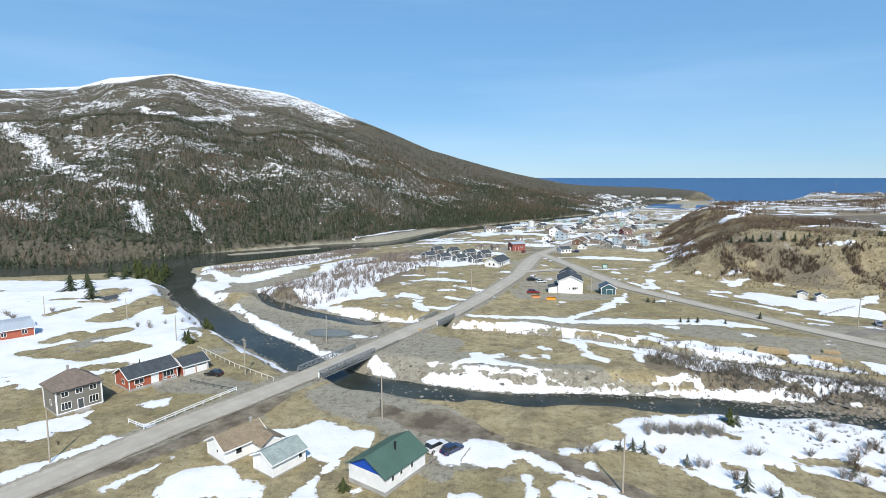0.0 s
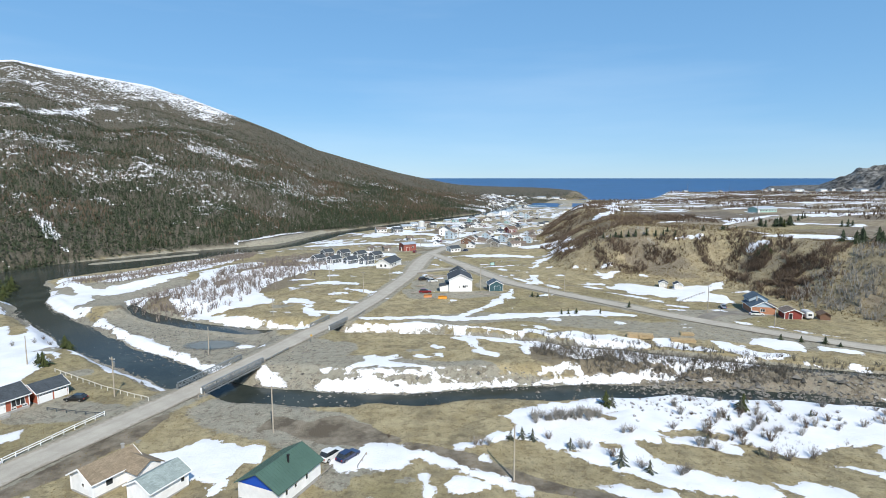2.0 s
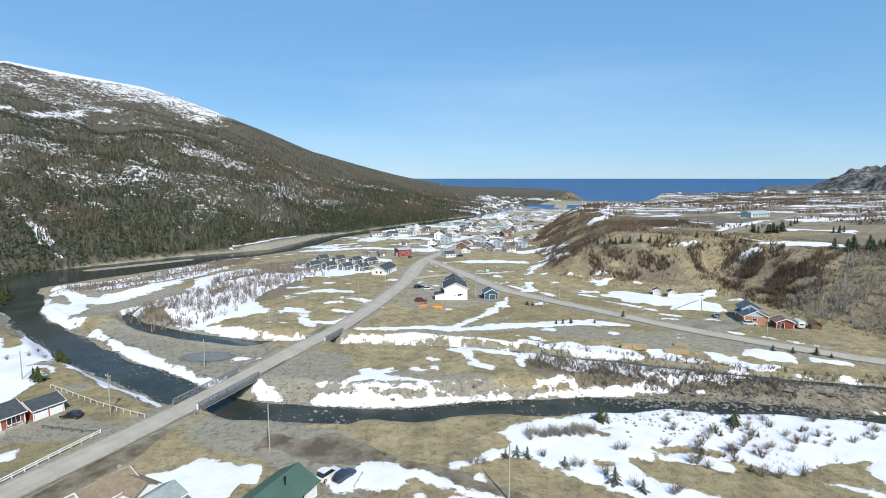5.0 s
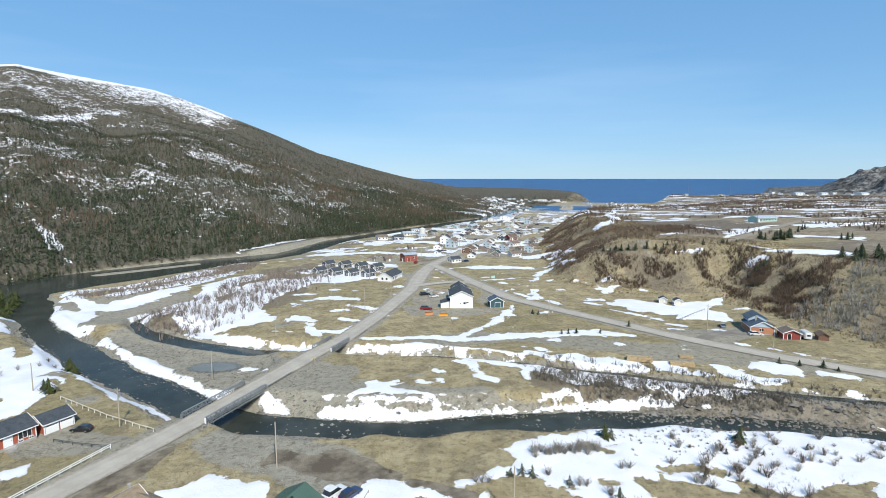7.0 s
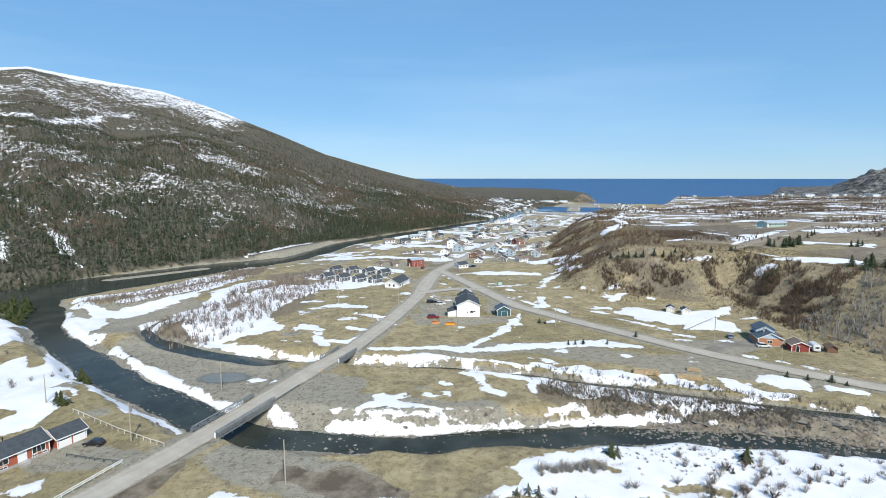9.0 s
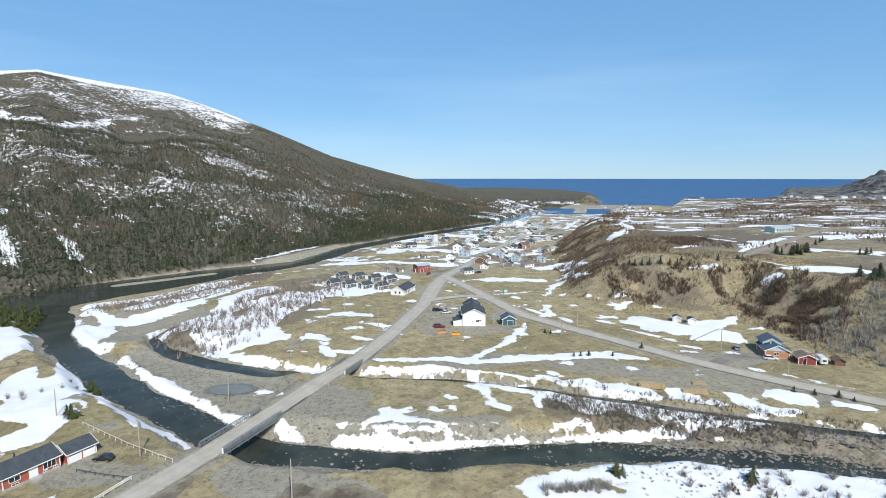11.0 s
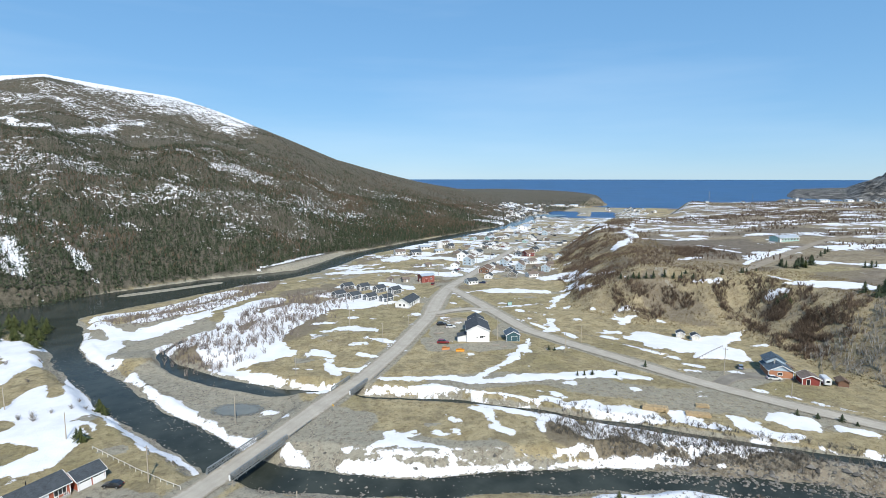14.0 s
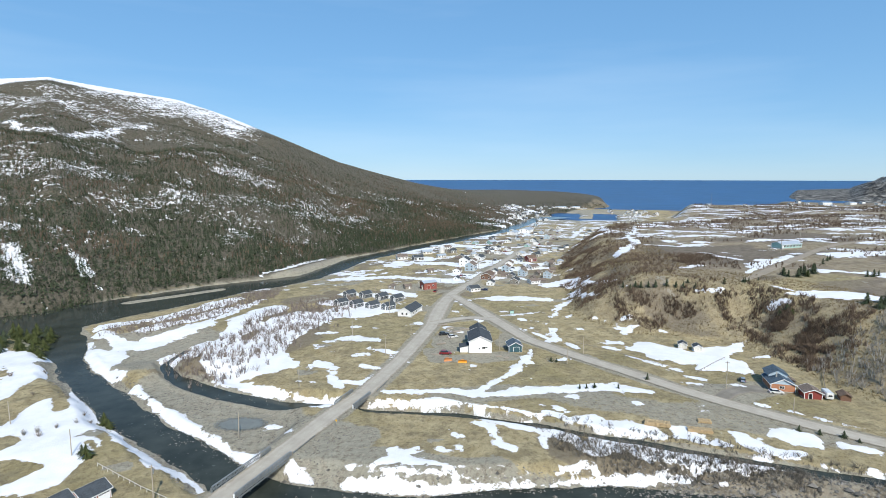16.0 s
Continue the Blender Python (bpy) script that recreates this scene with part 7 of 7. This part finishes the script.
# the mountain forest, thicker low down
az = rng.uniform(-43, 26.5, 235000)
s = rng.uniform(-0.16, 0.97, az.size)
foot, crest = np.interp(az, HILL_AZ, HILL_FOOT), np.interp(az, HILL_AZ, HILL_CREST)
r = foot + s * (crest - foot)
x, y = np.sin(np.radians(az)) * r, np.cos(np.radians(az)) * r
chance = np.interp(s, (0, 0.44, 0.50, 0.62, 0.8, 1), (0.95, 0.85, 0.55, 0.5, 0.3, 0.08)) * np.where(s < 0, 0.8, 1) * (0.5 + 0.55 * smooth(0.4, 1.0, r / 900))
snowy = snow_field(x, y)
chance = chance * np.interp(az, (11, 17), (1, 0.12)) * np.where(snowy > 0.4, 0.3, 1) * np.where((s > 0.44) & (s < 0.52) & (az < -16), 0.45, 1)
d, side, (half,) = along(BIG_RIVER, x, y)
chance = np.where((s < 0.004) & (((az > -15) & (d < half + 2.5)) | (along([(-141, 357), (-121, 370), (-94, 390)], x, y)[0] < 6) | (along([(-70, 416), (-48, 448), (-33, 476), (-10, 520)], x, y)[0] < 10) | (d < half + 2) | (side > 0)), 0, chance)
keep = rng.uniform(0, 1, az.size) < chance * 0.92
x, y, s, az = x[keep], y[keep], s[keep], az[keep]
z = ground(x, y) - 0.15
pine = rng.uniform(0, 1, x.size) < np.clip(0.72 + 0.35 * fbm(x, y, 60, 201, 4) + 0.25 * smooth(0.12, 0.0, s) - 0.1 * (az > -8), 0.05, 0.9)
tall = rng.uniform(2.8, 5.6, x.size) * (1.08 - 0.55 * s)
n = int(pine.sum())
near = s + rng.uniform(-0.12, 0.12, s.size) < 0.16
for mask, whorls, sides in ((pine & near, 4, 2), (pine & ~near, 4, 1)):
    blades = spruce_blades(int(mask.sum()), whorls, 3)
    blades = blades if sides == 2 else blades[:, :whorls * 3]
    tris("forest_spruces", planted(blades, x[mask], y[mask], z[mask], tall[mask]), NEEDLES, "dark spruces growing on the mountain slope", "forest")
other = ~pine
red_part = other & (fbm(x, y, 60, 205, 4) > -0.25)
grey_part = other & ~red_part
for mask, mat, label in ((red_part, TWIGS_RED, "leafless brown birches on the mountain slope"), (grey_part, TWIGS_WOOD, "leafless grey birches on the mountain slope")):
    tris("forest_birches", planted(bare_blades(int(mask.sum()), 8, 0.42, 0.045), x[mask], y[mask], z[mask], tall[mask] * 0.95), mat, label, "forest")


def brush(name, x, y, low, high, blades, spread, thick, material, label, sink=0.05):
    z = ground(x, y) - sink
    return tris(name, planted(twiggy_blades(x.size, max(3, blades // 4), 3, spread, thick), x, y, z, rng.uniform(low, high, x.size)), material, label, "brush")


# bluff and plateau scrub
x, y = scatter(52000, 105, 330, 120, 560)
d, side, _ = along(BLUFF, x, y)
want = np.where(side > 0, smooth(1, 8, d) * smooth(75, 45, d), 0) * 0.75 * smooth(-0.08, 0.32, fbm(x, y, 16, 107, 4))
keep = (rng.uniform(0, 1, x.size) < want) & (snow_field(x, y) < 0.2)
x, y = x[keep], y[keep]
half = fbm(x, y, 40, 211, 2) > 0.0
brush("bluff_brush", x[half], y[half], 0.9, 3.0, 26, 0.9, 0.03, TWIGS_RED, "leafless red-brown scrub on the bluff")
brush("bluff_brush", x[~half], y[~half], 0.9, 3.0, 26, 0.9, 0.03, TWIGS_RED, "leafless brown scrub on the bluff")
x, y = scatter(70000, 200, 1000, 240, 1150)
d, side, _ = along(BLUFF, x, y)
want = np.where((side > 0) & (d > 40), smooth(-0.1, 0.3, fbm(x * 0.5, y, 50, 109, 4)), 0) * (np.hypot(x, y) < 1240)
belt = np.minimum(along([(351, 534), (459, 583), (687, 648)], x, y)[0], along([(440, 520), (574, 499)], x, y)[0])
want = np.maximum(want * 0.6, smooth(26, 10, belt + 12 * vnoise(x, y, 30, 95)))
keep = rng.uniform(0, 1, x.size) < want * 0.9
x, y = x[keep], y[keep]
brush("plateau_brush", x, y, 1.5, 3.6, 9, 0.6, 0.09, TWIGS_RED, "leafless thickets on the far plateau")

# dark shrub masses on the bluff's face
MASSES = [(166, 238, 7), (169, 229, 8), (160, 228, 5), (179, 228, 5), (188, 220, 6), (187, 208, 8), (181, 203, 7), (183, 195, 8), (190, 201, 6), (178, 182, 9), (187, 183, 9), (194, 182, 6), (177, 172, 7), (185, 172, 7), (185, 191, 7), (205, 183, 5), (199, 199, 5), (171, 220, 5), (140, 248, 9), (150, 240, 8), (133, 275, 10), (140, 295, 10), (150, 330, 12), (165, 360, 12), (178, 400, 13), (226, 322, 14), (205, 300, 8)]
xs, ys = [], []
for mx, my, size in MASSES:
    n = int(size * size * 3.6)
    turn, out = rng.uniform(0, 2 * np.pi, n), size * 1.25 * np.sqrt(rng.uniform(0, 1, n)) * rng.uniform(0.7, 1.1, n)
    xs.append(mx + np.cos(turn) * out)
    ys.append(my + np.sin(turn) * out)
x, y = np.concatenate(xs), np.concatenate(ys)
keep = vnoise(x, y, 4.5, 91) > -0.1
brush("dark_scrub", x[keep], y[keep], 1.4, 3.4, 26, 0.8, 0.035, TWIGS_RED, "dense dark brown shrubs in masses on the bluff")

# grey slope at the bluff's near end
x, y = scatter(2600, 158, 235, 95, 175)
d, side, _ = along(BLUFF, x, y)
keep = (side > 0) & (d > 3) & (rng.uniform(0, 1, x.size) < 0.5)
x, y = x[keep], y[keep]
brush("grey_brush", x, y, 2.0, 4.2, 22, 0.6, 0.028, TWIGS_GREY, "grey leafless alders on the slope")

# thickets: meadow by the creek, river spit, creek banks
x, y = scatter(5200, -85, 0, 200, 330)
want = smooth(26, 12, along([(-58, 222), (-44, 245), (-32, 285), (-14, 318)], x, y)[0] + 6 * vnoise(x, y, 9, 5))
keep = rng.uniform(0, 1, x.size) < want * 0.38
brush("meadow_thicket", x[keep], y[keep], 2.0, 4.8, 30, 0.6, 0.021, TWIGS_PLUM, "bare grey alder thicket in snowy meadow")
x, y = scatter(6500, -132, -50, 255, 385)
want = smooth(20, 8, along([(-108, 285), (-88, 300), (-70, 335), (-58, 360)], x, y)[0])
keep = (rng.uniform(0, 1, x.size) < want * 0.6) & (along(BIG_RIVER, x, y)[0] > 17)
brush("spit_thicket", x[keep], y[keep], 1.3, 3.0, 26, 0.55, 0.03, TWIGS_PLUM, "bare brown willows on the river spit")
x, y = scatter(16000, 50, 160, 85, 150)
d, _, (half,) = along(CREEK, x, y)
band = np.maximum(smooth(8, 3, d) * 0.35, smooth(7.5, 3.5, along([(58, 130), (75, 122), (92, 115), (108, 109)], x, y)[0] + 2 * vnoise(x, y, 8, 9)))
keep = (rng.uniform(0, 1, x.size) < band * 0.9) & (d > half + 0.5) & (along(RIVER, x, y)[0] > 6.5)
brush("creek_thicket", x[keep], y[keep], 0.8, 2.4, 28, 0.8, 0.024, TWIGS_WOOD, "grey leafless willows along the creek")
x, y = scatter(3000, -60, 110, 90, 260)
want = smooth(4.0, 1.0, np.minimum(along(CREEK, x, y)[0] - 3.5, along(RIVER, x, y)[0] - 8))
keep = (rng.uniform(0, 1, x.size) < want * 0.35) & (along(RIVER, x, y)[0] > 8.5) & (along(MAIN_ROAD, x, y)[0] > 6)
brush("bank_brush", x[keep], y[keep], 0.4, 1.3, 14, 0.9, 0.02, TWIGS, "low bare brush on the river banks")

# low hummocks poking out of the front snow
x, y = scatter(1500, 48, 125, 72, 106)
keep = (along(RIVER, x, y)[0] > 6.5) & (rng.uniform(0, 1, x.size) < smooth(-0.1, 0.4, fbm(x, y, 14, 231, 3)))
brush("hummock_brush", x[keep], y[keep], 0.35, 0.9, 30, 1.3, 0.02, TWIGS, "low bare brush poking out of the snow", -0.15)

# dry grass tufts on the near meadows
x, y = scatter(70000, -110, 150, 62, 235)
cover = cover_field(x, y)
keep = (cover[:, 0] < 0.35) & (snow_field(x, y) < -0.1) & (rng.uniform(0, 1, x.size) < 0.75)
for line, gap in ((MAIN_ROAD, 0.6), (SIDE_ROAD, 0.6), (RIVER, 1.0), (CREEK, 0.5)):
    d, half = road_level(line, x, y)
    keep &= d > half + gap
x, y = x[keep], y[keep]
tris("grass_tufts", planted(bare_blades(x.size, 5, 1.1, 0.10), x, y, ground(x, y) - 0.03, rng.uniform(0.15, 0.42, x.size)), TUFTS, "dry straw-coloured grass tufts on the meadows", "grass")

x, y = scatter(40000, 100, 260, 130, 420)
d, side, _ = along(BLUFF, x, y)
keep = (side > 0) & (d < 75) & (snow_field(x, y) < -0.1)
x, y = x[keep], y[keep]
tris("bluff_grass", planted(bare_blades(x.size, 6, 1.2, 0.16), x, y, ground(x, y) - 0.05, rng.uniform(0.3, 0.8, x.size)), TUFTS, "dry tussock grass on the bluff", "grass")


# stones on the river's banks and bars
def stone_field(x, y, size):
    """Rough stones: squashed, skewed octahedra."""
    n = x.size
    tip = np.array([(1, 0, 0), (-1, 0, 0), (0, 1, 0), (0, -1, 0), (0, 0, 1), (0, 0, -1)], float)[None] * rng.uniform(0.6, 1.3, (n, 6, 1))
    tip = tip + rng.uniform(-0.25, 0.25, (n, 6, 3))
    tip[:, :, 2] *= 0.65
    f = np.array([(0, 2, 4), (2, 1, 4), (1, 3, 4), (3, 0, 4), (2, 0, 5), (1, 2, 5), (3, 1, 5), (0, 3, 5)])
    at = np.stack([x, y, np.maximum(ground(x, y), water_level(y) - size * 0.1) + size * 0.15], -1)
    return (tip[:, f] * size[:, None, None, None] + at[:, None, None, :]).reshape(-1, 3, 3)


x, y = scatter(85000, -120, 165, 92, 245)
d, _, (half,) = along(RIVER, x, y)
want = smooth(half + 6, half + 1.5, d) * smooth(half - 2.2, half, d)
want = np.maximum(want, 0.95 * smooth(9, 5, along([(70, 116), (98, 108), (112, 101), (130, 92)], x, y)[0]))
want = np.maximum(want, 0.35 * smooth(16, 8, along([(-60, 190), (-46, 168), (-16, 146)], x, y)[0]))
want = np.maximum(want, 0.16 * (d < half) * smooth(-35, 5, x) * smooth(-0.2, 0.3, fbm(x, y, 12, 221, 3)))
keep = (rng.uniform(0, 1, x.size) < want * 0.7) & (snow_field(x, y) < np.where(rng.uniform(0, 1, x.size) < 0.3, 3.0, 0.1)) & (along(MAIN_ROAD, x, y)[0] > 4.5)
x, y = x[keep], y[keep]
size = rng.uniform(0.12, 0.34, x.size) * np.where(rng.uniform(0, 1, x.size) < 0.04, 2.2, 1) * (1 + 0.7 * smooth(62, 85, x))
tris("river_stones", stone_field(x, y, size), STONES, "grey boulders and stones along the river", "stones")


# single spruces and bushes
def spruce(tall, material, label, slim=1.0, whorls=26, spokes=11):
    ob = thing("spruce_tree", pose(0, -30, 0), label, "tree", "spruces")
    bm = bmesh.new()
    rod(bm, (0, 0, -0.4), (0, 0, tall * 0.95), tall * 0.028, 0.02, 7)
    part("trunk", bm, BARK, ob)
    blades = spruce_blades(1, whorls, spokes, 0.45)[0] * tall
    blades[..., :2] *= slim * 1.1
    mesh = bpy.data.meshes.new("crown")
    mesh.from_pydata(blades.reshape(-1, 3).tolist(), [], np.arange(len(blades) * 3).reshape(-1, 3).tolist())
    mesh.materials.append(material)
    crown = new("crown", mesh)
    crown.parent = ob
    return ob


def bush(tall, material, label):
    ob = thing("bare_bush", pose(0, -30, 0), label, "bush", "bare bushes")
    blades = twiggy_blades(1, 34, 6, 0.8, 0.012)[0] * tall
    mesh = bpy.data.meshes.new("crown")
    mesh.from_pydata(blades.reshape(-1, 3).tolist(), [], np.arange(len(blades) * 3).reshape(-1, 3).tolist())
    mesh.materials.append(material)
    crown = new("crown", mesh)
    crown.parent = ob
    return ob


SPRUCES = [spruce(5, NEEDLES, "dark green spruce standing in the snow"), spruce(5, NEEDLES_OLIVE, "olive green young fir on the river bank"), spruce(5, NEEDLES, "slender dark spruce on the slope", 0.75), spruce(5, NEEDLES_GREY, "small grey-green pine standing in the snow", 0.9, 15, 8)]
BUSHES = [bush(1.6, TWIGS, "leafless brown bush standing in snow"), bush(1.6, TWIGS_GREY, "leafless grey bush standing in snow"), bush(1.6, TWIGS_RED, "leafless red-brown bush standing in snow")]
moved = set()


def plant(protos, k, x, y, tall, unit):
    m = pose(x, y, gz(x, y) - 0.05, 0, 0, random.uniform(0, 360)) @ Matrix.Scale(tall / unit, 4)
    if (id(protos), k) not in moved:
        moved.add((id(protos), k))
        protos[k].matrix_world = m
    else:
        copy_thing(protos[k], m @ Matrix.Scale(1 / protos[k].scale.x, 4))


NEAR_SPRUCES = [(54, 95.8, 4.6, 1), (55, 95.2, 3.8, 3), (80.9, 89.3, 4.8, 1), (79.9, 88.7, 4.0, 3), (30.1, 85.8, 2.6, 3), (32.3, 86.1, 3.1, 3), (34, 85.3, 3.1, 3), (39.5, 81.4, 2.9, 3), (45.2, 74.6, 4.4, 3), (48.4, 71.4, 3.3, 3), (64.5, 78.6, 2.9, 3), (71.1, 74, 2.1, 3), (81.5, 83.8, 1.9, 3), (74.7, 85.7, 2.0, 3), (91.2, 83.3, 2.2, 3), (-15, 75, 2.2, 1)]
WEST_SPRUCES = [(-153, 216, 7.5, 0), (-150, 222, 7, 0), (-136, 203, 7, 0), (-161, 281, 8, 1), (-156, 278, 7, 1), (-152, 276, 8, 1), (-148, 270, 7, 1), (-140, 261, 6, 1), (-144, 273, 7, 1), (-157, 288, 8, 1), (-146, 279, 8, 1), (-143, 266, 6, 1), (-150, 283, 8, 0), (-165, 284, 8, 1), (-157, 260, 6.5, 1), (-149, 258, 6, 1), (-146, 254, 6.5, 1), (-140, 252, 6, 1), (-137, 250, 5, 1), (-131, 241, 4.5, 1), (-152, 251, 5, 0), (-79, 174, 4.6, 1), (-76.5, 171, 3.6, 1), (-71, 145, 4.0, 1), (-73, 147, 3, 0), (-160, 268, 7, 0), (-165, 262, 7, 0)]
EAST_SPRUCES = [(90, 166, 2.1, 2), (79, 168, 2.2, 2), (82, 168, 2.2, 0), (76.5, 168, 2.1, 2), (104.5, 172, 2.7, 2), (77, 197, 2.1, 0), (79, 196, 1.7, 0), (131, 125, 2.4, 0), (136, 122, 3.1, 0), (138, 119, 1.9, 0), (127, 128, 1.9, 0), (185, 239, 3.8, 2), (196, 238, 3.5, 2), (189, 207, 4.7, 2), (192, 205, 3.9, 2)]
TOP_SPRUCES = [(192, 206, 4.3, 0), (190, 207, 3.2, 2), (192, 203, 3.6, 1), (170, 247, 3.2, 0), (183, 237, 2.9, 2), (195, 238, 3.6, 0), (198, 238, 3.6, 2), (206, 241, 2.5, 2), (241, 252, 6.5, 0), (241, 247, 5.8, 1), (258, 261, 6.5, 0), (232, 254, 5.8, 0), (231, 252, 6.3, 2), (230, 248, 5.8, 2), (234, 246, 6.8, 0), (242, 250, 7.3, 2), (245, 254, 7.3, 2), (251, 254, 7.8, 0), (256, 258, 6.8, 2), (284, 281, 5.2, 2), (296, 290, 5.2, 2), (302, 294, 5.2, 2), (272, 241, 5.2, 2), (275, 240, 5.8, 0), (278, 240, 5.2, 2), (167, 246, 4.7, 2), (171, 242, 4.2, 2), (144, 258, 4.2, 2)]
SLOPE_SPRUCES = [(149, 256, 5.4, 2), (152, 254, 4.9, 2), (155, 252, 5.4, 2), (160, 250, 5.6, 2), (164, 248, 4.8, 2), (147, 258, 4.3, 0), (142, 262, 4.3, 2), (226, 190, 8.6, 0), (230, 186, 9.2, 0), (222, 186, 7.6, 0), (234, 182, 8.6, 1), (218, 192, 7.1, 0), (240, 178, 8.6, 0), (228, 180, 7.6, 1), (246, 172, 8.6, 0), (133, 310, 3.2, 2), (216, 184, 7.6, 0), (222, 178, 8.1, 0)]
for group in (NEAR_SPRUCES, WEST_SPRUCES, EAST_SPRUCES, TOP_SPRUCES, SLOPE_SPRUCES):
    for x, y, tall, k in group:
        plant(SPRUCES, k, x, y, tall * (0.75 if x > 130 or (x > 20 and y < 100) else 1.0), 5)
spots = random.Random(5)
placed = 0
while placed < 150:
    x, y = (spots.uniform(55, 82), spots.uniform(86, 98)) if placed < 85 else (spots.uniform(66, 110), spots.uniform(66, 96))
    if along(RIVER, np.array([x]), np.array([y]))[0][0] < 8.5 or y < 74 + 0.02 * x:
        continue
    plant(BUSHES, spots.randrange(3), x, y, spots.choice((0.6, 0.7, 0.9)) if placed < 85 else spots.choice((1.2, 1.7, 2.3, 2.8)), 1.6)
    placed += 1
for x, y in ((51.2, 84.2), (52.5, 84.0), (61.3, 84.1), (41.2, 80.8), (42.3, 80.4), (62.1, 77.8), (63, 77.4), (64.2, 76), (72, 79.2), (73, 79.8), (76.1, 81.5), (81, 79.8), (83.2, 77.5), (71.7, 72), (74.2, 71), (71.6, 85.4), (25.7, 84.7), (24.5, 85), (23.4, 85.3), (37.1, 85.2), (52.7, 69.6), (53.8, 70), (45.2, 77.1), (48, 73), (87.1, 87.4), (78.9, 70.7)):
    plant(BUSHES, spots.randrange(3), x, y, spots.uniform(1.8, 2.8), 1.6)
for k in range(26):
    plant(BUSHES, 1, 37 + k * 0.5 + spots.uniform(-0.6, 0.6), 92.3 + spots.uniform(-1.2, 1.0) - k * 0.05, spots.uniform(2.0, 3.2), 1.6)
for x, y, tall in ((-90, 160, 2.4), (-92, 163, 2.8), (-88, 165, 2.2), (-95, 162, 2.6), (-140, 170, 3), (-146, 175, 3.2), (-150, 168, 2.6), (-155, 180, 3), (-136, 182, 2.4), (-84, 168, 2.2), (-82, 172, 2), (-110, 195, 2), (-128, 215, 2.5), (-120, 222, 2.2), (-86, 177, 1.8), (-67, 88, 1.2), (9, 92, 1.0)):
    plant(BUSHES, spots.randrange(3), x, y, tall, 1.6)
